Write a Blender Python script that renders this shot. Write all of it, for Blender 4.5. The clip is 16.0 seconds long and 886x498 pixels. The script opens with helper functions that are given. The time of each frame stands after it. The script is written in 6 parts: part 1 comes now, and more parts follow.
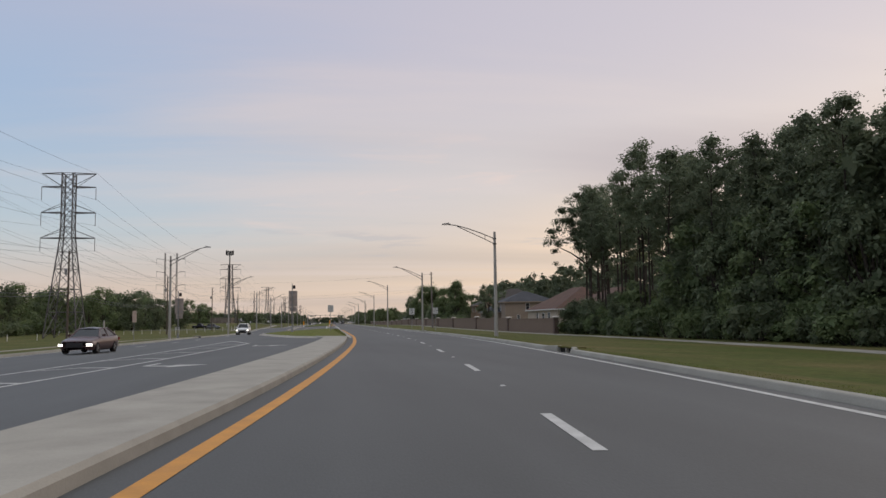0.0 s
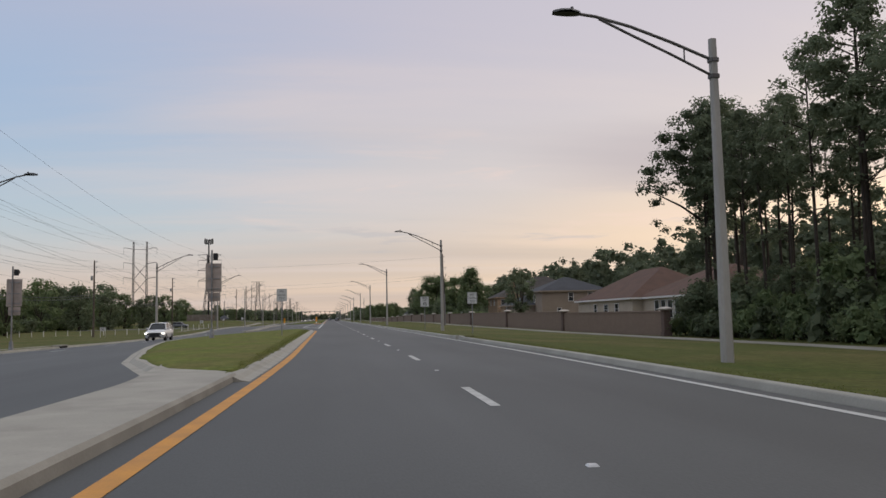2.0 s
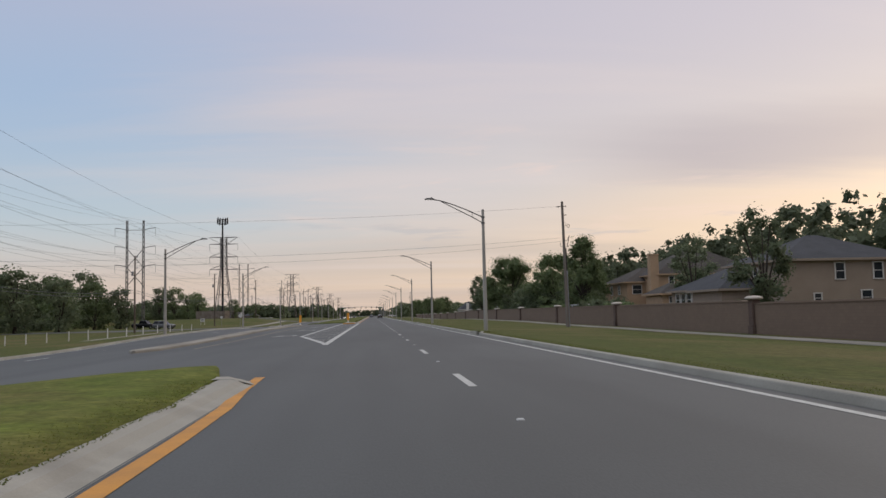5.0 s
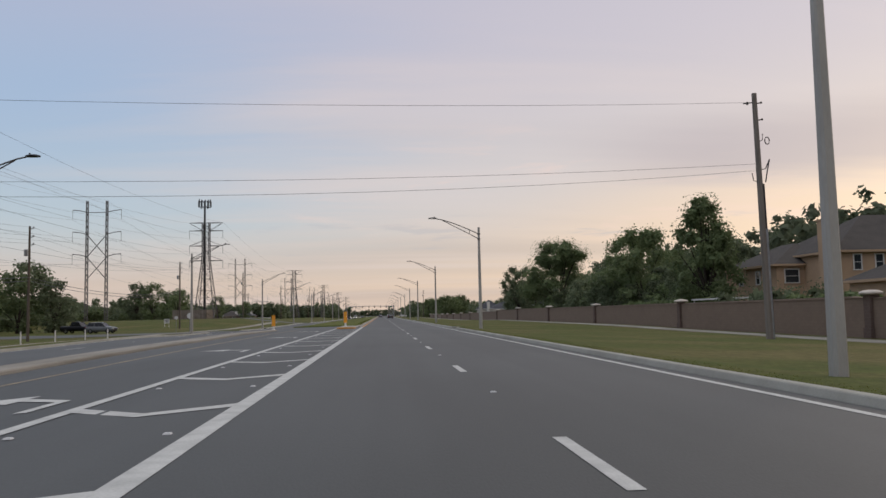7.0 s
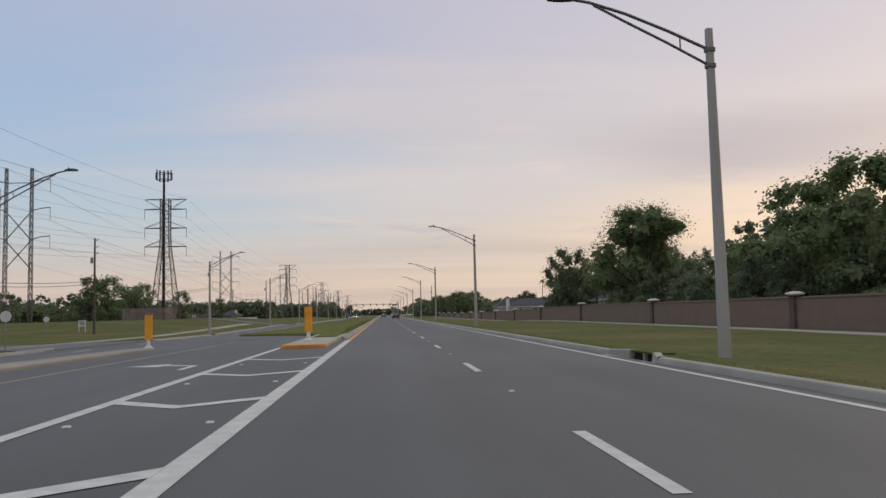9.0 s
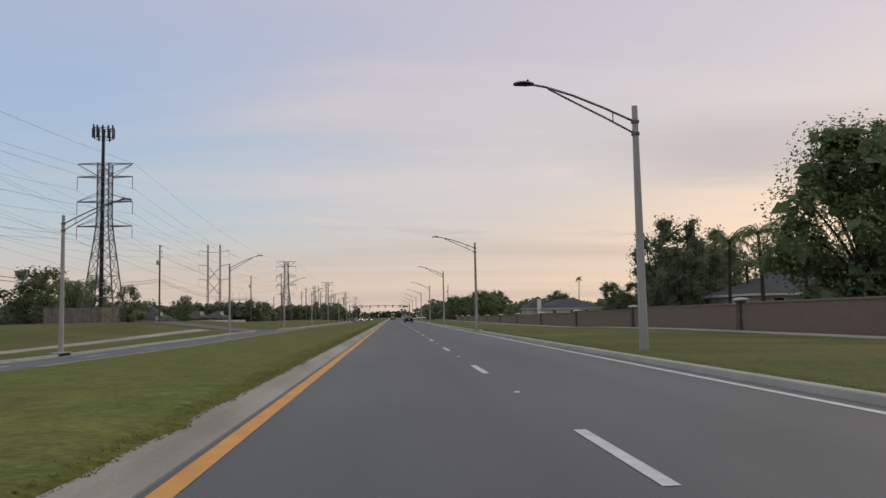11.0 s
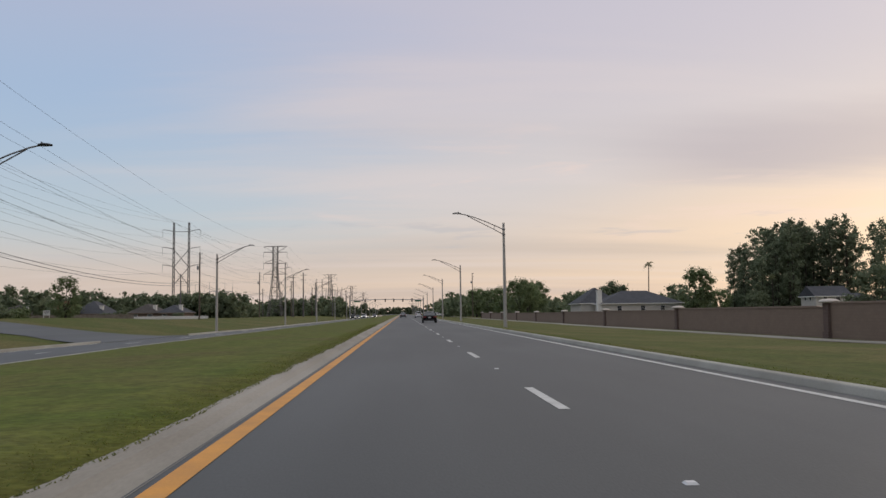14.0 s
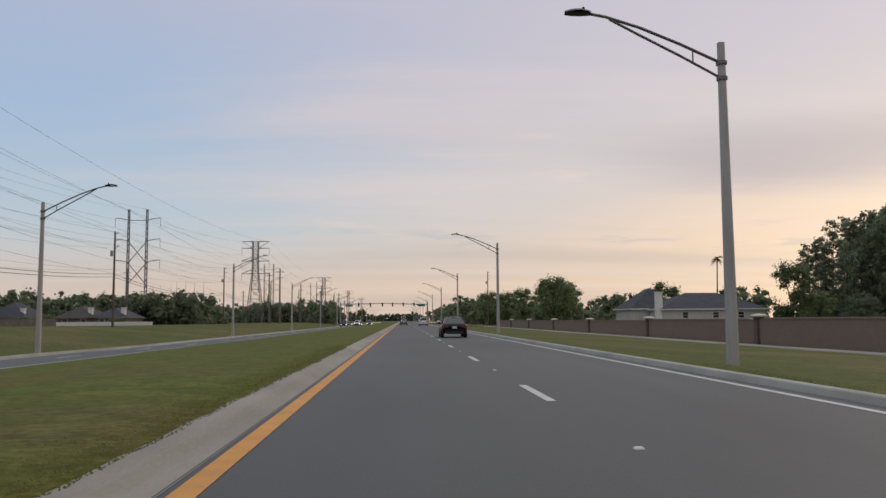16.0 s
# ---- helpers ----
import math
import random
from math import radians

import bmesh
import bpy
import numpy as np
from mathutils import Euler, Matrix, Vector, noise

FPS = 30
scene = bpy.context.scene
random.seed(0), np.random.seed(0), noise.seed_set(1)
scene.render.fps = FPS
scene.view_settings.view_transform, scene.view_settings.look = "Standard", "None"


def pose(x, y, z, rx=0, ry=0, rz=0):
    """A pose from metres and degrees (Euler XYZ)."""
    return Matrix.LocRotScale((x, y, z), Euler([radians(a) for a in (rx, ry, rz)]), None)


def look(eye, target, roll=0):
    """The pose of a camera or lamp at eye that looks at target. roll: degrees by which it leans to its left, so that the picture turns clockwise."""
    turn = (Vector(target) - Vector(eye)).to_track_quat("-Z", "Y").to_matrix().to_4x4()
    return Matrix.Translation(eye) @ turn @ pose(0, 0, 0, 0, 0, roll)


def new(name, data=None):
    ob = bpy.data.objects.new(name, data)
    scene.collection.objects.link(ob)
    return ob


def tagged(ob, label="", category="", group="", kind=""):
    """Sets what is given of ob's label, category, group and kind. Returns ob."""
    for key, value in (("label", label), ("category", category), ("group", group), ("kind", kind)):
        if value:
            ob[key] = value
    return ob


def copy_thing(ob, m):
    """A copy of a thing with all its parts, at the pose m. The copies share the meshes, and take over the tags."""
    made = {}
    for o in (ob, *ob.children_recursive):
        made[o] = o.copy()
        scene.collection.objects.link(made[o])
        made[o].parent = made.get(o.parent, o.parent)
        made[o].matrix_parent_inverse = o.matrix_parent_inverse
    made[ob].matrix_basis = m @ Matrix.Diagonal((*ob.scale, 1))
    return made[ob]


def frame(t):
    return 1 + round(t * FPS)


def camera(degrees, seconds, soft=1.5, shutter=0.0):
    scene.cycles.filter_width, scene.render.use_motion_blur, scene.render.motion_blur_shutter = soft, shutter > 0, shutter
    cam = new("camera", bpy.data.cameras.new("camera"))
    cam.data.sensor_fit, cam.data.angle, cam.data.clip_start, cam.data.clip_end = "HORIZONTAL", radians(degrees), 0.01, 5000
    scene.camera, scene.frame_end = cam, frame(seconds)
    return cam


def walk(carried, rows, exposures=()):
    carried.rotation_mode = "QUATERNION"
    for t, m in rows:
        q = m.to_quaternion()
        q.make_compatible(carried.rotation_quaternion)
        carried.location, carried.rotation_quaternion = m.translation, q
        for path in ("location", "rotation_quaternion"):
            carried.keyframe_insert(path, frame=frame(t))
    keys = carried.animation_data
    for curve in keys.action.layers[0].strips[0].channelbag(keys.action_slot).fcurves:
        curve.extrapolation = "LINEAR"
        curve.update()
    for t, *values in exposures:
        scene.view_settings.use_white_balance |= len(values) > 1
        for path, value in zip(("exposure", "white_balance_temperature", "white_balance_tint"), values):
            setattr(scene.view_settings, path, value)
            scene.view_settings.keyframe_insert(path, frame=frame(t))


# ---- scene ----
cam = camera(57.71, 16.0)
PATH = [
    (0, (1.624, -7.553, 1.244), (1.9056, -5.5807, 1.4214), -0.74),
    (0.5, (2.588, 3.443, 1.281), (2.8760, 5.4155, 1.4460), -0.96),
    (1, (3.570, 14.841, 1.263), (3.8620, 16.8114, 1.4445), -1.01),
    (1.5, (4.400, 26.231, 1.266), (4.6909, 28.2012, 1.4479), -1.04),
    (2, (4.985, 37.552, 1.255), (5.2676, 39.5244, 1.4220), -1.12),
    (2.5, (5.359, 49.074, 1.231), (5.6244, 51.0502, 1.3859), -0.89),
    (3, (5.601, 60.551, 1.234), (5.8461, 62.5285, 1.4018), -0.94),
    (3.5, (5.744, 72.063, 1.250), (5.9679, 74.0440, 1.4158), -1.05),
    (4, (5.831, 83.657, 1.272), (6.0365, 85.6401, 1.4296), -1.18),
    (6.5, (5.828, 141.877, 1.312), (5.9877, 143.8639, 1.4764), -1.23),
    (7, (5.763, 152.651, 1.311), (5.9196, 154.6380, 1.4714), -1.23),
    (7.5, (5.693, 165.020, 1.284), (5.8466, 167.0072, 1.4461), -1.50),
    (8, (5.612, 176.947, 1.290), (5.7633, 178.9345, 1.4533), -1.41),
    (8.5, (5.572, 188.219, 1.309), (5.7245, 190.2063, 1.4691), -1.29),
    (9, (5.512, 201.487, 1.317), (5.6631, 203.4751, 1.4749), -1.37),
    (11.5, (5.504, 260.595, 1.323), (5.6274, 262.5845, 1.4894), -1.07),
    (12, (5.526, 271.550, 1.315), (5.6482, 273.5402, 1.4755), -0.96),
    (12.5, (5.536, 283.811, 1.316), (5.6518, 285.8014, 1.4762), -0.91),
    (13, (5.571, 295.423, 1.310), (5.6807, 297.4132, 1.4704), -0.86),
    (13.5, (5.552, 306.904, 1.308), (5.6563, 308.8954, 1.4631), -0.76),
    (14, (5.514, 318.603, 1.270), (5.6154, 320.5939, 1.4281), -0.79),
    (14.5, (5.478, 329.685, 1.263), (5.5770, 331.6763, 1.4220), -0.69),
    (15, (5.418, 342.055, 1.280), (5.5164, 344.0456, 1.4416), -0.61),
    (15.5, (5.352, 353.782, 1.258), (5.4508, 355.7720, 1.4276), -0.53),
    (16, (5.321, 365.457, 1.256), (5.4223, 367.4465, 1.4315), -0.44),
]
ZENITH = 1.22
walk(cam, [(t, look(e, a, r)) for t, e, a, r in PATH], exposures=[(0, 0.0), (16, 0.0)])

# ---- world and light ----
SUN_AZ, SUN_EL = radians(48), radians(5)          # clockwise from the way ahead; low, behind the woods
world = bpy.data.worlds.new("dusk_sky")
scene.world = world
world.use_nodes = True
wt = world.node_tree
wt.nodes.clear()


def wnode(kind, **kw):
    n = wt.nodes.new(kind)
    for k, v in kw.items():
        n.inputs[k.replace("_", " ")].default_value = v
    return n


def wmath(op, a, b=None, c=None, clamp=False):
    n = wt.nodes.new("ShaderNodeMath")
    n.operation, n.use_clamp = op, clamp
    for i, v in enumerate((a, b, c)):
        if v is None:
            continue
        if isinstance(v, (int, float)):
            n.inputs[i].default_value = v
        else:
            wt.links.new(v, n.inputs[i])
    return n.outputs[0]


def wmix(f, a, b):
    n = wt.nodes.new("ShaderNodeMix")
    n.data_type = "RGBA"
    for i, v in ((0, f), (6, a), (7, b)):
        if isinstance(v, (int, float, tuple)):
            n.inputs[i].default_value = v
        else:
            wt.links.new(v, n.inputs[i])
    return n.outputs[2]


def wramp(f, lo, hi):
    n = wt.nodes.new("ShaderNodeMapRange")
    n.interpolation_type = "SMOOTHSTEP"
    wt.links.new(f, n.inputs[0])
    n.inputs[1].default_value, n.inputs[2].default_value = lo, hi
    return n.outputs[0]


tc = wt.nodes.new("ShaderNodeTexCoord")
sep = wt.nodes.new("ShaderNodeSeparateXYZ")
wt.links.new(tc.outputs["Generated"], sep.inputs[0])
dx, dy, dz = sep.outputs
sky = wt.nodes.new("ShaderNodeTexSky")
sky.sky_type, sky.sun_disc, sky.sun_elevation, sky.sun_rotation = "NISHITA", False, SUN_EL, SUN_AZ
sky.air_density, sky.dust_density, sky.ozone_density = 1.0, 1.5, 1.5
skyc = wt.nodes.new("ShaderNodeMix")
skyc.data_type, skyc.blend_type = "RGBA", "MULTIPLY"
skyc.inputs[0].default_value = 1.0
wt.links.new(sky.outputs[0], skyc.inputs[6])
skyc.inputs[7].default_value = (0.018, 0.02, 0.024, 1)

# cloud deck seen at a slant: directions laid out on a flat layer overhead
den = wmath("MAXIMUM", wmath("ADD", dz, 0.08), 0.05)
flat = wt.nodes.new("ShaderNodeCombineXYZ")
wt.links.new(wmath("DIVIDE", dx, den), flat.inputs[0])
wt.links.new(wmath("DIVIDE", dy, den), flat.inputs[1])
mapn = wt.nodes.new("ShaderNodeMapping")
mapn.inputs["Rotation"].default_value = (0, 0, radians(24))
mapn.inputs["Scale"].default_value = (0.16, 0.75, 1)
wt.links.new(flat.outputs[0], mapn.inputs[0])
n1 = wnode("ShaderNodeTexNoise", Scale=1.3, Detail=7.0, Roughness=0.55, Distortion=0.35)
wt.links.new(mapn.outputs[0], n1.inputs["Vector"])
n2 = wnode("ShaderNodeTexNoise", Scale=0.55, Detail=4.0, Roughness=0.5, Distortion=0.2)
wt.links.new(mapn.outputs[0], n2.inputs["Vector"])

# clear blue stays in a gap on the left; elsewhere a thin sheet of cloud, warm low down
gapn = wmath("ADD", dx, wmath("MULTIPLY", wmath("SUBTRACT", n1.outputs[0], 0.5), 0.9))
clear = wmath("MULTIPLY", wmath("MULTIPLY", wramp(gapn, 0.12, -0.36), wramp(dz, 0.035, 0.13)), wramp(dz, 0.46, 0.20))
n3 = wnode("ShaderNodeTexNoise", Scale=1.0, Detail=5.0, Roughness=0.55, Distortion=0.2)
map3 = wt.nodes.new("ShaderNodeMapping")
map3.inputs["Scale"].default_value = (7, 7, 70)
wt.links.new(tc.outputs["Generated"], map3.inputs[0])
wt.links.new(map3.outputs[0], n3.inputs["Vector"])
n4 = wnode("ShaderNodeTexNoise", Scale=1.0, Detail=6.0, Roughness=0.6, Distortion=0.3)
map4 = wt.nodes.new("ShaderNodeMapping")
map4.inputs["Scale"].default_value = (4, 4, 30)
map4.inputs["Location"].default_value = (3, 1, 2)
wt.links.new(tc.outputs["Generated"], map4.inputs[0])
wt.links.new(map4.outputs[0], n4.inputs["Vector"])
gap2 = wmath("ADD", dx, wmath("MULTIPLY", wmath("SUBTRACT", n2.outputs[0], 0.5), 0.7))
west = wmath("ADD", wmath("MULTIPLY", dx, 0.85), wmath("MULTIPLY", dy, 0.10))
warm = wmix(wramp(west, -0.35, 0.62), (0.61, 0.505, 0.45, 1), (0.79, 0.60, 0.465, 1))
mid_c = wmix(wramp(west, -0.30, 0.60), (0.525, 0.53, 0.57, 1), (0.645, 0.56, 0.525, 1))
high_c = wmix(wramp(west, -0.30, 0.55), (0.44, 0.45, 0.57, 1), (0.585, 0.53, 0.57, 1))
cloud_c = wmix(wramp(wmath("SUBTRACT", dz, wmath("MULTIPLY", wramp(dx, 0.05, 0.5), 0.07)), 0.03, 0.16), warm, mid_c)
cloud_c = wmix(wramp(dz, 0.14, 0.36), cloud_c, high_c)
streak = wmath("MULTIPLY", wramp(n2.outputs[0], 0.45, 0.70), wramp(west, -0.5, 0.5))
cloud_c = wmix(wmath("MULTIPLY", streak, 0.60), cloud_c, (0.40, 0.355, 0.365, 1))
cloud_c = wmix(wmath("MULTIPLY", wramp(n1.outputs[0], 0.46, 0.70), 0.45), cloud_c, (0.69, 0.59, 0.57, 1))
# a mauve bank of thicker cloud low in the west, and small wisps above the far end of the road
dzn = wmath("ADD", dz, wmath("MULTIPLY", wmath("SUBTRACT", n1.outputs[0], 0.5), 0.10))
bank = wmath("MULTIPLY", wmath("MULTIPLY", wramp(dzn, 0.13, 0.17), wramp(dzn, 0.25, 0.19)), wmath("MULTIPLY", wramp(gap2, 0.16, 0.40), 0.85))
cloud_c = wmix(bank, cloud_c, (0.46, 0.40, 0.425, 1))
wisp = wmath("MULTIPLY", wmath("MULTIPLY", wramp(dz, 0.055, 0.085), wramp(dz, 0.135, 0.10)), wramp(n3.outputs[0], 0.56, 0.66))
cloud_c = wmix(wmath("MULTIPLY", wisp, 0.55), cloud_c, (0.48, 0.44, 0.46, 1))
puff = wmath("MULTIPLY", wmath("MULTIPLY", wramp(dz, 0.07, 0.10), wramp(dz, 0.26, 0.15)), wramp(n4.outputs[0], 0.55, 0.70))
cloud_c = wmix(wmath("MULTIPLY", puff, 0.55), cloud_c, (0.80, 0.60, 0.53, 1))
clear_c = wmix(wramp(dz, 0.05, 0.28), (0.48, 0.55, 0.585, 1), (0.33, 0.455, 0.64, 1))
sheet_c = wmix(wmath("MULTIPLY", clear, 0.92), cloud_c, clear_c)
# the deck thickens and brightens towards the zenith, as overcast skies do
sheet = wt.nodes.new("ShaderNodeMix")
sheet.data_type, sheet.blend_type = "RGBA", "MULTIPLY"
sheet.inputs[0].default_value = 1.0
wt.links.new(sheet_c, sheet.inputs[6])
zen = wmath("ADD", wmath("MULTIPLY", wramp(dz, 0.38, 0.95), ZENITH), 1.0)
zc = wt.nodes.new("ShaderNodeCombineXYZ")
for i, f in enumerate((0.85, 0.97, 0.77)):
    wt.links.new(wmath("ADD", wmath("MULTIPLY", wmath("SUBTRACT", zen, 1.0), f), 1.0), zc.inputs[i])
wt.links.new(zc.outputs[0], sheet.inputs[7])
addn = wt.nodes.new("ShaderNodeMix")
addn.data_type, addn.blend_type = "RGBA", "ADD"
addn.inputs[0].default_value = 1.0
wt.links.new(sheet.outputs[2], addn.inputs[6])
wt.links.new(skyc.outputs[2], addn.inputs[7])
bg = wt.nodes.new("ShaderNodeBackground")
wt.links.new(addn.outputs[2], bg.inputs[0])
bg.inputs[1].default_value = 1.0
wo = wt.nodes.new("ShaderNodeOutputWorld")
wt.links.new(bg.outputs[0], wo.inputs[0])

sun = new("sun", bpy.data.lights.new("sun", "SUN"))
sun.data.energy, sun.data.angle, sun.data.color = 0.5, radians(20), (1.0, 0.84, 0.70)
sd = Vector((math.sin(SUN_AZ) * math.cos(SUN_EL + 0.25), math.cos(SUN_AZ) * math.cos(SUN_EL + 0.25), math.sin(SUN_EL + 0.25)))
sun.matrix_world = look(sd * 300, (0, 0, 0))

# ---- materials ----
def material(name, base, rough=0.8, metal=0.0, var=None, scale=3.0, fine=60.0, bump=0.0, spec=0.35, amount=0.5, per_object=0.0, stretch=(1, 1, 1), third=None, thirdscale=0.15, lanes=0.0, dulled=None, dim_stretch=None, mottle=0.0):
    """Principled surface with a colour that varies at a large and a fine scale, and a fine bump."""
    m = bpy.data.materials.new(name)
    m.use_nodes = True
    nt = m.node_tree
    b = nt.nodes["Principled BSDF"]
    b.inputs["Roughness"].default_value, b.inputs["Metallic"].default_value = rough, metal
    b.inputs["Specular IOR Level"].default_value = spec
    if var is None:
        var = tuple(c * 0.75 for c in base)
    geo = nt.nodes.new("ShaderNodeNewGeometry")
    mp = nt.nodes.new("ShaderNodeMapping")
    mp.inputs["Scale"].default_value = stretch
    nt.links.new(geo.outputs["Position"], mp.inputs[0])

    def noise_at(s, detail=4.0):
        n = nt.nodes.new("ShaderNodeTexNoise")
        n.inputs["Scale"].default_value, n.inputs["Detail"].default_value = s, detail
        nt.links.new(mp.outputs[0], n.inputs["Vector"])
        return n.outputs[0]

    def mix(f, a, c, blend="MIX"):
        n = nt.nodes.new("ShaderNodeMix")
        n.data_type, n.blend_type = "RGBA", blend
        for i, v in ((0, f), (6, a), (7, c)):
            if isinstance(v, float):
                n.inputs[i].default_value = v
            elif isinstance(v, tuple):
                n.inputs[i].default_value = (*v, 1) if len(v) == 3 else v
            else:
                nt.links.new(v, n.inputs[i])
        return n.outputs[2]

    def sharpen(f, lo, hi):
        n = nt.nodes.new("ShaderNodeMapRange")
        nt.links.new(f, n.inputs[0])
        n.inputs[1].default_value, n.inputs[2].default_value = lo, hi
        return n.outputs[0]

    big = sharpen(noise_at(scale), 0.35, 0.68)
    small = noise_at(fine, 3.0)
    col = mix(big, base, var)
    if third:
        col = mix(sharpen(noise_at(thirdscale, 6.0), 0.45, 0.65), col, third)
    grain = mix(small, tuple(c * (1 - amount) for c in (1, 1, 1)), tuple(c * (1 + amount) for c in (1, 1, 1)))
    col = mix(1.0, col, grain, "MULTIPLY")
    if lanes:                                       # long faint streaks along the way of travel
        ms = nt.nodes.new("ShaderNodeMapping")
        ms.inputs["Scale"].default_value = (0.8, 0.012, 1)
        nt.links.new(geo.outputs["Position"], ms.inputs[0])
        ns = nt.nodes.new("ShaderNodeTexNoise")
        ns.inputs["Scale"].default_value, ns.inputs["Detail"].default_value = 1.0, 3.0
        nt.links.new(ms.outputs[0], ns.inputs["Vector"])
        col = mix(1.0, col, mix(sharpen(ns.outputs[0], 0.3, 0.7), (1 - lanes,) * 3, (1 + lanes,) * 3), "MULTIPLY")
    if mottle:                                      # clumps a hand or two across
        col = mix(1.0, col, mix(sharpen(noise_at(2.6, 5.0), 0.32, 0.68), (1 - mottle,) * 3, (1 + mottle, 1 + mottle * 0.8, 1 + mottle)), "MULTIPLY")
    if dulled:                                        # darker further along, a dimmer exposure put into the colour
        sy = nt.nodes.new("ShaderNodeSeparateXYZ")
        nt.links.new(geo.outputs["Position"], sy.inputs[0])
        col = mix(1.0, col, mix(sharpen(sy.outputs[1], dulled[0], dulled[1]), (1.0, 1.0, 1.0), (dulled[2],) * 3), "MULTIPLY")
        if dim_stretch:                                  # one stretch toned down in the colour in place of lower exposure
            col = mix(1.0, col, mix(sharpen(sy.outputs[1], dim_stretch[0], dim_stretch[1]), (1.0, 1.0, 1.0), (dim_stretch[4],) * 3), "MULTIPLY")
            col = mix(1.0, col, mix(sharpen(sy.outputs[1], dim_stretch[2], dim_stretch[3]), (1.0, 1.0, 1.0), (1 / dim_stretch[4],) * 3), "MULTIPLY")
    if per_object:
        oi = nt.nodes.new("ShaderNodeObjectInfo")
        g = mix(oi.outputs["Random"], (1 - per_object,) * 3, (1 + per_object,) * 3)
        col = mix(1.0, col, g, "MULTIPLY")
    nt.links.new(col, b.inputs["Base Color"])
    if bump:
        bn = nt.nodes.new("ShaderNodeBump")
        bn.inputs["Strength"].default_value, bn.inputs["Distance"].default_value = 0.6, bump
        nt.links.new(small, bn.inputs["Height"])
        nt.links.new(bn.outputs[0], b.inputs["Normal"])
    return m


def leafy(name, a, c, trans=0.25):
    m = bpy.data.materials.new(name)
    m.use_nodes = True
    nt = m.node_tree
    b = nt.nodes["Principled BSDF"]
    b.inputs["Roughness"].default_value, b.inputs["Specular IOR Level"].default_value = 0.65, 0.2
    geo = nt.nodes.new("ShaderNodeNewGeometry")
    mx = nt.nodes.new("ShaderNodeMix")
    mx.data_type = "RGBA"
    nt.links.new(geo.outputs["Random Per Island"], mx.inputs[0])
    mx.inputs[6].default_value, mx.inputs[7].default_value = (*a, 1), (*c, 1)
    oi = nt.nodes.new("ShaderNodeObjectInfo")
    hv = nt.nodes.new("ShaderNodeHueSaturation")
    mr = nt.nodes.new("ShaderNodeMapRange")
    mr.inputs[3].default_value, mr.inputs[4].default_value = 0.8, 1.25
    nt.links.new(oi.outputs["Random"], mr.inputs[0])
    nt.links.new(mr.outputs[0], hv.inputs["Value"])
    nt.links.new(mx.outputs[2], hv.inputs["Color"])
    nt.links.new(hv.outputs[0], b.inputs["Base Color"])
    tr = nt.nodes.new("ShaderNodeBsdfTranslucent")
    nt.links.new(hv.outputs[0], tr.inputs[0])
    ms = nt.nodes.new("ShaderNodeMixShader")
    ms.inputs[0].default_value = trans
    nt.links.new(b.outputs[0], ms.inputs[1])
    nt.links.new(tr.outputs[0], ms.inputs[2])
    nt.links.new(ms.outputs[0], nt.nodes["Material Output"].inputs[0])
    return m


def glow(name, col, strength):
    m = bpy.data.materials.new(name)
    m.use_nodes = True
    b = m.node_tree.nodes["Principled BSDF"]
    b.inputs["Base Color"].default_value = (*col, 1)
    b.inputs["Emission Color"].default_value = (*col, 1)
    b.inputs["Emission Strength"].default_value = strength
    return m


def glassy(name, col):
    m = bpy.data.materials.new(name)
    m.use_nodes = True
    b = m.node_tree.nodes["Principled BSDF"]
    b.inputs["Base Color"].default_value = (*col, 1)
    b.inputs["Roughness"].default_value, b.inputs["Specular IOR Level"].default_value = 0.08, 0.35
    return m


def shingle(name, a, c):
    """Roof shingles in courses, as a fine relief."""
    m = material(name, a, 0.9, var=c, scale=0.7, fine=25, amount=0.25)
    nt = m.node_tree
    geo = nt.nodes.new("ShaderNodeNewGeometry")
    sp = nt.nodes.new("ShaderNodeSeparateXYZ")
    nt.links.new(geo.outputs["Position"], sp.inputs[0])
    w = nt.nodes.new("ShaderNodeMath")
    w.operation = "FRACT"
    s = nt.nodes.new("ShaderNodeMath")
    s.operation = "MULTIPLY"
    s.inputs[1].default_value = 12.0
    nt.links.new(sp.outputs[2], s.inputs[0])
    nt.links.new(s.outputs[0], w.inputs[0])
    bn = nt.nodes.new("ShaderNodeBump")
    bn.inputs["Strength"].default_value, bn.inputs["Distance"].default_value = 0.8, 0.03
    nt.links.new(w.outputs[0], bn.inputs["Height"])
    nt.links.new(bn.outputs[0], nt.nodes["Principled BSDF"].inputs["Normal"])
    return m


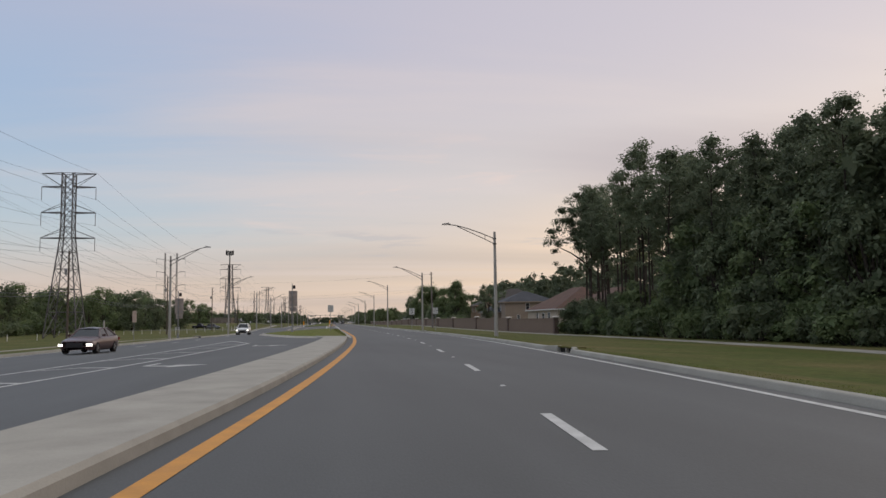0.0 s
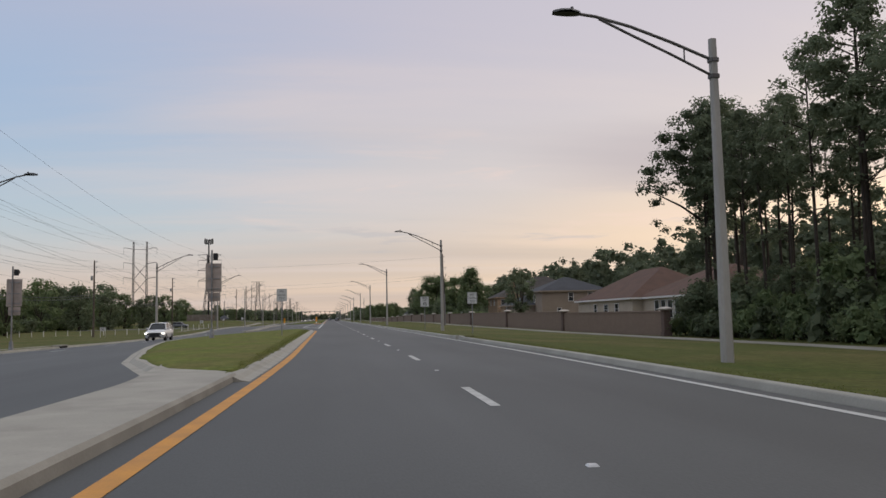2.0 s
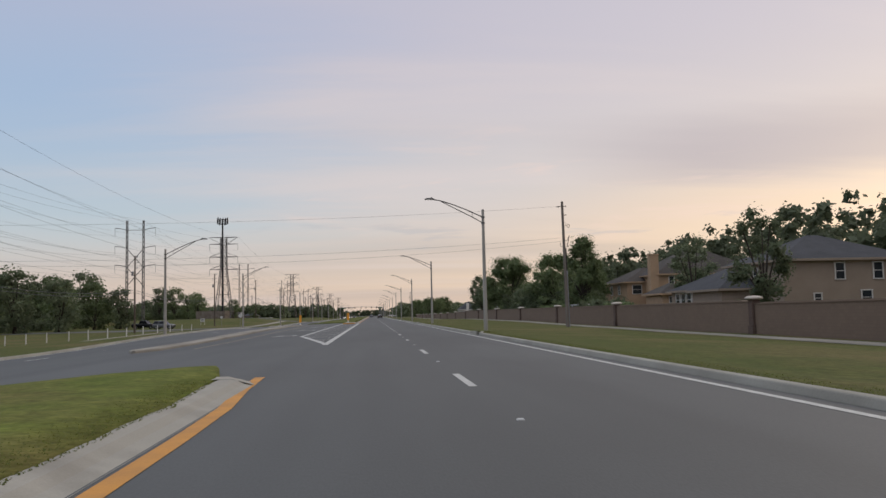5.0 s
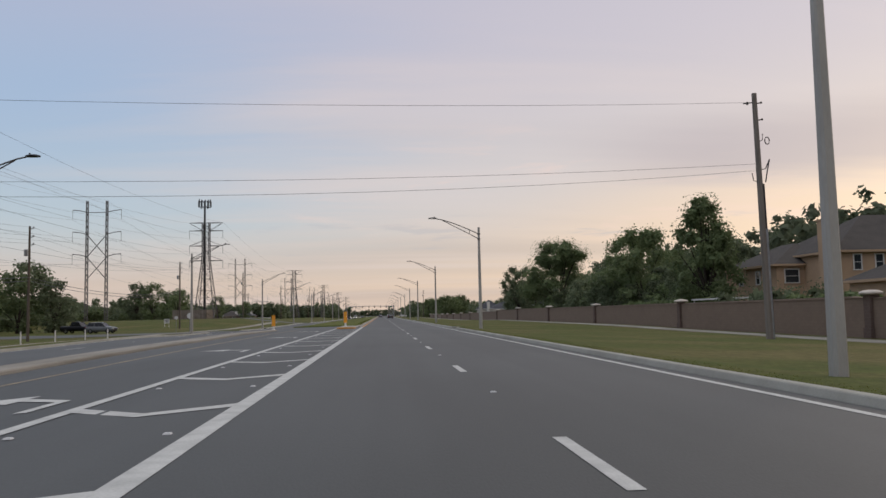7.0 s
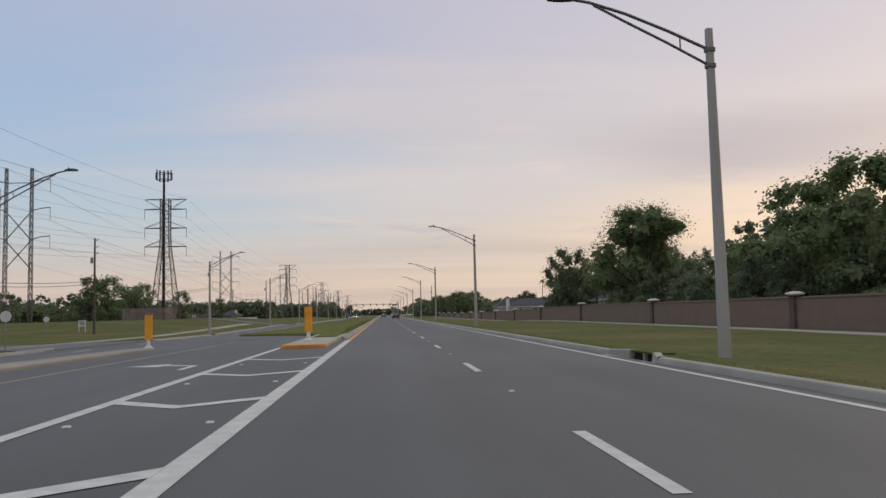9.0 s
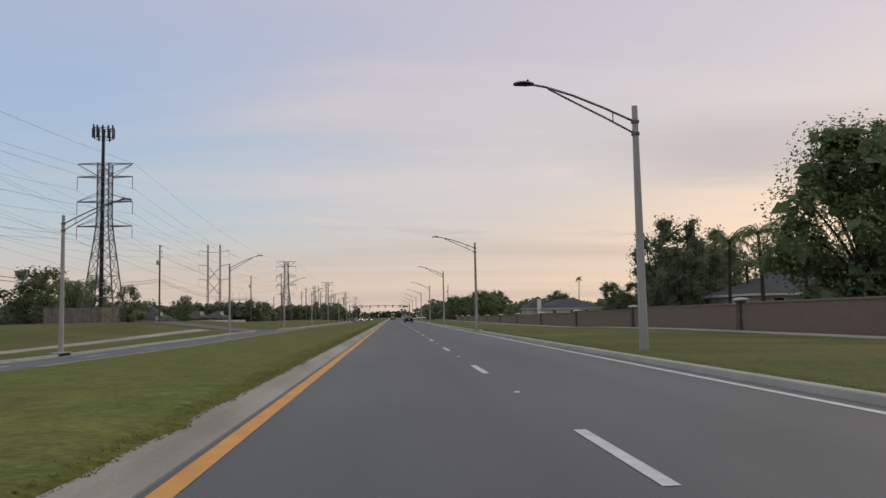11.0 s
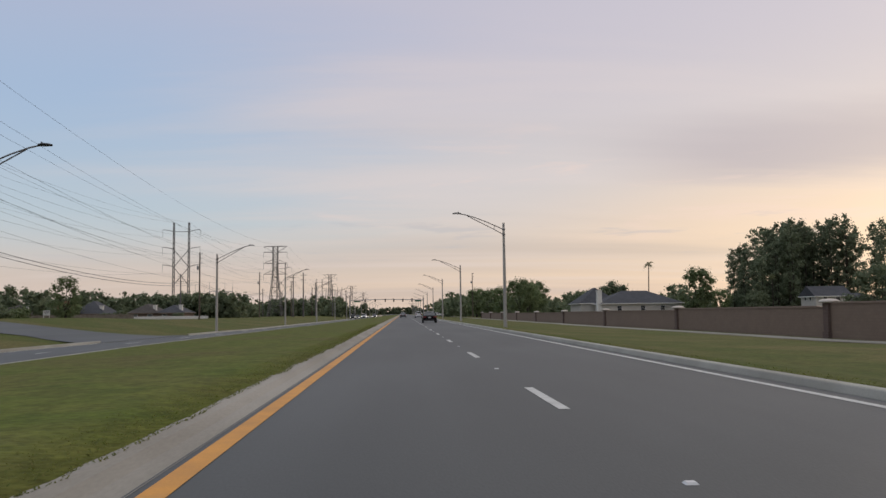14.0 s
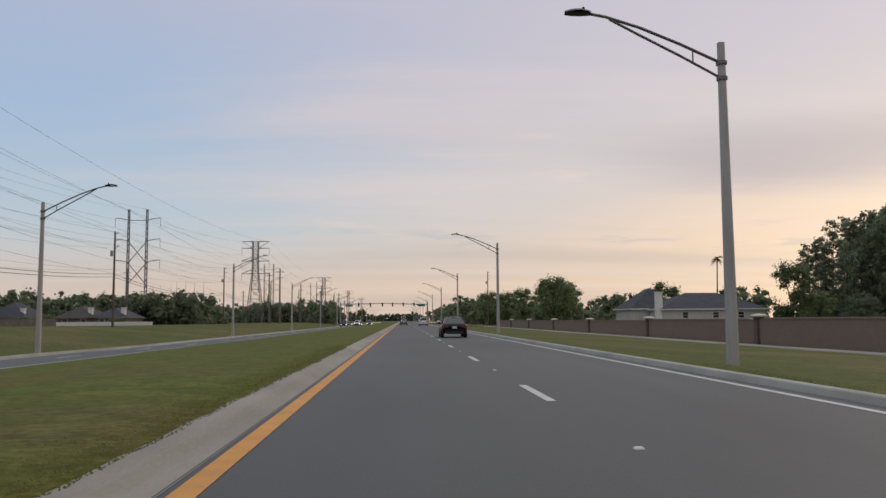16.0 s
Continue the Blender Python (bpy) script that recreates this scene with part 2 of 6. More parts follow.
def brickwork(name, a, c, mortar):
    m = material(name, a, 0.9, var=c, scale=0.8, fine=30, amount=0.2)
    nt = m.node_tree
    b = nt.nodes["Principled BSDF"]
    geo = nt.nodes.new("ShaderNodeNewGeometry")
    sp = nt.nodes.new("ShaderNodeSeparateXYZ")
    nt.links.new(geo.outputs["Position"], sp.inputs[0])
    ad = nt.nodes.new("ShaderNodeMath")
    nt.links.new(sp.outputs[0], ad.inputs[0])
    nt.links.new(sp.outputs[1], ad.inputs[1])
    cb = nt.nodes.new("ShaderNodeCombineXYZ")
    nt.links.new(ad.outputs[0], cb.inputs[0])
    nt.links.new(sp.outputs[2], cb.inputs[1])
    br = nt.nodes.new("ShaderNodeTexBrick")
    br.inputs["Scale"].default_value = 1.0
    br.inputs["Brick Width"].default_value, br.inputs["Row Height"].default_value = 0.4, 0.2
    br.inputs["Mortar Size"].default_value = 0.012
    br.inputs["Color1"].default_value, br.inputs["Color2"].default_value, br.inputs["Mortar"].default_value = (*a, 1), (*c, 1), (*mortar, 1)
    nt.links.new(cb.outputs[0], br.inputs["Vector"])
    old = b.inputs["Base Color"].links[0].from_socket
    mx = nt.nodes.new("ShaderNodeMix")
    mx.data_type = "RGBA"
    mx.inputs[0].default_value = 0.6
    nt.links.new(old, mx.inputs[6])
    nt.links.new(br.outputs[0], mx.inputs[7])
    nt.links.new(mx.outputs[2], b.inputs["Base Color"])
    return m


# asphalt is darkened past y 300 and at 136-198, exposure put into colour
ASPHALT = material("asphalt", (0.0550, 0.0580, 0.0585), 0.72, var=(0.0460, 0.0482, 0.0488), scale=0.35, fine=45, bump=0.004, amount=0.22, dulled=(300, 352, 0.84), dim_stretch=(136, 152, 182, 198, 0.84), stretch=(1, 0.25, 1), third=(0.0635, 0.067, 0.0685), thirdscale=0.2, spec=0.5, lanes=0.10)
CONCRETE = material("concrete", (0.32, 0.302, 0.265), 0.85, var=(0.235, 0.22, 0.192), scale=1.2, fine=40, bump=0.003, amount=0.12, third=(0.29, 0.275, 0.24), thirdscale=0.5)
OLDKERB = material("weathered_kerb", (0.225, 0.208, 0.180), 0.88, var=(0.170, 0.154, 0.130), scale=1.3, fine=40, bump=0.004, amount=0.16, third=(0.27, 0.25, 0.22), thirdscale=0.5, stretch=(1, 0.2, 1))
KERBSTONE = material("kerb_concrete", (0.31, 0.302, 0.268), 0.85, var=(0.265, 0.257, 0.226), scale=1.1, fine=30, bump=0.004, amount=0.15, third=(0.235, 0.226, 0.198), thirdscale=0.35)
GRASS = material("grass", (0.060, 0.078, 0.018), 0.95, var=(0.080, 0.084, 0.024), scale=0.45, fine=9, bump=0.06, spec=0.1, amount=0.6, third=(0.108, 0.094, 0.036), thirdscale=0.11, mottle=0.22)
# darkens along y: browner turf, plus lower exposure put into the colour
LAWN = material("median_grass", (0.092, 0.120, 0.022), 0.95, var=(0.126, 0.136, 0.032), scale=0.7, fine=9, bump=0.06, spec=0.1, amount=0.6, third=(0.118, 0.112, 0.036), thirdscale=0.22, mottle=0.22, dulled=(150, 352, 0.74))
BLADE = leafy("grass_blades", (0.110, 0.140, 0.030), (0.170, 0.165, 0.050), 0.55)

WHITE = material("white_road_paint", (0.47, 0.47, 0.455), 0.7, var=(0.36, 0.36, 0.35), scale=2.5, fine=35, amount=0.2)
FADED = material("faded_road_paint", (0.30, 0.235, 0.15), 0.75, var=(0.21, 0.17, 0.12), scale=2.0, fine=35, amount=0.2)
YELLOW = material("yellow_road_paint", (0.52, 0.238, 0.040), 0.7, var=(0.40, 0.19, 0.046), scale=1.8, fine=35, amount=0.15)
POLE = material("pole_concrete", (0.36, 0.345, 0.32), 0.7, var=(0.30, 0.285, 0.265), scale=1.5, fine=20, amount=0.1, stretch=(1, 1, 0.3))
GALV = material("galvanised_steel", (0.30, 0.30, 0.31), 0.45, 0.8, var=(0.22, 0.22, 0.23), scale=3, fine=20, amount=0.1)
STEEL = material("weathered_steel", (0.16, 0.155, 0.155), 0.6, 0.5, var=(0.11, 0.10, 0.10), scale=0.7, fine=12, amount=0.1)
DARK = material("dark_metal", (0.03, 0.03, 0.033), 0.5, 0.3, scale=3, fine=20, amount=0.1)
WOODPOLE = material("utility_pole_wood", (0.12, 0.095, 0.075), 0.9, var=(0.075, 0.06, 0.05), scale=2.0, fine=18, bump=0.01, amount=0.25, stretch=(4, 4, 0.4))
GREYPOLE = material("grey_pole_wood", (0.21, 0.185, 0.165), 0.9, var=(0.14, 0.12, 0.105), scale=1.6, fine=18, bump=0.01, amount=0.22, stretch=(4, 4, 0.3))
FENCEWOOD = material("fence_wood", (0.21, 0.18, 0.15), 0.9, var=(0.15, 0.125, 0.10), scale=1.0, fine=12, amount=0.2, per_object=0.12)
WIRE = material("wire", (0.10, 0.10, 0.11), 0.6, 0.3, scale=1, fine=5)
WALL = brickwork("brown_block_wall", (0.198, 0.142, 0.106), (0.172, 0.122, 0.092), (0.145, 0.110, 0.088))
PILLAR = brickwork("dark_brick_pillar", (0.125, 0.085, 0.070), (0.100, 0.068, 0.056), (0.13, 0.105, 0.092))
CAPSTONE = material("cast_stone_cap", (0.55, 0.49, 0.44), 0.8, var=(0.42, 0.37, 0.33), scale=2.5, fine=20, amount=0.15)
SIGNWHITE = material("sign_white", (0.58, 0.58, 0.58), 0.5, scale=2, fine=20, var=(0.52, 0.52, 0.52), amount=0.05)
SIGNBACK = material("sign_back_aluminium", (0.40, 0.335, 0.305), 0.6, 0.25, scale=1.5, fine=14, var=(0.28, 0.24, 0.22), amount=0.08)
BLACK = material("black_paint", (0.02, 0.02, 0.022), 0.6, scale=3, fine=20, amount=0.1)
# near-black colour that stands for the shade inside the drain openings
INLET_SHADE = material("inlet_shadow", (0.012, 0.011, 0.010), 0.95, scale=3, fine=20, amount=0.2)
ORANGE = material("amber_panel", (0.78, 0.33, 0.025), 0.5, scale=3, fine=20, var=(0.68, 0.28, 0.03), amount=0.08)
BARK = material("bark", (0.060, 0.047, 0.038), 0.95, var=(0.036, 0.029, 0.024), scale=2.5, fine=15, bump=0.03, amount=0.3, stretch=(2, 2, 0.4))
PINE = leafy("pine_needles", (0.110, 0.138, 0.085), (0.165, 0.190, 0.118), 0.45)
LEAF = leafy("broad_leaves", (0.105, 0.145, 0.066), (0.165, 0.200, 0.095), 0.42)
LEAF2 = leafy("dark_leaves", (0.098, 0.128, 0.074), (0.155, 0.178, 0.104), 0.45)
SCRUB = leafy("scrub_leaves", (0.105, 0.145, 0.064), (0.160, 0.190, 0.088), 0.42)
FROND = leafy("palm_fronds", (0.110, 0.135, 0.060), (0.175, 0.180, 0.085), 0.5)
ROOF_BROWN = shingle("brown_shingles", (0.115, 0.066, 0.050), (0.090, 0.054, 0.043))
ROOF_GREY = shingle("grey_shingles", (0.060, 0.062, 0.072), (0.045, 0.047, 0.055))
ROOF_DARK = shingle("charcoal_shingles", (0.070, 0.060, 0.055), (0.052, 0.046, 0.043))
ROOF_RED = shingle("red_shingles", (0.20, 0.070, 0.045), (0.15, 0.055, 0.040))
STUCCO = material("beige_stucco", (0.30, 0.24, 0.19), 0.9, var=(0.27, 0.215, 0.17), scale=0.8, fine=15, amount=0.1)
STUCCO_TAN = material("tan_stucco", (0.42, 0.29, 0.19), 0.9, var=(0.37, 0.255, 0.17), scale=0.8, fine=15, amount=0.1)
STUCCO_PALE = material("pale_siding", (0.46, 0.43, 0.39), 0.85, var=(0.41, 0.385, 0.35), scale=0.8, fine=15, amount=0.08)
BROWNWALL = material("brown_siding", (0.17, 0.13, 0.105), 0.9, var=(0.14, 0.105, 0.085), scale=0.8, fine=15, amount=0.1)
STUCCO_WARM = material("cream_stucco", (0.44, 0.375, 0.30), 0.9, var=(0.39, 0.33, 0.265), scale=0.8, fine=15, amount=0.1)
TRIM = material("white_trim", (0.66, 0.64, 0.61), 0.6, var=(0.58, 0.56, 0.54), scale=2, fine=15, amount=0.06)
PANE = glassy("window_pane", (0.03, 0.035, 0.04))
CARGLASS = glassy("car_glass", (0.012, 0.013, 0.015))
TYRE = material("tyre_rubber", (0.015, 0.015, 0.016), 0.85, scale=4, fine=20, amount=0.1)
RIM = material("alloy_rim", (0.30, 0.30, 0.31), 0.35, 0.8, scale=4, fine=20, amount=0.05)
HEADLIGHT = glow("lit_headlight", (1.0, 0.95, 0.85), 3.0)
TAIL = material("tail_lamp_red", (0.22, 0.012, 0.012), 0.3, scale=4, fine=20, amount=0.05)
TAILON = glow("lit_tail_lamp", (0.9, 0.06, 0.03), 2.0)
PLATE = material("plate_white", (0.55, 0.55, 0.56), 0.5, scale=4, fine=20, amount=0.04)


def paint(name, c):
    m = material(name, c, 0.32, 0.0, var=tuple(v * 0.9 for v in c), scale=1.2, fine=50, amount=0.04, spec=0.2 if max(c) < 0.05 else 0.5)
    m.node_tree.nodes["Principled BSDF"].inputs["Coat Weight"].default_value = 0.0 if max(c) < 0.05 else 0.25
    return m


BLACKCAR, MAROON, WHITECAR, GREYCAR = paint("black_car_paint", (0.006, 0.006, 0.008)), paint("maroon_car_paint", (0.060, 0.024, 0.024)), paint("white_car_paint", (0.62, 0.62, 0.63)), paint("grey_car_paint", (0.10, 0.105, 0.115))

# ---- builders ----
class Shape:
    """Vertices and faces gathered for one mesh."""

    def __init__(self):
        self.v, self.f, self.smooth = [], [], False

    def quad(self, *pts):
        n = len(self.v)
        self.v += [tuple(p) for p in pts]
        self.f.append(tuple(range(n, n + len(pts))))
        return self

    def box(self, c, s, m=None, taper=1.0, bevel=0.0):
        """A box with centre c and sizes s, its top drawn in by taper and its upright edges cut by bevel."""
        hx, hy, hz = s[0] / 2, s[1] / 2, s[2] / 2
        b = min(bevel, hx * 0.9, hy * 0.9)
        ring = [(-hx + b, -hy), (hx - b, -hy), (hx, -hy + b), (hx, hy - b), (hx - b, hy), (-hx + b, hy), (-hx, hy - b), (-hx, -hy + b)] if b else [(-hx, -hy), (hx, -hy), (hx, hy), (-hx, hy)]
        n, k = len(self.v), len(ring)
        pts = [Vector((x, y, -hz)) for x, y in ring] + [Vector((x * taper, y * taper, hz)) for x, y in ring]
        for p in pts:
            p = (m @ p) if m else p
            self.v.append((p[0] + c[0], p[1] + c[1], p[2] + c[2]))
        self.f += [tuple(n + i for i in reversed(range(k))), tuple(n + k + i for i in range(k))]
        self.f += [(n + i, n + (i + 1) % k, n + k + (i + 1) % k, n + k + i) for i in range(k)]
        return self

    def tube(self, a, b, r0, r1=None, n=8, caps=True):
        a, b, r1 = Vector(a), Vector(b), r0 if r1 is None else r1
        d = (b - a).normalized()
        u = d.cross(Vector((0, 0, 1)) if abs(d.z) < 0.95 else Vector((1, 0, 0))).normalized()
        w = d.cross(u)
        k = len(self.v)
        for p, r in ((a, r0), (b, r1)):
            for i in range(n):
                t = 2 * math.pi * i / n
                self.v.append(tuple(p + u * (r * math.cos(t)) + w * (r * math.sin(t))))
        self.f += [(k + i, k + n + i, k + n + (i + 1) % n, k + (i + 1) % n) for i in range(n)]
        if caps:
            self.f += [tuple(k + i for i in range(n)), tuple(k + n + i for i in reversed(range(n)))]
        return self

    def path(self, pts, r, n=4):
        """A bent tube through the points, in one piece."""
        k, pts = len(self.v), [Vector(p) for p in pts]
        for j, p in enumerate(pts):
            d = (pts[min(j + 1, len(pts) - 1)] - pts[max(j - 1, 0)]).normalized()
            u = d.cross(Vector((0, 0, 1)) if abs(d.z) < 0.95 else Vector((1, 0, 0))).normalized()
            w = d.cross(u)
            for i in range(n):
                t = 2 * math.pi * i / n
                self.v.append(tuple(p + u * (r * math.cos(t)) + w * (r * math.sin(t))))
        for j in range(len(pts) - 1):
            self.f += [(k + j * n + i, k + (j + 1) * n + i, k + (j + 1) * n + (i + 1) % n, k + j * n + (i + 1) % n) for i in range(n)]
        return self

    def taper(self, pts, radii, n=8):
        """A tube through the points with a radius at each, in one piece."""
        k, pts = len(self.v), [Vector(p) for p in pts]
        for j, p in enumerate(pts):
            d = (pts[min(j + 1, len(pts) - 1)] - pts[max(j - 1, 0)]).normalized()
            u = d.cross(Vector((1, 0, 0)) if abs(d.z) > 0.7 else Vector((0, 0, 1))).normalized()
            w = d.cross(u)
            for i in range(n):
                t = 2 * math.pi * i / n
                self.v.append(tuple(p + u * (radii[j] * math.cos(t)) + w * (radii[j] * math.sin(t))))
        for j in range(len(pts) - 1):
            self.f += [(k + j * n + i, k + (j + 1) * n + i, k + (j + 1) * n + (i + 1) % n, k + j * n + (i + 1) % n) for i in range(n)]
        return self

    def frame_ring(self, x0, x1, y0, y1, z0, z1, t):
        """A rectangular band of thickness t, in one piece."""
        k = len(self.v)
        for z in (z0, z1):
            for d in (0, t):
                self.v += [(x0 + d, y0 + d, z), (x1 - d, y0 + d, z), (x1 - d, y1 - d, z), (x0 + d, y1 - d, z)]
        for i in range(4):
            j = (i + 1) % 4
            self.f += [(k + i, k + j, k + 8 + j, k + 8 + i), (k + 4 + j, k + 4 + i, k + 12 + i, k + 12 + j), (k + 8 + i, k + 8 + j, k + 12 + j, k + 12 + i), (k + j, k + i, k + 4 + i, k + 4 + j)]
        return self

    def lathe(self, prof, n=12, c=(0, 0, 0)):
        k = len(self.v)
        for r, z in prof:
            for i in range(n):
                t = 2 * math.pi * i / n
                self.v.append((c[0] + r * math.cos(t), c[1] + r * math.sin(t), c[2] + z))
        for j in range(len(prof) - 1):
            for i in range(n):
                a, b = k + j * n + i, k + j * n + (i + 1) % n
                self.f.append((a, b, b + n, a + n))
        self.f.append(tuple(k + (len(prof) - 1) * n + i for i in range(n)))
        return self

    def grid(self, rows):
        """Rows of equally many points, joined into a sheet."""
        k, w = len(self.v), len(rows[0])
        for r in rows:
            self.v += [tuple(p) for p in r]
        for j in range(len(rows) - 1):
            for i in range(w - 1):
                a = k + j * w + i
                self.f.append((a, a + 1, a + w + 1, a + w))
        return self

    def prism(self, poly, z0, z1):
        """An upright block on a counter-clockwise outline; z0, z1 numbers or functions of (x, y)."""
        f0 = z0 if callable(z0) else (lambda x, y: z0)
        f1 = z1 if callable(z1) else (lambda x, y: z1)
        k, n = len(self.v), len(poly)
        self.v += [(x, y, f0(x, y)) for x, y in poly] + [(x, y, f1(x, y)) for x, y in poly]
        self.f.append(tuple(k + n + i for i in range(n)))
        self.f += [(k + i, k + (i + 1) % n, k + n + (i + 1) % n, k + n + i) for i in range(n)]
        return self

    def mesh(self, name, mat):
        me = bpy.data.meshes.new(name)
        me.from_pydata(self.v, [], self.f)
        me.materials.append(mat)
        if self.smooth:
            me.polygons.foreach_set("use_smooth", [True] * len(me.polygons))
        me.update()
        return me


def part(name, shape, mat, parent=None, label="", at=None):
    me = shape if isinstance(shape, bpy.types.Mesh) else shape.mesh(name, mat)
    ob = new(name, me)
    if at is not None:
        ob.matrix_basis = at
    if parent is not None:
        ob.parent = parent
    if label:
        ob["label"] = label
    return ob


def empty(name, m=None):
    ob = new(name)
    ob.empty_display_size = 0.3
    if m is not None:
        ob.matrix_basis = m
    return ob


def smoothstep(a, b, x):
    t = min(1.0, max(0.0, (x - a) / (b - a)))
    return t * t * (3 - 2 * t)


SPINE = [(-160, -22.0), (-100, -10.3), (-60, -3.3), (-25, 1.55), (2.9, 4.46), (15, 5.48), (27.2, 6.30), (39.4, 6.95), (51.5, 7.35), (63.7, 7.59), (76, 7.61), (92, 7.6), (2000, 7.6)]


def spine(y):
    """x of the lane line of the near carriageway, which bends left and then runs straight."""
    y = max(SPINE[0][0], y)
    for i in range(len(SPINE) - 1):
        (y0, x0), (y1, x1) = SPINE[i], SPINE[i + 1]
        if y <= y1:
            s = (x1 - x0) / (y1 - y0)
            m0 = s if i == 0 else (x1 - SPINE[i - 1][1]) / (y1 - SPINE[i - 1][0])
            m1 = s if i + 2 >= len(SPINE) else (SPINE[i + 2][1] - x0) / (SPINE[i + 2][0] - y0)
            if y0 >= 92:
                return 7.6
            t, h = (y - y0) / (y1 - y0), y1 - y0
            return (2 * t**3 - 3 * t**2 + 1) * x0 + (t**3 - 2 * t**2 + t) * h * m0 + (-2 * t**3 + 3 * t**2) * x1 + (t**3 - t**2) * h * m1
    return 7.6


def between(knots, y):
    """Smooth value at y between rows of (y, value)."""
    if y <= knots[0][0]:
        return knots[0][1]
    for (y0, a), (y1, b) in zip(knots, knots[1:]):
        if y <= y1:
            return a + (b - a) * smoothstep(y0, y1, y)
    return knots[-1][1]


DROP = [(-150, 0.45), (52, 0.46), (85, 0.53), (130, 0.76), (157, 0.80), (200, 0.30), (220, 0.22), (248, 0.48), (301, 0.75), (333, 0.64), (362, 0.48), (411, 0.62), (430, 0.72), (1000, 0.7)]
BANK = [(-150, -0.6), (60, -0.70), (120, -0.78), (165, -0.70), (196, -0.58), (248, -0.32), (319, -0.28), (340, -0.40), (367, -0.70), (430, -0.80), (1000, -0.8)]


def drop(y):
    """How far the far kerb of the other carriageway lies below the near one."""
    return between(DROP, y)


def field(y):
    return -1.1 + 0.5 * smoothstep(180, 300, y) + 1.9 * smoothstep(300, 385, y) - 0.7 * smoothstep(405, 480, y)


def ground_z(x, y):
    """Height of the ground or the road's surface."""
    o = x - spine(y)
    if o < -41:
        return field(y)
    if o < -26:
        t = (-26 - o) / 15
        return -drop(y) * (1 - t) + field(y) * t
    if o < -23:
        return -drop(y)
    if o < -6:
        return -drop(y) * (-6 - o) / 17
    if o < 4.5:
        return 0.0
    if o < 5.0:
        return 0.125
    low = between(BANK, y)
    if o < 7.2:
        return 0.125 - 0.18 * smoothstep(5.0, 7.2, o)
    return -0.055 + (low + 0.055) * min(1.0, (o - 7.2) / 15.0)


def along(y0, y1, step):
    n = max(1, round((y1 - y0) / step))
    return [y0 + (y1 - y0) * i / n for i in range(n + 1)]


def strip(o0, o1, y0, y1, dz=0.0, step=4.0, cols=1):
    """A band of the surface between two offsets from the lane line."""
    rows = []
    for y in along(y0, y1, step):
        a, b = (f(y) if callable(f) else f for f in (o0, o1))
        rows.append([(spine(y) + a + (b - a) * i / cols, y, ground_z(spine(y) + a + (b - a) * i / cols, y) + dz) for i in range(cols + 1)])
    return Shape().grid(rows)


def sweep(profile, y0, y1, step=4.0, jitter=0.0):
    """A cross-section of (offset, height over the road) points drawn along the road."""
    rows = []
    for y in along(y0, y1, step):
        rows.append([(spine(y) + o + (jitter * noise.noise((y * 0.9, o, 3)) if i == len(profile) - 1 else 0), y, ground_z(spine(y) + o, y) * 0 + z + base_z(o, y)) for i, (o, z) in enumerate(profile)])
    return Shape().grid(rows)


def base_z(o, y):
    return 0.0 if o > -6 else ground_z(spine(y) + o, y)


# ---- ground, roads, kerbs ----
INLETS = [23.3, 82.4, 156.6, 222.6, 313.9]          # storm drains in the near kerb
YEND = 1000
ys = sorted(along(-150, 60, 4) + along(60, 480, 4)[1:] + along(480, YEND, 10)[1:] + [y + d for y in INLETS for d in (-2.1, -1.8, -1.5, -1.25, -1.09, -1.05, 1.05, 1.09, 1.25, 1.5, 1.8, 2.1)])


def notch(y):
    """How far the turf stands back behind the drains."""
    a = min(abs(y - i) for i in INLETS)
    return 0.34 * smoothstep(0, 1, (2.1 - a) / 1.15) + (0.2 if a < 1.07 else 0.0)


offs = [-420, -250, -150, -90, -60, -41, -36, -31, -26, -23.5, -23.05, -15, -6, 4, 4.60, 4.61, 5.0, 5.7, 6.4, 7.2, 8.5, 12, 16, 20, 22.2, 24, 26, 40, 70, 120, 220, 420]


def land_z(o, y):
    if -23.05 <= o <= 4.605:
        return ground_z(spine(y) + o, y) - 0.25
    z = ground_z(spine(y) + o, y)
    if o > 7:
        z += 0.05 * noise.noise((o * 0.13, y * 0.07, 0))
    if o < -25:
        z += 0.03 * noise.noise((o * 0.1, y * 0.06, 5))
    return z


sheet = Shape().grid([[(spine(y) + o + (notch(y) if 4.5 < o < 4.9 else 0), y, land_z(o, y)) for o in offs] for y in ys])
for x0, x1, y0, y1 in ((-4200, -412.4, -2500, 4500), (427.6, 4200, -2500, 4500), (-412.4, 427.6, YEND, 4500), (-434, 427.6, -2500, -150)):
    sheet.quad((x0, y0, -0.3), (x1, y0, -0.3), (x1, y1, -0.3), (x0, y1, -0.3))
ground = tagged(part("ground", sheet, GRASS), "rough mown grass verge and open field", "ground", kind="structure")

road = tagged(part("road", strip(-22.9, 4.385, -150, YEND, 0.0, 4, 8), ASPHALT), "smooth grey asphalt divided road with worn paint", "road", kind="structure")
far_road = Shape().quad((-15.3, YEND, -0.2), (12.5, YEND, 0.0), (12.5, 2400, 0.0), (-15.3, 2400, -0.2))
tagged(part("road", far_road, ASPHALT), "grey asphalt road running to the distance", "road", kind="structure")

PITCH = 12.192
DASH0 = 2.93                                        # far end of one dash; the others lie every 12.19 m


def thin(poly, z=0.006):
    """Paint laid on the road along an outline given in (offset, y)."""
    s = Shape()
    s.quad(*[(spine(y) + o, y, base_z(o, y) + z) for o, y in poly])
    return s


def paint_part(name, shape, mat=WHITE, label=""):
    return part(name, shape, mat, road, label)


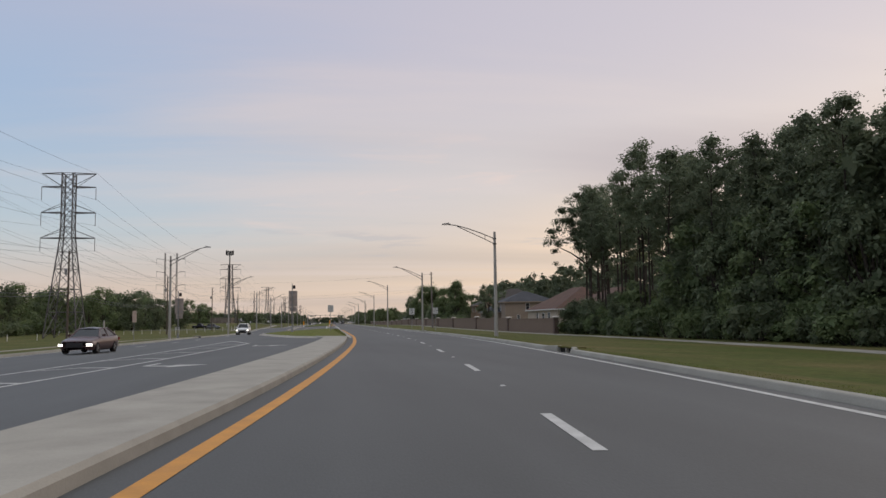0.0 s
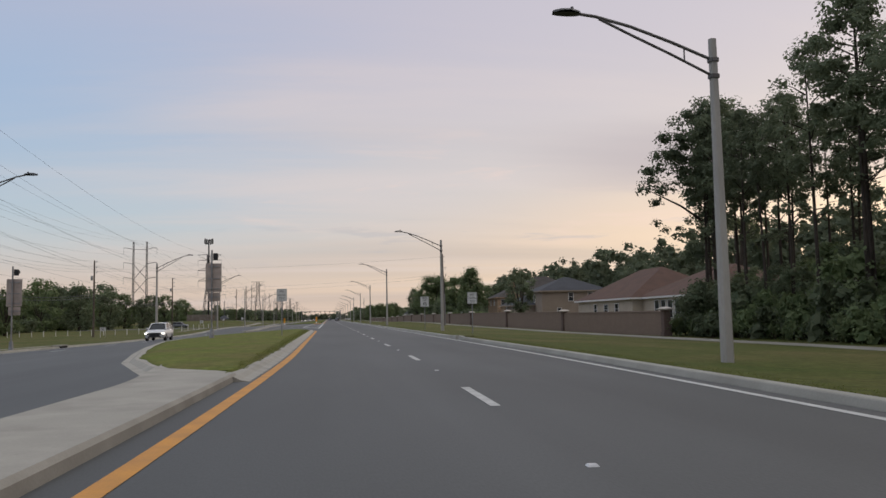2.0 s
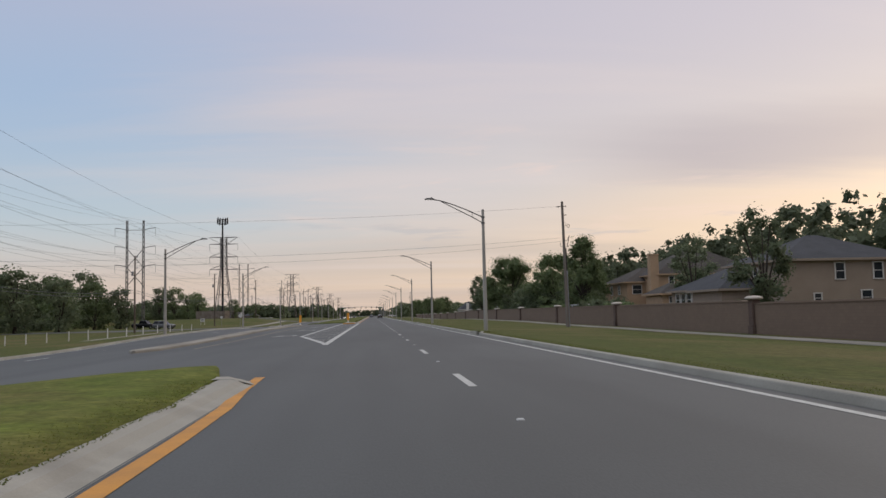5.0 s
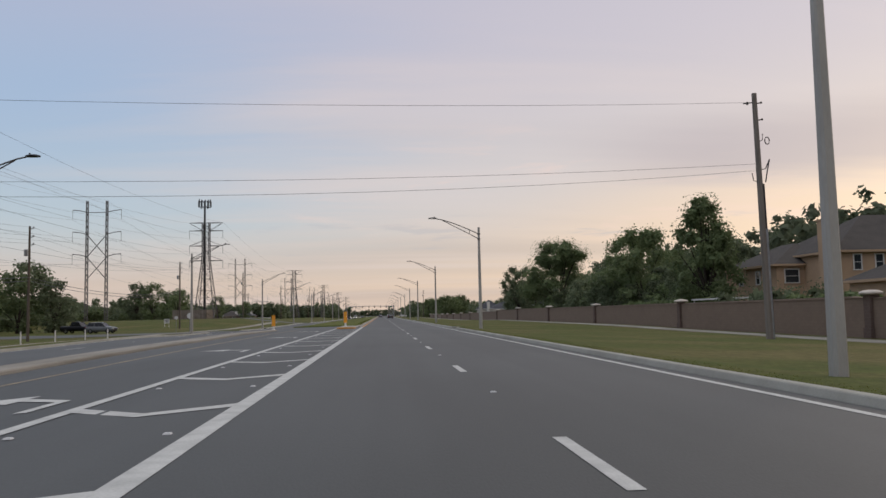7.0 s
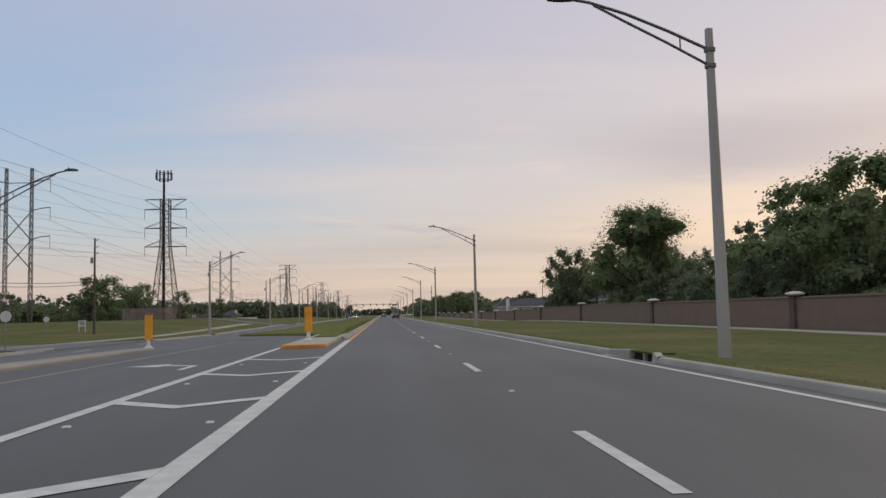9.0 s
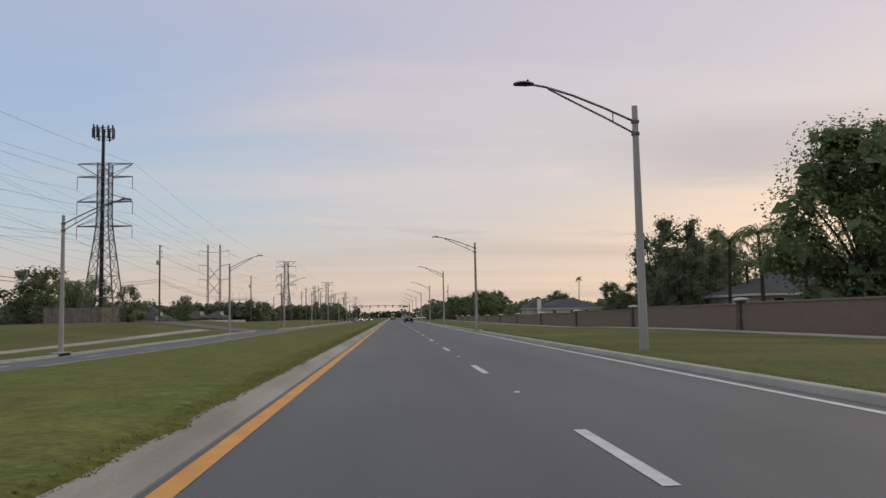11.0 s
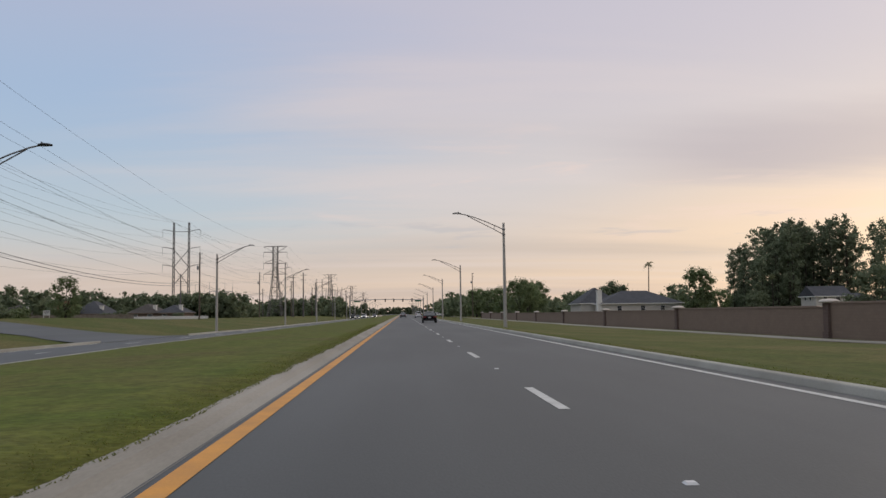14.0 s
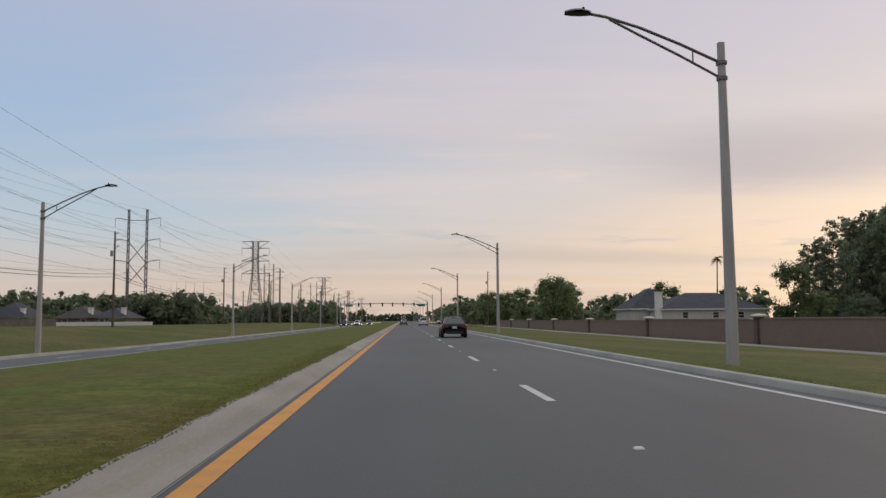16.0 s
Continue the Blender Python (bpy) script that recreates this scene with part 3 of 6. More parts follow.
dash_mesh = Shape().quad((-0.075, -3.05, 0.006), (0.075, -3.05, 0.006), (0.075, 0, 0.006), (-0.075, 0, 0.006)).mesh("lane_dash", WHITE)
rpm_mesh = Shape().box((0, 0, 0.010), (0.10, 0.10, 0.018), taper=0.7).mesh("road_stud", PLATE)
WORN = {12: (0.15, 1.7), 13: (0.37, 0.48), 14: (0.63, 0.8), 15: (0.32, 0.37), 26: (0.3, 0.0)}      # dashes that start late or are worn short
for k in range(-6, 74):
    y = DASH0 + PITCH * k
    turn = -math.degrees(math.atan2(spine(y) - spine(y - 3.05), 3.05))
    cut, short = WORN.get(k, (0.0, 0.0))
    part("lane_dash", dash_mesh, WHITE, road, at=pose(spine(y - cut), y - cut, 0, 0, 0, turn) @ Matrix.Diagonal((1, 1 - short / 3.05, 1, 1)))
    part("lane_dash", dash_mesh, WHITE, road, at=pose(spine(y) - 19.3, y + 4, base_z(-19.3, y), 0, 0, turn))
    if 0 <= k < 45:
        part("road_stud", rpm_mesh, PLATE, road, at=pose(spine(y + 4.57), y + 4.57, 0))
def yellow_off(y):
    return -3.87 - 0.35 * smoothstep(118, 125, y)


paint_part("edge_line", strip(3.92, 4.07, -150, YEND, 0.006))
paint_part("edge_line", strip(-22.6, -22.45, -150, YEND, 0.006))
paint_part("edge_line", strip(lambda y: yellow_off(y) - 0.11, lambda y: yellow_off(y) + 0.11, -150, 125.5, 0.006, 3), YELLOW, "yellow edge line")
paint_part("edge_line", strip(-3.98, -3.76, 243.5, YEND, 0.006), YELLOW, "yellow edge line")
paint_part("edge_line", strip(-15.4, -15.25, 275, YEND, 0.006), YELLOW, "yellow edge line")
paint_part("edge_line", strip(-10.95, -10.8, 150, 250, 0.006), FADED, "faded yellow edge line")
# gore of the near left-turn lane
paint_part("gore_line", strip(-4.06, -3.78, 144.6, 243.5, 0.006))
paint_part("gore_line", strip(lambda y: -4.05 - 0.153 * (y - 145.4), lambda y: -3.78 - 0.153 * (y - 145.4), 145.4, 162, 0.007, 1.0))
paint_part("gore_line", strip(-6.58, -6.34, 162, 249, 0.006))
for k in range(13):
    y = 152.7 + 6.22 * k
    a = -6.36 if y > 162 else -3.95 - 0.153 * (y - 145.4)
    mid, sag = (a - 4.0) / 2, 1.0 if y > 160 else 0.45
    s = thin([(a - 0.05, y - 0.22), (mid, y - sag - 0.2), (mid, y - sag + 0.22), (a - 0.05, y + 0.25)], 0.009)
    s.quad(*[(spine(yy) + o, yy, 0.009) for o, yy in ((mid, y - sag - 0.2), (-4.04, y - 0.22), (-4.04, y + 0.25), (mid, y - sag + 0.22))])
    paint_part("gore_bar", s)
    for o in (a + 0.3, -4.3):
        part("road_stud", rpm_mesh, PLATE, road, at=pose(spine(y - 2.9) + o + (0.35 if k == 0 and o < -4.5 else 0), y - 2.9, 0))
# gore between the other carriageway and its turn lane
paint_part("gore_line", strip(-11.1, -10.93, -40, 49, 0.006))
paint_part("gore_line", strip(-13.85, -13.68, -40, 60, 0.006))
paint_part("gore_line", thin([(-11.1, 48.5), (-10.93, 48.5), (-13.68, 60.4), (-13.85, 60.4)], 0.008))
for k in range(9):
    y = -6 + 6.6 * k
    b, a, mid = -13.77, -11.0, -12.4
    if y > 49:
        a = -11.0 - 2.7 * (y - 49) / 12
        mid = (a + b) / 2
    s = thin([(b, y - 0.8), (mid, y + 0.2), (mid, y + 0.5), (b, y - 0.5)], 0.009)
    s.quad(*[(spine(yy) + o, yy, base_z(o, yy) + 0.009) for o, yy in ((mid, y + 0.2), (a, y - 0.8), (a, y - 0.5), (mid, y + 0.5))])
    paint_part("gore_bar", s)


def arrow(o, y, away=1, left=-1):
    """A turn arrow: stem, bend and head."""
    def p(u, w):
        return (o + left * u, y + away * w)
    s = Shape()
    for poly in ([(-1.1, 0), (-0.9, 0), (-0.9, 1.6), (-1.1, 1.8)], [(-1.1, 1.8), (-0.9, 1.6), (0.0, 2.3), (0.0, 2.75)], [(0.0, 1.8), (1.15, 2.55), (0.0, 3.3), (0.0, 2.6)]):
        q = [p(*c) for c in poly]
        s.quad(*[(spine(yy) + oo, yy, base_z(oo, yy) + 0.008) for oo, yy in q])
    return s


for o, y, d in ((-8.3, 165.4, 1), (-8.4, 185.3, 1), (-8.35, 204.3, 1), (-8.45, 223.2, 1)):
    paint_part("turn_arrow", arrow(o, y, d))
for o, y in ((-9.1, 21.6), (-8.75, 42.6)):
    paint_part("turn_arrow", arrow(o, y, -1, 1))

# kerbs


def kerb_right(y0, y1):
    return sweep([(4.425, -0.12), (4.44, 0.0), (4.485, 0.105), (4.50, 0.122), (4.53, 0.132), (4.65, 0.135), (4.66, 0.08)], y0, y1, 3.0)


edges = [-150] + [v for y in INLETS for v in (y - 2.1, y + 2.1)] + [YEND]
for a, b in zip(edges[::2], edges[1::2]):
    tagged(part("kerb", kerb_right(a, b), KERBSTONE), "grey concrete kerb and gutter along the verge", "kerb", kind="structure")
tagged(part("kerb", sweep([(-22.85, 0.004), (-23.05, 0.0), (-23.1, 0.14), (-23.25, 0.15), (-23.27, 0.05)], -150, 255), KERBSTONE), "low concrete kerb of the far carriageway", "kerb", kind="structure")
tagged(part("kerb", sweep([(-22.85, 0.004), (-23.05, 0.0), (-23.1, 0.14), (-23.25, 0.15), (-23.27, 0.05)], 277, 376), KERBSTONE), "low concrete kerb of the far carriageway", "kerb", kind="structure")
tagged(part("kerb", sweep([(-22.85, 0.004), (-23.05, 0.0), (-23.1, 0.14), (-23.25, 0.15), (-23.27, 0.05)], 399, YEND), KERBSTONE), "low concrete kerb of the far carriageway", "kerb", kind="structure")


def storm_inlet(y, half=0.95, flare=0.26):
    """Kerb inlet: low flared wings, a thin top slab, a divider and a near-black block for the shaded throat behind two
    openings.
    """
    x = spine(y) + 4.47
    e = empty("storm_drain", pose(x, y, 0))
    for sgn in (-1, 1):
        s, rows = Shape(), []
        for t in (0, 0.2, 0.4, 0.6, 0.8, 1.0):
            yy, h, d = sgn * (2.1 - (2.1 - half) * t), 0.15 + 0.03 * t, flare * smoothstep(0, 1, t)
            rows.append([(-0.03 + d, yy, -0.06), (d, yy, h - 0.015), (0.04 + d, yy, h), (0.18 + d, yy, h), (0.20 + d, yy, -0.06)])
        s.grid(rows)
        s.quad(*(rows[-1] if sgn > 0 else rows[-1][::-1]))
        part("kerb_wing", s, KERBSTONE, e)
    part("top_slab", Shape().box((0.56, 0, 0.14), (0.52, 2.16, 0.05), bevel=0.02), GRASS, e, "grass-covered top slab")
    if half > 0.9:
        part("divider", Shape().box((0.37, -0.1, 0.02), (0.14, 0.10, 0.21)), CONCRETE, e)
    # solid block, its black colour paints the shade of the throat
    part("throat", Shape().box((0.60, 0, 0.0), (0.40, 2.1, 0.235)), INLET_SHADE, e, "near-black block painted as the shaded opening")
    part("apron", Shape().grid([[(-0.28, yy, 0.007), (0.05, yy, 0.002 - 0.05 * c), (0.26 * c + 0.02, yy, 0.0 - 0.09 * c), (0.26 * c + 0.2 * c + 0.03, yy, -0.10 * c)] for yy, c in ((-2.1, 0), (-1.5, 0.4), (-0.95, 1), (0.95, 1), (1.5, 0.4), (2.1, 0))]), KERBSTONE, e, "stained apron")
    return tagged(e, "concrete storm drain inlet with dark openings in the kerb", "drain", "storm drains along the road")


for y in INLETS:
    storm_inlet(y, *((0.42, 0.06) if y == 82.4 else ()))
for y in (104, 303):
    e = empty("storm_drain", pose(spine(y) - 23.1, y, base_z(-23.1, y)))
    # shade of the opening painted as a black block
    part("throat", Shape().box((-0.1, 0, 0.08), (0.4, 1.6, 0.2)), INLET_SHADE, e, "near-black block painted as the shaded opening")
    part("top_slab", Shape().box((-0.25, 0, 0.2), (0.7, 1.9, 0.08), bevel=0.03), KERBSTONE, e)
    tagged(e, "kerb inlet beside the far carriageway", "drain", "storm drains along the road")

# medians
def block(o0, o1, y0, y1, h, nose0, nose1, step=3.0, edge=0.05):
    """A raised concrete strip with rounded ends and eased edges."""
    left, right = [], []
    for y in along(y0, y1, step):
        a, b = (f(y) if callable(f) else f for f in (o0, o1))
        m, w = (a + b) / 2, (b - a) / 2
        t = 1.0
        if nose0 and y - y0 < nose0:
            t = math.sqrt(max(0.02, 1 - (1 - (y - y0) / nose0) ** 2))
        if nose1 and y1 - y < nose1:
            t = min(t, math.sqrt(max(0.02, 1 - (1 - (y1 - y) / nose1) ** 2)))
        left.append((m - w * t, y)), right.append((m + w * t, y))
    rows = []
    for (a, y), (b, _) in zip(left, right):
        e = min(edge, (b - a) / 3)
        prof = [(a - 0.02, -0.03), (a, h - edge), (a + e, h), ((a + b) / 2, h + 0.008), (b - e, h), (b, h - edge), (b + 0.02, -0.03)]
        rows.append([(spine(y) + o, y, base_z(o, y) + z) for o, z in prof])
    s = Shape().grid(rows)
    s.quad(*rows[0]), s.quad(*rows[-1][::-1])
    return s


ISL1 = [(50, -4.6), (55.6, -4.6), (57.4, -6.3), (60, -7.15), (66, -9.0), (76, -10.9), (86, -12.6), (98, -14.3), (108, -14.9), (119, -14.4), (123, -12.4), (126, -8.6), (127.5, -6.0)]


def isl1_left(y):
    """Left edge of the first grass island: a blunt front and a long flare."""
    for (y0, a), (y1, b) in zip(ISL1, ISL1[1:]):
        if y <= y1:
            return a + (b - a) * max(0.0, y - y0) / (y1 - y0)
    return ISL1[-1][1]


tagged(part("median_strip", block(lambda y: -6.15 - 0.75 * smoothstep(52, 60, y), lambda y: -4.4 if y < 55.4 else min(-4.4, isl1_left(y) + 0.12), -150, 60, 0.16, 0, 0.3, 0.8), CONCRETE), "raised pale concrete median strip between turn lanes", "median", kind="structure")
tagged(part("median_strip", block(-14.7, -13.1, 150, 243.5, 0.14, 1.2, 1.2, 2.0), OLDKERB), "low concrete separator between the carriageways", "median", kind="structure")
island = tagged(part("median_strip", block(-6.3, -4.45, 234.6, 253, 0.15, 0.7, 0, 0.7), CONCRETE), "raised concrete nose of the grass median", "median", kind="structure")
part("painted_nose", block(-6.32, -4.43, 234.5, 235.6, 0.155, 0.7, 0, 0.2), YELLOW, island, "amber painted nose")


def kerb_left(y0, y1, shift=0.0, wide=1.0):
    prof = [(-4.15 + shift - wide * d, z) for d, z in ((0, 0.004), (0.05, -0.002), (0.40, 0.035), (0.62, 0.10), (0.85, 0.125), (1.3, 0.12))]
    s = sweep(prof, y0, y1, 3.0)
    s.quad(*[(spine(y0) + o, y0, z) for o, z in prof + [(prof[-1][0], -0.02), (prof[0][0], -0.02)]])
    return s


tagged(part("kerb", kerb_left(54.6, 123.5, 0.12, 0.55), CONCRETE), "sloping concrete kerb beside the median grass", "kerb", kind="structure")
tagged(part("kerb", kerb_left(247, YEND, 0.10, 0.55), OLDKERB), "sloping concrete kerb beside the median grass", "kerb", kind="structure")
nose = Shape().grid([[(spine(123.5) - 4.03 - 0.9 * i / 6, 123.5, 0.13 * min(1, i / 3)) for i in range(7)], [(spine(124.5) - 4.25 - 0.9 * i / 6, 124.4, 0.12 * min(1, i / 3)) for i in range(7)], [(spine(125) - 4.6 - 0.6 * i / 6, 125.1, 0.02) for i in range(7)]])
tagged(part("kerb", nose, CONCRETE), "rounded end of the sloping kerb", "kerb", kind="structure")


def turf(left, right, y0, y1, step):
    """A mounded grass island between two edges that wander a little."""
    rows = []
    for y in along(y0, y1, step):
        a, b = left(y), right(y)
        b += 0.10 * noise.noise((y * 0.55, 0, 1)) + 0.06 * noise.noise((y * 2.1, 4, 1))
        a += 0.15 * noise.noise((y * 0.4, 9, 1))
        row = []
        for i in range(13):
            t = (0, 0.002, 0.1, 0.2, 0.3, 0.4, 0.5, 0.6, 0.7, 0.8, 0.9, 0.998, 1)[i]
            o = a + (b - a) * t
            w = max(0.0, min(1.0, (b - a) / 3))
            z = 0.165 + 0.06 * w * math.sin(math.pi * t) + 0.02 * noise.noise((o * 0.8, y * 0.6, 2))
            if i in (1, 11):
                z = 0.125
            if i in (0, 12):
                z = -0.02
            row.append((spine(y) + o, y, base_z(o, y) + z))
        rows.append(row)
    s = Shape().grid(rows)
    s.smooth = True
    return s


def isl1_right(y):
    return -4.55 - 0.3 * smoothstep(118, 125, y) - 0.9 * smoothstep(123, 130, y)


def isl2_right(y):
    return -4.56 - 0.12 * smoothstep(352, 372, y)


def isl2_left(y):
    return -6.05 - 8.9 * smoothstep(252, 276, y)


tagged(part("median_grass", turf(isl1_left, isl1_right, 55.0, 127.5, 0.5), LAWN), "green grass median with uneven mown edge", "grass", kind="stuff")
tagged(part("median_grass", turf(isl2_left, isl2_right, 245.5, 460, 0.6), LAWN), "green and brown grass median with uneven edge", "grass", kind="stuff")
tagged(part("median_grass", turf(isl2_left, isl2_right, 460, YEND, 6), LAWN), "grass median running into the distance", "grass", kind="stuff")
for f, y0, y1 in ((isl1_left, 57.8, 118), (isl2_left, 280, 620)):
    tagged(part("kerb", Shape().grid([[(spine(y) + f(y) + o, y, base_z(f(y) + o, y) + z) for o, z in ((-0.55, 0.004), (-0.3, 0.02), (-0.12, 0.13), (0.25, 0.135))] for y in along(y0, y1, 2)]), CONCRETE), "concrete kerb at the back of the grass median", "kerb", kind="structure")

# grass blades along the edges that pass close by
def blades(x, y, z, h, seed, wording, scale=None):
    """Single upright blades, leaning at random, at the places given."""
    g = np.random.default_rng(seed)
    n = len(x)
    a, b = g.uniform(0, 6.283, n), g.uniform(0.3, 1.0, n) * h
    b = b if scale is None else b * scale
    wx, wy = np.cos(a) * 0.012, np.sin(a) * 0.012
    reach = g.uniform(1.0, 2.2, n) * b
    lx, ly = -np.sin(a) * reach, np.cos(a) * reach
    v = np.stack([np.stack([x - wx, y - wy, z], 1), np.stack([x + wx, y + wy, z], 1), np.stack([x + lx, y + ly, z + b], 1)], 1)
    me = bpy.data.meshes.new("grass_tufts")
    me.vertices.add(3 * n)
    me.vertices.foreach_set("co", v.ravel())
    me.loops.add(3 * n)
    me.loops.foreach_set("vertex_index", np.arange(3 * n))
    me.polygons.add(n)
    me.polygons.foreach_set("loop_start", np.arange(0, 3 * n, 3))
    me.polygons.foreach_set("loop_total", np.full(n, 3))
    me.materials.append(BLADE)
    me.update()
    me.validate()
    return tagged(part("grass_tufts", me, BLADE), wording, "grass", kind="stuff")


def edge_wander(y):
    return 0.10 * noise.noise((y * 0.55, 0, 1)) + 0.06 * noise.noise((y * 2.1, 4, 1))


rng = np.random.default_rng(11)
for f, left, y0, y1, n, lab in ((isl1_right, isl1_left, 57, 123, 16000, "green grass blades along the median kerb"), (isl2_right, isl2_left, 250, 400, 34000, "ragged grass blades along the median kerb")):
    xs, ys2, zs, hs = [], [], [], []
    for y, u in zip(rng.uniform(y0, y1, n), rng.random(n)):
        inset = 0.9 * u ** 1.6 - 0.05
        b, a = f(y) + edge_wander(y), left(y)
        if b - inset < a + 0.1:
            continue
        t = 1 - inset / (b - a)
        xs.append(spine(y) + b - inset), ys2.append(y), hs.append((1.0 if inset < 0.35 else 0.75) * (1 - 0.6 * inset / 0.9))
        zs.append(0.12 if inset < 0.05 else 0.155 + 0.06 * min(1.0, (b - a) / 3) * math.sin(math.pi * min(1, t)))
    blades(np.array(xs), np.array(ys2), np.array(zs), 0.03, 5, lab, np.array(hs))
n = 40000
yv, u = rng.uniform(-3, 385, n), rng.random(n)
ov = 4.70 + 0.6 * u * u + np.array([notch(v) for v in yv])
blades(np.array([spine(v) for v in yv]) + ov, yv, 0.12 - 0.05 * np.maximum(0, ov - 5), 0.035, 6, "grass blades growing over the back of the kerb")

# side walks and side streets
walk_r = Shape().grid([[(spine(y) + o, y, ground_z(spine(y) + o, y) + z) for o, z in ((22.5, 0.0), (22.55, 0.05), (24.05, 0.05), (24.1, 0.0))] for y in along(-60, YEND, 6)])
tagged(part("sidewalk", walk_r, OLDKERB), "weathered concrete sidewalk along the boundary wall", "sidewalk", kind="structure")
walk_l = Shape().grid([[(spine(y) - 30.0 + 2.4 * math.exp(-((y - 145) / 45) ** 2) + o, y, ground_z(spine(y) - 30.0 + o, y) + z) for o, z in ((-0.9, -0.02), (-0.8, 0.04), (0.8, 0.04), (0.9, -0.02))] for y in along(-40, 372, 4)])
tagged(part("sidewalk", walk_l, OLDKERB), "weathered concrete footpath across the grass", "sidewalk", kind="structure")
for y0, y1, lab in ((258, 273, "grey asphalt side street"), (380, 394, "grey asphalt side street mouth")):
    rows = []
    for i in range(20):
        o = -22.6 - i * 2.5
        f = max(0.0, 1 - i / 3.0) * 5
        rows.append([(spine(y) + o, y, ground_z(spine(y) + o, y) + 0.035) for y in (y0 - f, (2 * y0 + y1) / 3, (y0 + 2 * y1) / 3, y1 + f)])
    tagged(part("road", Shape().grid(rows), ASPHALT), lab, "road", kind="structure")

# ---- boundary wall ----
WALL_X = 33.17
wall = tagged(empty("boundary_wall", pose(WALL_X, 102, 0)), "long brown block boundary wall with dark brick pillars", "wall", kind="structure")
PILLARS = [102.4, 132.1, 163.2, 195.8, 224.5, 253.8, 282.3, 312.3, 341.0, 369.6, 398.4, 427.3, 455.6, 484.3, 512.6, 541.6, 570.6, 599.6]
shaft = Shape().box((0, 0, 1.05), (0.62, 0.62, 2.15), bevel=0.02)
shaft.box((0, 0, -0.18), (0.72, 0.72, 0.9))
shaft_mesh = shaft.mesh("shaft", PILLAR)
cap = Shape().lathe([(0.36, 0), (0.60, 0.03), (0.64, 0.10), (0.60, 0.17), (0.42, 0.24), (0.15, 0.28), (0.0, 0.285)], 16)
cap.smooth = True
cap_mesh = cap.mesh("cap", CAPSTONE)


CAPS = [(102, 1.56), (132, 1.65), (163, 1.93), (196, 2.0), (254, 2.05), (312, 2.15), (341, 1.95), (370, 1.70), (398, 1.50), (427, 1.41), (484, 1.22), (600, 1.2)]


def wall_z(y):
    return between(CAPS, y) - 2.16


for y in PILLARS:
    z = wall_z(y)
    e = empty("wall_pillar", pose(WALL_X, y, z - 0.1))
    part("shaft", shaft_mesh, PILLAR, e)
    part("cap", cap_mesh, CAPSTONE, e, "rounded pale stone cap", at=pose(0, 0, 2.12))
    tagged(e, "dark brick wall pillar with a rounded pale stone cap", "pillar", "pillars of the boundary wall")
for a, b in zip(PILLARS, PILLARS[1:]):
    m, l = (a + b) / 2, b - a - 0.6
    z = wall_z(m)
    s = Shape().box((0, m - 102, z + 0.65), (0.22, l, 2.4))
    part("panel", s, WALL, wall)
    part("coping", Shape().box((0, m - 102, z + 1.90), (0.34, l, 0.12), taper=0.9), WALL, wall, "slightly proud coping course")

# ---- street lamps ----
def street_lamp(side, rise=0.0, top=9.1):
    """Tapered concrete pole, a rising truss arm towards the road and a flat luminaire."""
    e = empty("street_lamp")
    p = Shape()
    p.box((0, 0, top / 2 - 0.25), (0.30, 0.30, top + 0.5), taper=0.60, bevel=0.06)
    part("pole", p, POLE, e)
    a = Shape()
    s = -side
    up = lambda x, z: (s * x * 0.95, 0, z + top - 9.1 + rise * x / 4)
    a.path([up(0, 8.52), up(1.2, 9.0), up(2.4, 9.42), up(3.4, 9.68), up(4.0, 9.76)], 0.042, 6)
    part("arm", a, STEEL, e)
    part("lower_arm", Shape().path([up(0, 8.08), up(1.2, 8.66), up(2.4, 9.20), up(3.3, 9.62)], 0.036, 6), STEEL, e)
    part("strut", Shape().tube(up(0.85, 8.86), up(0.85, 8.50), 0.022, n=5), STEEL, e)
    for z in (8.08, 8.52):
        part("clamp", Shape().box((0, 0, z + top - 9.1), (0.26, 0.26, 0.10), bevel=0.05), STEEL, e)
    l = Shape().grid([[(s * (3.85 + 0.72 * t), w * 0.17 * math.sin(math.pi * (0.12 + 0.8 * t)) ** 0.5, 9.76 + 0.06 * math.sin(math.pi * t) + (0.05 if abs(w) < 0.6 else -0.02)) for w in (-1, -0.5, 0, 0.5, 1)] for t in (0, 0.15, 0.4, 0.7, 0.9, 1.0)])
    l.grid([[(s * (3.85 + 0.72 * t), w * 0.17 * math.sin(math.pi * (0.12 + 0.8 * t)) ** 0.5, 9.73) for w in (1, 0, -1)] for t in (0, 0.15, 0.4, 0.7, 0.9, 1.0)])
    l.smooth = True
    l.v = [(x - s * 0.2, y, z + rise + top - 9.1) for x, y, z in l.v]
    part("luminaire", l, DARK, e, "flat dark luminaire")
    part("photocell", Shape().lathe([(0.045, 0), (0.045, 0.07), (0.02, 0.1)], 8, (s * 3.85, 0, 0.74 + top + rise)), DARK, e)
    return tagged(e, "tall pale concrete street lamp with a slim truss arm", "street lamp", "street lamps along the road")


LAMPS_R = [(15.2, 57.3, -0.27), (15.55, 112.6, -0.32), (14.28, 167.2, 0.27), (14.38, 222.0, -0.02), (14.32, 277.8, -0.06), (13.98, 331.2, -0.06), (14.22, 386.9, 0.12), (14.38, 441.5, -0.25)] + [(14.3, 441.5 + 54.9 * k, 0.0) for k in range(1, 12)]
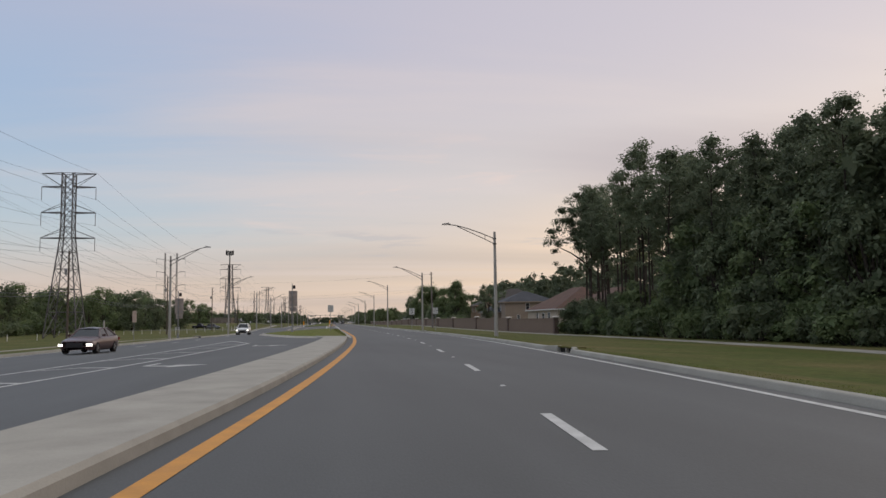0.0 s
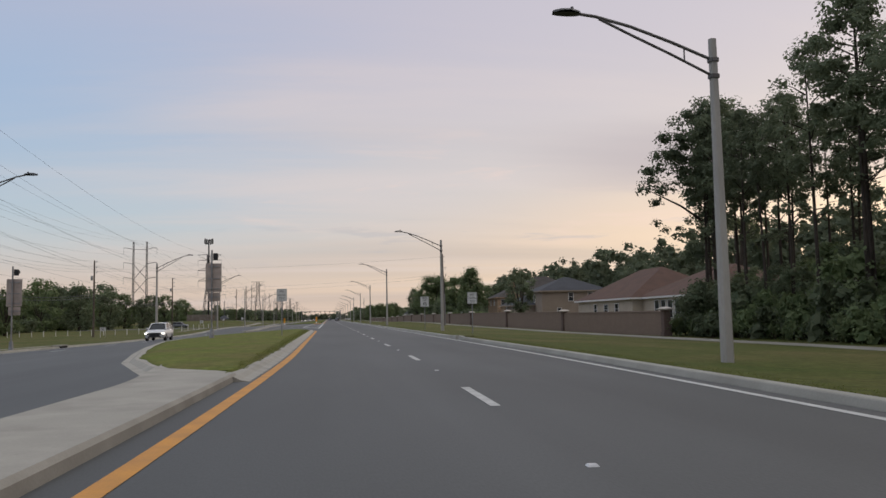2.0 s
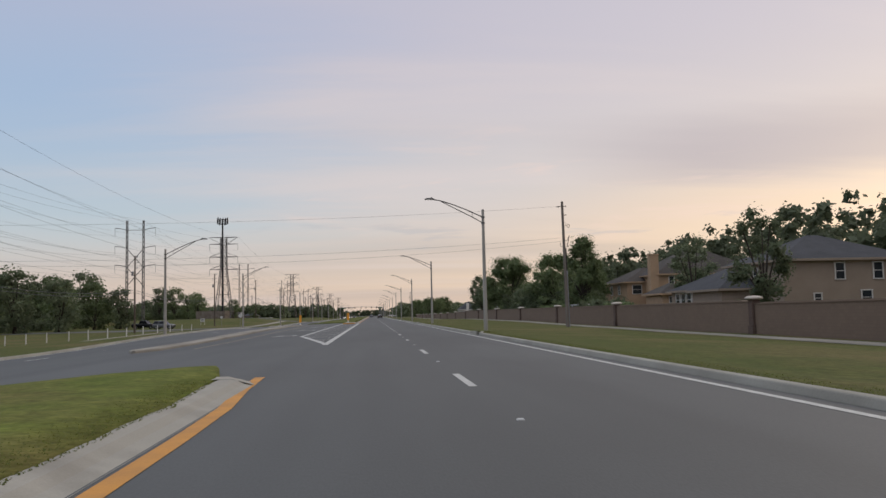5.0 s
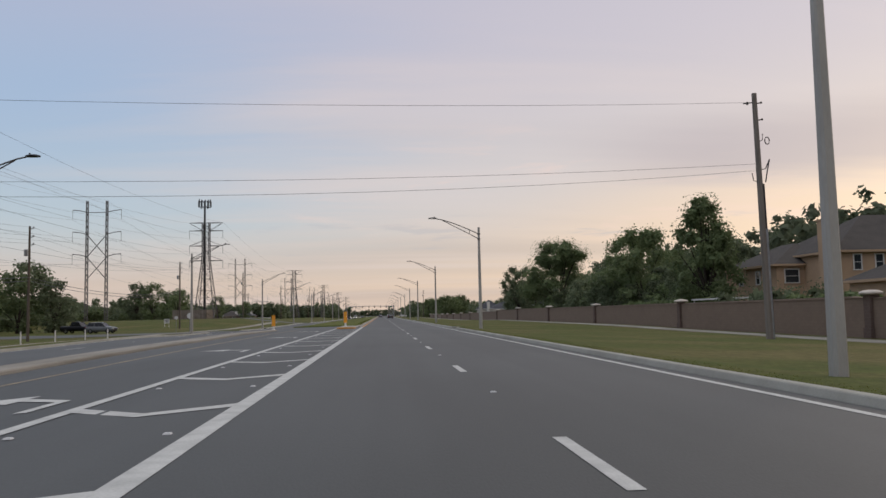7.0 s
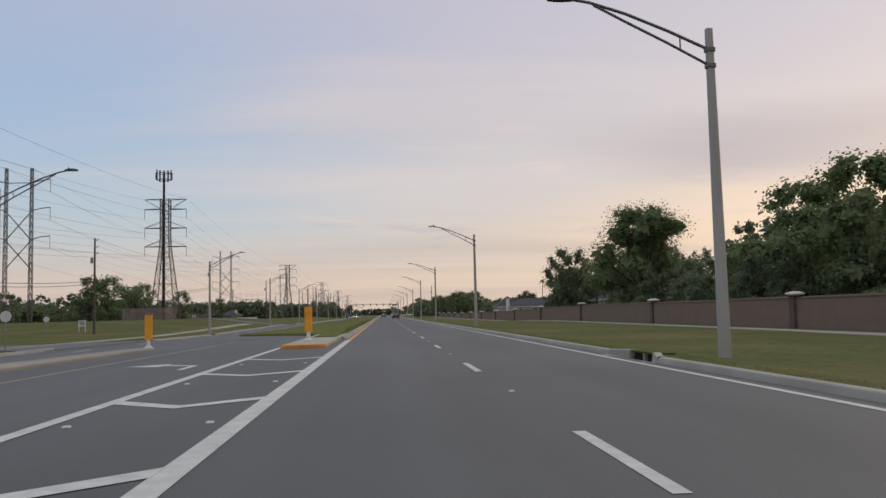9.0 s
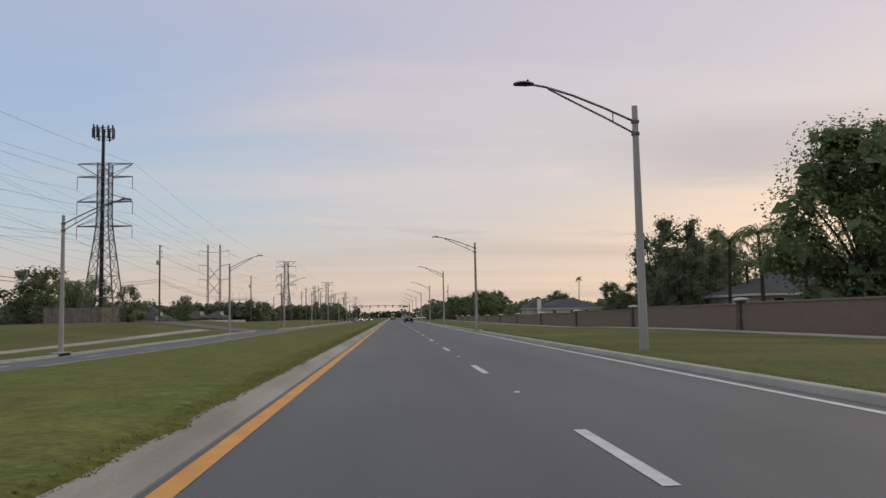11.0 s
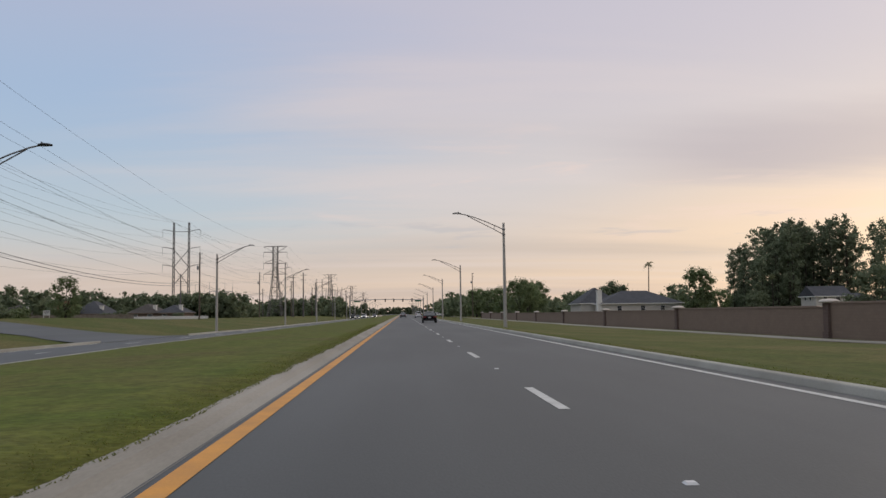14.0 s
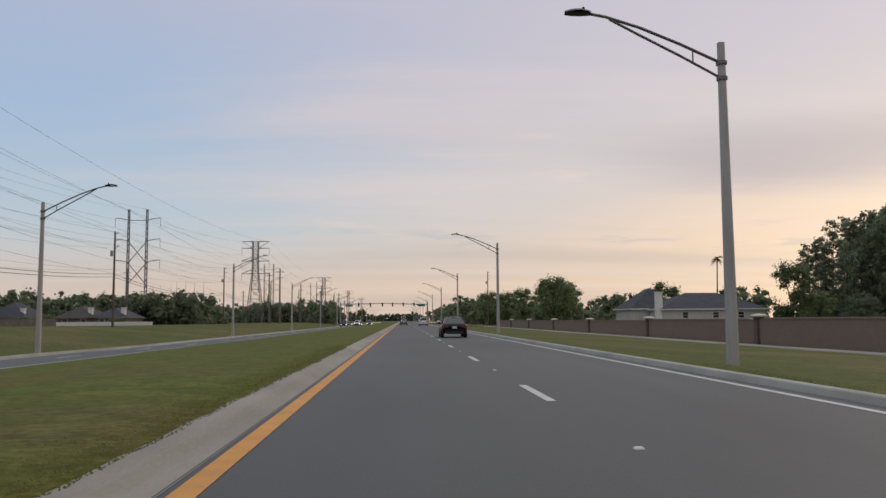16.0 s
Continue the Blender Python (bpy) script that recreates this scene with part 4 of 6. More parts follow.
LAMPS_L = [(-17.9, 31.5, -0.55), (-16.05, 86.5, -0.15), (-16.3, 142.3, -0.48), (-15.85, 194.7, -0.28), (-16.2, 248.6, -0.08), (-16.05, 303.9, -0.62), (-16.2, 359.0, -0.20), (-16.4, 414.9, -0.5)] + [(-16.3, 414.9 + 54.9 * k, -0.4) for k in range(1, 12)]
LOW_ARMS = [LAMPS_R[0], LAMPS_R[5]]
for proto, lst in ((street_lamp(1, 0.15, 8.78), LAMPS_R), (street_lamp(-1, 0.34, 9.05), LAMPS_L)):
    spots = [spot for spot in lst if spot not in LOW_ARMS]
    proto.matrix_basis = pose(*spots[0])
    for spot in spots[1:]:
        copy_thing(proto, pose(*spot))
proto = street_lamp(1, -0.08, 8.78)                 # two lamps whose arms sag a little
proto.matrix_basis = pose(*LOW_ARMS[0])
for spot in LOW_ARMS[1:]:
    copy_thing(proto, pose(*spot))

# ---- power lines ----
def lattice_pylon(h=29.0):
    """Square lattice tower with a splayed body, three cross arms and a flat top truss."""
    e = empty("transmission_tower")
    body = Shape()
    levels = [(0, 3.1), (4.5, 2.6), (8.5, 2.15), (12, 1.75), (15, 1.4), (17.5, 1.15), (19.5, 1.05), (21.5, 1.05), (23.5, 1.05), (25.5, 1.05), (27.3, 1.05), (h, 1.05)]
    for (z0, w0), (z1, w1) in zip(levels, levels[1:]):
        c0 = [(-w0, -w0, z0), (w0, -w0, z0), (w0, w0, z0), (-w0, w0, z0)]
        c1 = [(-w1, -w1, z1), (w1, -w1, z1), (w1, w1, z1), (-w1, w1, z1)]
        for i in range(4):
            j = (i + 1) % 4
            body.tube(c0[i], c1[i], 0.13, n=4, caps=False)
            body.tube(c0[i], c1[j], 0.065, n=3, caps=False)
            body.tube(c0[j], c1[i], 0.065, n=3, caps=False)
            body.tube(c1[i], c1[j], 0.065, n=3, caps=False)
    part("lattice_body", body, STEEL, e)
    ends = []
    for z, tip, r in ((17.5, 5.2, 1.5), (22.0, 5.2, 1.5), (26.6, 5.2, -0.2)):
        for s in (-1, 1):
            a = Shape()
            for w in (-1, 1):
                a.tube((s * 1.05, w * 1.0, z), (s * tip, 0, z), 0.09, n=4, caps=False)
                a.tube((s * 1.05, w * 1.0, z + (r if r > 0 else 0)), (s * tip, 0, z + 0.05), 0.06, n=3, caps=False)
            a.tube((s * 3.0, 0.45, z), (s * 3.0, -0.45, z), 0.05, n=3, caps=False)
            part("cross_arm", a, STEEL, e)
            part("insulator", Shape().tube((s * tip, 0, z), (s * tip, 0, z - 2.3), 0.07, n=5), GALV, e)
            ends.append((s * tip, z - 2.3))
    for s in (-1, 1):
        a = Shape()
        for w in (-1, 1):
            a.tube((s * 1.05, w, h), (s * 5.2, 0, h), 0.08, n=4, caps=False)
            a.tube((s * 1.05, w, 26.6), (s * 5.2, 0, h), 0.06, n=3, caps=False)
        part("top_truss", a, STEEL, e)
        ends.append((s * 5.2, h))
    tagged(e, "grey steel lattice transmission tower with three cross arms", "transmission tower", "transmission towers beside the road")
    return e, ends


def h_frame(h=35.1):
    """Two slim lattice posts, X braces between them and three pairs of up-curved arms."""
    e = empty("power_pylon")
    for s in (-1, 1):
        p = Shape()
        w = 0.34
        n = 20
        for i in range(n):
            z0, z1 = h * i / n, h * (i + 1) / n
            w0, w1 = w * (1 - 0.35 * i / n), w * (1 - 0.35 * (i + 1) / n)
            c0 = [(s * 2.63 + a * w0, b * w0, z0) for a, b in ((-1, -1), (1, -1), (1, 1), (-1, 1))]
            c1 = [(s * 2.63 + a * w1, b * w1, z1) for a, b in ((-1, -1), (1, -1), (1, 1), (-1, 1))]
            for k in range(4):
                p.tube(c0[k], c1[k], 0.085, n=4, caps=False)
                p.tube(c0[k], c1[(k + 1) % 4], 0.05, n=3, caps=False)
        part("lattice_post", p, STEEL, e)
    for z0, z1 in ((12.1, 18.6), (18.6, 25.2)):
        part("brace", Shape().tube((-2.63, 0, z0), (2.63, 0, z1), 0.12, n=4).tube((2.63, 0, z0), (-2.63, 0, z1), 0.12, n=4), STEEL, e)
    ends = []
    for z in (18.8, 25.3, 31.7):
        for s in (-1, 1):
            a = Shape()
            a.path([(s * 2.63, 0, z), (s * 4.6, 0, z + 0.55), (s * 6.5, 0, z + 0.75)], 0.11, 4)
            part("arm", a, STEEL, e)
            part("insulator", Shape().tube((s * 6.5, 0, z + 0.7), (s * 6.5, 0, z - 2.1), 0.06, n=5), GALV, e)
            ends.append((s * 6.5, z - 2.1))
    part("top_beam", Shape().tube((-2.63, 0, 31.7), (2.63, 0, 31.7), 0.1, n=4), STEEL, e)
    ends += [(-2.63, h), (2.63, h)]
    tagged(e, "steel lattice H-frame transmission structure with crossed braces", "power pylon", "braced power pylons beside the road")
    return e, ends


def sagging(a, b, sag, n=14):
    a, b = Vector(a), Vector(b)
    return [tuple(a.lerp(b, i / n) - Vector((0, 0, sag * 4 * (i / n) * (1 - i / n)))) for i in range(n + 1)]


def wires(points, r, lab, sag=0.028):
    for a, b in points:
        d = (Vector(b) - Vector(a)).length
        tagged(part("power_line", Shape().path(sagging(a, b, sag * d), r, 3), WIRE), lab, "wire", "overhead wires")


PYL = [(-44, -98), (-47.2, 152), (-46.1, 397.4), (-47.6, 658), (-47, 905), (-47, 1150), (-47, 1400)]
HFR = [(-72, 155), (-70.0, 374.3), (-70.6, 599.4), (-70.6, 828), (-70.6, 1060), (-70.6, 1300)]
proto, p_ends = lattice_pylon()
for x, y in reversed(PYL):
    m = pose(x, y, field(y)) @ Matrix.Diagonal((0.94, 1, (30.0 - field(y)) / 29.0, 1))
    if (x, y) == PYL[0]:
        proto.matrix_basis = m
    else:
        copy_thing(proto, m)
proto, h_ends = h_frame()
for x, y in reversed(HFR[1:]):
    m = pose(x, y, field(y)) @ Matrix.Diagonal((0.98, 1, (33.0 - field(y)) / 34.4, 1))
    if (x, y) == HFR[1]:
        proto.matrix_basis = m
    else:
        copy_thing(proto, m)
for lst, ends, tip, own in ((PYL, p_ends, 30.0, 29.0), (HFR, h_ends, 33.0, 34.4)):
    for (x0, y0), (x1, y1) in list(zip(lst, lst[1:]))[:4]:
        z0, z1 = field(y0), field(y1)
        k0, k1 = (tip - z0) / own, (tip - z1) / own
        wires([((x0 + o, y0, z0 + z * k0), (x1 + o, y1, z1 + z * k1)) for o, z in ends], 0.021, "thin grey overhead transmission cable", 0.020)

# antenna mast rising through the lattice tower
mast = empty("antenna_mast", pose(-46.5, 397.4, 0.75))
part("mast", Shape().tube((0, 0, -0.4), (0, 0, 35.2), 0.40, 0.28, 12), DARK, mast)
for z in (34.0, 35.6):
    ring = Shape()
    for i in range(12):
        a, b = 2 * math.pi * i / 12, 2 * math.pi * (i + 1) / 12
        ring.tube((1.7 * math.cos(a), 1.7 * math.sin(a), z), (1.7 * math.cos(b), 1.7 * math.sin(b), z), 0.06, n=4, caps=False)
    for i in range(3):
        a = 2 * math.pi * i / 3
        ring.tube((0, 0, z), (1.7 * math.cos(a), 1.7 * math.sin(a), z), 0.06, n=4, caps=False)
    part("platform_ring", ring, DARK, mast)
for i in range(12):
    a = 2 * math.pi * (i + 0.5) / 12
    part("antenna_panel", Shape().box((0, 0, 0), (0.18, 0.34, 2.3 if i % 3 else 1.7), bevel=0.04), DARK, mast, at=pose(1.85 * math.cos(a), 1.85 * math.sin(a), 34.9 + 0.25 * (i % 2), 0, 0, math.degrees(a)))
tagged(mast, "dark antenna mast with a ring of panels", "antenna mast")


def utility_pole(h=13.0, arms=True):
    e = empty("utility_pole")
    part("pole", Shape().tube((0, 0, -0.3), (0, 0, h), 0.17, 0.11, 10), WOODPOLE, e)
    if arms:
        for z in (h - 0.35, h - 1.3, h - 2.2):
            part("insulator", Shape().tube((0, 0, z), (0.42, 0, z + 0.10), 0.05, n=6).lathe([(0.05, 0), (0.09, 0.05), (0.06, 0.12), (0.09, 0.16), (0.02, 0.24)], 8, (0.42, 0, z + 0.08)), GALV, e)
        part("transformer", Shape().lathe([(0.18, 0), (0.2, 0.05), (0.2, 0.7), (0.12, 0.78)], 10, (-0.38, 0, h - 3.4)), GALV, e)
    return tagged(e, "brown weathered wooden utility pole with insulators", "utility pole", "wooden utility poles")


UP = [(-34.5, 46), (-35.0, 113), (-34.4, 181), (-33.7, 246.5), (-33.3, 313.3), (-33.8, 388.7), (-33.7, 476.4), (-35.5, 552), (-35.5, 618), (-35.5, 686), (-35.5, 752), (-35.5, 820)]
proto = utility_pole()
for i, (x, y) in enumerate(UP):
    m = pose(x, y, ground_z(x, y), 0, 0, 0)
    if i == 0:
        proto.matrix_basis = m
    else:
        copy_thing(proto, m)
for (x0, y0), (x1, y1) in zip(UP[:9], UP[1:]):
    z0, z1 = ground_z(x0, y0), ground_z(x1, y1)
    wires([((x0 + 0.42, y0, z0 + z), (x1 + 0.42, y1, z1 + z)) for z in (12.85, 11.9, 11.0)], 0.013, "thin overhead service wire", 0.016)
    wires([((x0, y0, z0 + z), (x1, y1, z1 + z)) for z in (7.2, 6.8)], 0.035, "thick black overhead cable", 0.018)
# slim steel poles of a second line
proto = None
for x, y in ((-29, 575), (-29, 640), (-29, 705), (-29, 770), (-24, 560), (-24, 660), (-24, 740), (-60, 560), (-60, 700), (-60, 760), (-58, 850), (-30, 860)):
    m = pose(x, y, field(y))
    if proto is None:
        proto = empty("line_pole", m)
        part("pole", Shape().tube((0, 0, 0), (0, 0, 13.2), 0.24, 0.14, 10), STEEL, proto)
        for z in (11.0, 12.4):
            part("cross_arm", Shape().tube((-0.9, 0, z), (0.9, 0, z), 0.07, n=6), STEEL, proto)
        tagged(proto, "slim grey steel line pole", "line pole", "steel line poles")
    else:
        copy_thing(proto, m)
# pole by the wall with a span over the road
e = empty("utility_pole", pose(27.75, 197.2, -0.6))
part("pole", Shape().tube((0.12, 0, -0.3), (-0.06, 0, 14.35), 0.20, 0.14, 12), GREYPOLE, e, "grey weathered timber pole")
part("strain_insulator", Shape().tube((-0.18, 0, 13.8), (-0.75, 0, 13.74), 0.035, n=6).lathe([(0.03, 0), (0.08, 0.03), (0.04, 0.09), (0.08, 0.13), (0.03, 0.18)], 8, (-0.5, 0, 13.66)), DARK, e)
for z in (13.75, 12.75):
    part("peg", Shape().tube((0.05, 0, z), (0.34, 0, z + 0.05), 0.035, n=6).lathe([(0.03, 0), (0.07, 0.02), (0.07, 0.08), (0.02, 0.12)], 8, (0.34, 0, z)), BARK, e)
part("standoff", Shape().path([(0.1, 0, 11.5), (0.30, 0, 11.6), (0.32, 0, 11.95)], 0.03, 6), DARK, e)
part("cable_loop", Shape().path([(0.58 + 0.14 * math.cos(k * 0.7), 0, 11.55 + 0.22 * math.sin(k * 0.7)) for k in range(10)], 0.03, 6), BARK, e)
part("fuse_switch", Shape().path([(0.15, 0, 9.85), (0.40, 0, 9.9), (0.66, 0, 10.45)], 0.03, 6).path([(0.36, 0, 9.1), (0.48, 0, 9.7), (0.66, 0, 10.45)], 0.035, 6), DARK, e)
part("bracket", Shape().path([(-0.1, 0, 9.15), (-0.35, 0, 9.2), (-0.42, 0, 9.65)], 0.025, 6), DARK, e)
part("conduit", Shape().tube((0.33, -0.05, 0), (0.24, -0.05, 6.4), 0.085, n=8), GALV, e, "pale cable conduit")
part("conduit", Shape().tube((0.24, -0.05, 6.35), (0.20, -0.05, 9.0), 0.06, n=8), DARK, e, "dark cable conduit")
tagged(e, "grey weathered utility pole with a cable conduit beside the wall", "utility pole", "wooden utility poles")
for z, z2, sag in ((13.21, 10.0, 0.009), (9.58, 6.85, 0.0115), (9.19, 6.6, 0.017)):
    wires([((27.55, 197.2, z), (-34.3, 181.0, z2))], 0.010, "thin wire spanning the road", sag)
e = utility_pole(14.4)
e.matrix_basis = pose(28.6, 584, -0.1)

# ---- signs ----
def lettering(text, size, mat, parent, at):
    cu = bpy.data.curves.new("lettering", "FONT")
    cu.body, cu.size, cu.align_x, cu.align_y = text, size, "CENTER", "CENTER"
    cu.extrude = 0.002
    ob = bpy.data.objects.new("lettering", cu)
    scene.collection.objects.link(ob)
    dg = bpy.context.evaluated_depsgraph_get()
    me = bpy.data.meshes.new_from_object(ob.evaluated_get(dg))
    bpy.data.objects.remove(ob)
    me.transform(Matrix.Diagonal((0.78, 1, 1, 1)))
    me.materials.clear()
    me.materials.append(mat)
    return part("lettering", me, mat, parent, at=at)


def plate(w, h, mat, back, parent, at, label=""):
    s = Shape()
    r = 0.05
    ring = []
    for cx, cz, a0 in ((w / 2 - r, h / 2 - r, 0), (-w / 2 + r, h / 2 - r, 90), (-w / 2 + r, -h / 2 + r, 180), (w / 2 - r, -h / 2 + r, 270)):
        for i in range(4):
            a = radians(a0 + 30 * i)
            ring.append((cx + r * math.cos(a), cz + r * math.sin(a)))
    n = len(ring)
    s.v += [(x, -0.004, z) for x, z in ring] + [(x, 0.004, z) for x, z in ring]
    s.f += [tuple(range(n)), tuple(n + i for i in reversed(range(n)))] + [(i, n + i, n + (i + 1) % n, (i + 1) % n) for i in range(n)]
    return part("sign_panel", s, mat, parent, label, at)


def road_sign(x, y, z, w, h, top, lines, label, back=False):
    """A flat sign on a steel post. Lines: text, size, height within the panel."""
    e = empty("road_sign", pose(x, y, z))
    part("post", Shape().box((0, 0.06, (top - 0.05) / 2), (0.06, 0.05, top - 0.05)), GALV, e)
    face = SIGNBACK if back else SIGNWHITE
    plate(w, h, face, face, e, pose(0, 0, top - h / 2))
    if not back:
        b = Shape()
        for sx, sz, lx, lz in ((0, h / 2 - 0.035, w - 0.09, 0.014), (0, -h / 2 + 0.035, w - 0.09, 0.014), (w / 2 - 0.035, 0, 0.014, h - 0.09), (-w / 2 + 0.035, 0, 0.014, h - 0.09)):
            b.box((sx, -0.006, sz), (lx, 0.004, lz))
        part("border", b, BLACK, e, at=pose(0, 0, top - h / 2))
        for text, size, dz in lines:
            lettering(text, size, BLACK, e, pose(0, -0.008, top - h / 2 + dz, 90, 0, 0))
    return tagged(e, label, "road sign")


ESZ = [("END", 0.18, 0.23), ("SCHOOL", 0.165, 0.0), ("ZONE", 0.18, -0.23)]
road_sign(1.86, 92.8, 0.15, 0.68, 0.84, 3.17, ESZ, "white end of school zone sign standing in the median")
road_sign(14.85, 92.6, 0.05, 0.68, 0.80, 2.84, ESZ, "white end of school zone sign on the verge")
road_sign(14.2, 115.1, 0.05, 0.84, 1.0, 3.16, [("SPEED", 0.22, 0.34), ("LIMIT", 0.22, 0.12), ("45", 0.48, -0.22)], "white speed limit sign on a steel post")


def beacon_sign(x, y, z):
    """The back of a school beacon sign: post on a foot, two panels and a flasher."""
    e = empty("beacon_sign", pose(x, y, z))
    part("post", Shape().tube((0, 0.08, 0), (0, 0.08, 5.93), 0.055, n=10), GALV, e)
    part("foot", Shape().box((0, 0.08, 0.30), (0.30, 0.30, 0.60), taper=0.7, bevel=0.05), GALV, e)
    plate(1.06, 1.95, SIGNBACK, SIGNBACK, e, pose(0.10, 0.16, 4.06), "bare aluminium sign back")
    plate(0.82, 0.60, SIGNBACK, SIGNBACK, e, pose(0.13, 0.16, 2.75), "small bare sign back")
    for zz in (4.8, 4.0, 3.3, 2.75):
        part("bracket", Shape().box((0.12, 0.12, zz), (0.78, 0.05, 0.05)), GALV, e)
    part("flasher", Shape().box((0.24, 0.1, 5.5), (0.30, 0.22, 0.44), bevel=0.05).tube((0.24, 0.22, 5.5), (0.24, 0.42, 5.56), 0.13, 0.15, 10), BLACK, e, "black flasher housing")
    part("arm", Shape().box((0.12, 0.1, 5.5), (0.26, 0.05, 0.05)), GALV, e)
    return tagged(e, "backs of school beacon sign panels on a steel post", "road sign", "beacon signs")


beacon_sign(-2.85, 93.7, 0.12)
beacon_sign(-17.3, 98.5, ground_z(-17.3, 98.5) + 0.05)


def bollard(x, y, z):
    e = empty("bollard", pose(x, y, z))
    part("base", Shape().lathe([(0.20, 0), (0.20, 0.05), (0.10, 0.09), (0.09, 0.40)], 12), TRIM, e, "white base")
    part("panel", Shape().box((0, 0, 1.0), (0.36, 0.16, 1.2), bevel=0.05), ORANGE, e, "amber panel")
    return tagged(e, "amber delineator panel on a white base", "bollard", "delineators on the median noses")


bollard(1.95, 240.3, 0.15)
bollard(-5.9, 241.8, base_z(-13.5, 241.8) + 0.14)
for x, y, w in ((-17.2, 252, 0.6), (-25.1, 277.5, 0.45)):
    e = empty("round_sign", pose(x, y, ground_z(x, y)))
    part("post", Shape().box((0, 0, 1.0), (0.05, 0.05, 2.0)), GALV, e)
    part("disc", Shape().tube((0, -0.03, 2.2), (0, -0.05, 2.2), w / 2 + 0.05, n=8), SIGNWHITE, e)
    tagged(e, "back of a small sign on a steel post", "road sign")
stub = empty("stub_pole", pose(-31.5, 118.5, ground_z(-31.5, 118.5)))
part("post", Shape().taper([(0, 0, -0.1), (0, 0, 1.4), (0.02, 0, 2.85)], [0.17, 0.16, 0.14]), POLE, stub)
part("cap", Shape().lathe([(0.16, 2.82), (0.16, 2.88), (0.05, 2.95)], 10), GALV, stub)
tagged(stub, "short pale stub of a cut pole in the grass", "pole")
turned = road_sign(-23.5, 102.5, ground_z(-23.5, 102.5), 0.8, 1.5, 3.8, [], "pale sign panel turned edge-on to the road", back=True)
turned.matrix_basis = turned.matrix_basis @ Matrix.Rotation(math.radians(62), 4, "Z")
for x, y, w, h in ((-30.5, 172, 0.9, 0.6), (-38, 322, 1.1, 0.9), (-52, 452, 1.1, 0.8)):
    e = empty("notice_board", pose(x, y, ground_z(x, y)))
    part("board", Shape().box((0, 0, 1.3), (w, 0.05, h), bevel=0.01), SIGNWHITE, e)
    for k in range(3):
        part("bar", Shape().box((0, -0.035, 1.5 - 0.18 * k), (w * (0.7 - 0.12 * k), 0.01, 0.07)), DARK, e)
    for s in (-1, 1):
        part("leg", Shape().box((s * w * 0.4, 0.03, 0.5), (0.06, 0.06, 1.2)), TRIM, e)
    tagged(e, "small white notice board standing in the grass", "notice board")

# ---- signal gantry at the far crossing ----
g = empty("traffic_signal_mast", pose(0, 622, 0))
part("post", Shape().tube((13.3, 0, 0), (13.3, 0, 7.0), 0.25, 0.2, 10), GALV, g)
part("post", Shape().tube((-14.2, 0, -0.3), (-14.2, 0, 7.2), 0.25, 0.2, 10), GALV, g)
part("arm", Shape().tube((13.3, 0, 6.2), (-0.5, 0, 6.6), 0.16, 0.12, 8).tube((-14.2, 0, 6.4), (-0.4, 0, 6.6), 0.16, 0.12, 8), GALV, g)
for x in (-8.5, -4.8, -1.0, 2.2, 5.6, 9.0):
    part("signal_head", Shape().box((x, -0.2, 6.2), (0.42, 0.3, 1.2), bevel=0.05), BLACK, g)
for x in (-11.5, 11.3):
    part("street_name_plate", Shape().box((x, -0.15, 5.9), (2.4, 0.05, 0.55)), material("green_plate", (0.03, 0.13, 0.07), 0.5), g)
tagged(g, "grey traffic signal mast arm spanning the far crossing", "traffic signal")

# ---- trees ----
def leaf_mesh(name, blobs, per, size, mat, seed, flat=0.75, droop=0.0, core=0.6, full=1.0):
    """Many small leaf pieces round uneven clumps, and a few broad sprays that close the inside of each clump."""
    rng = np.random.default_rng(seed)
    cs, ss, out = [], [], []
    for x, y, z, r in blobs:
        n = max(8, int(per * r * r))
        inner = (22 if size < 0.25 else 9) if rng.random() < full else 4
        d = rng.normal(size=(n + inner, 3))
        d /= np.linalg.norm(d, axis=1, keepdims=True)
        rad = r * (0.5 + 0.58 * rng.random((n + inner, 1)) ** 0.7) * (1 + 0.22 * np.sin(5 * d[:, :1] + 4 * d[:, 1:2] + seed))
        rad[n:] *= 0.5
        cs.append(d * rad * np.array([1, 1, flat]) + np.array([x, y, z]))
        ss.append(np.concatenate([size * (0.6 + 0.8 * rng.random(n)), np.full(inner, core * r)]))
        out.append(d)
    c, s = np.concatenate(cs), np.concatenate(ss)
    n = len(c)
    face = np.concatenate(out) + np.array([0, 0, 0.55]) + 0.55 * rng.normal(size=(n, 3))      # leaves turn outwards and to the sky
    a = np.cross(face, rng.normal(size=(n, 3)))
    a[:, 2] -= droop
    a /= np.linalg.norm(a, axis=1, keepdims=True)
    b = np.cross(a, face)
    b /= np.linalg.norm(b, axis=1, keepdims=True)
    a, b = a * s[:, None], b * s[:, None] * 0.6
    v = np.stack([c - a, c + b, c + a, c - b], 1).reshape(-1, 3)
    me = bpy.data.meshes.new(name)
    me.vertices.add(4 * n)
    me.vertices.foreach_set("co", v.ravel())
    me.loops.add(4 * n)
    me.loops.foreach_set("vertex_index", np.arange(4 * n))
    me.polygons.add(n)
    me.polygons.foreach_set("loop_start", np.arange(0, 4 * n, 4))
    me.polygons.foreach_set("loop_total", np.full(n, 4))
    me.materials.append(mat)
    me.update()
    me.validate()
    return me


def limbs(trunk, base, tips, r):
    for t in tips:
        b = Vector(base(t))
        t = Vector(t)
        mid = b.lerp(t, 0.5) + Vector((0, 0, (t - b).length * 0.06))
        trunk.tube(b, mid, r, r * 0.6, 5, False)
        trunk.tube(mid, t, r * 0.6, r * 0.15, 5, False)


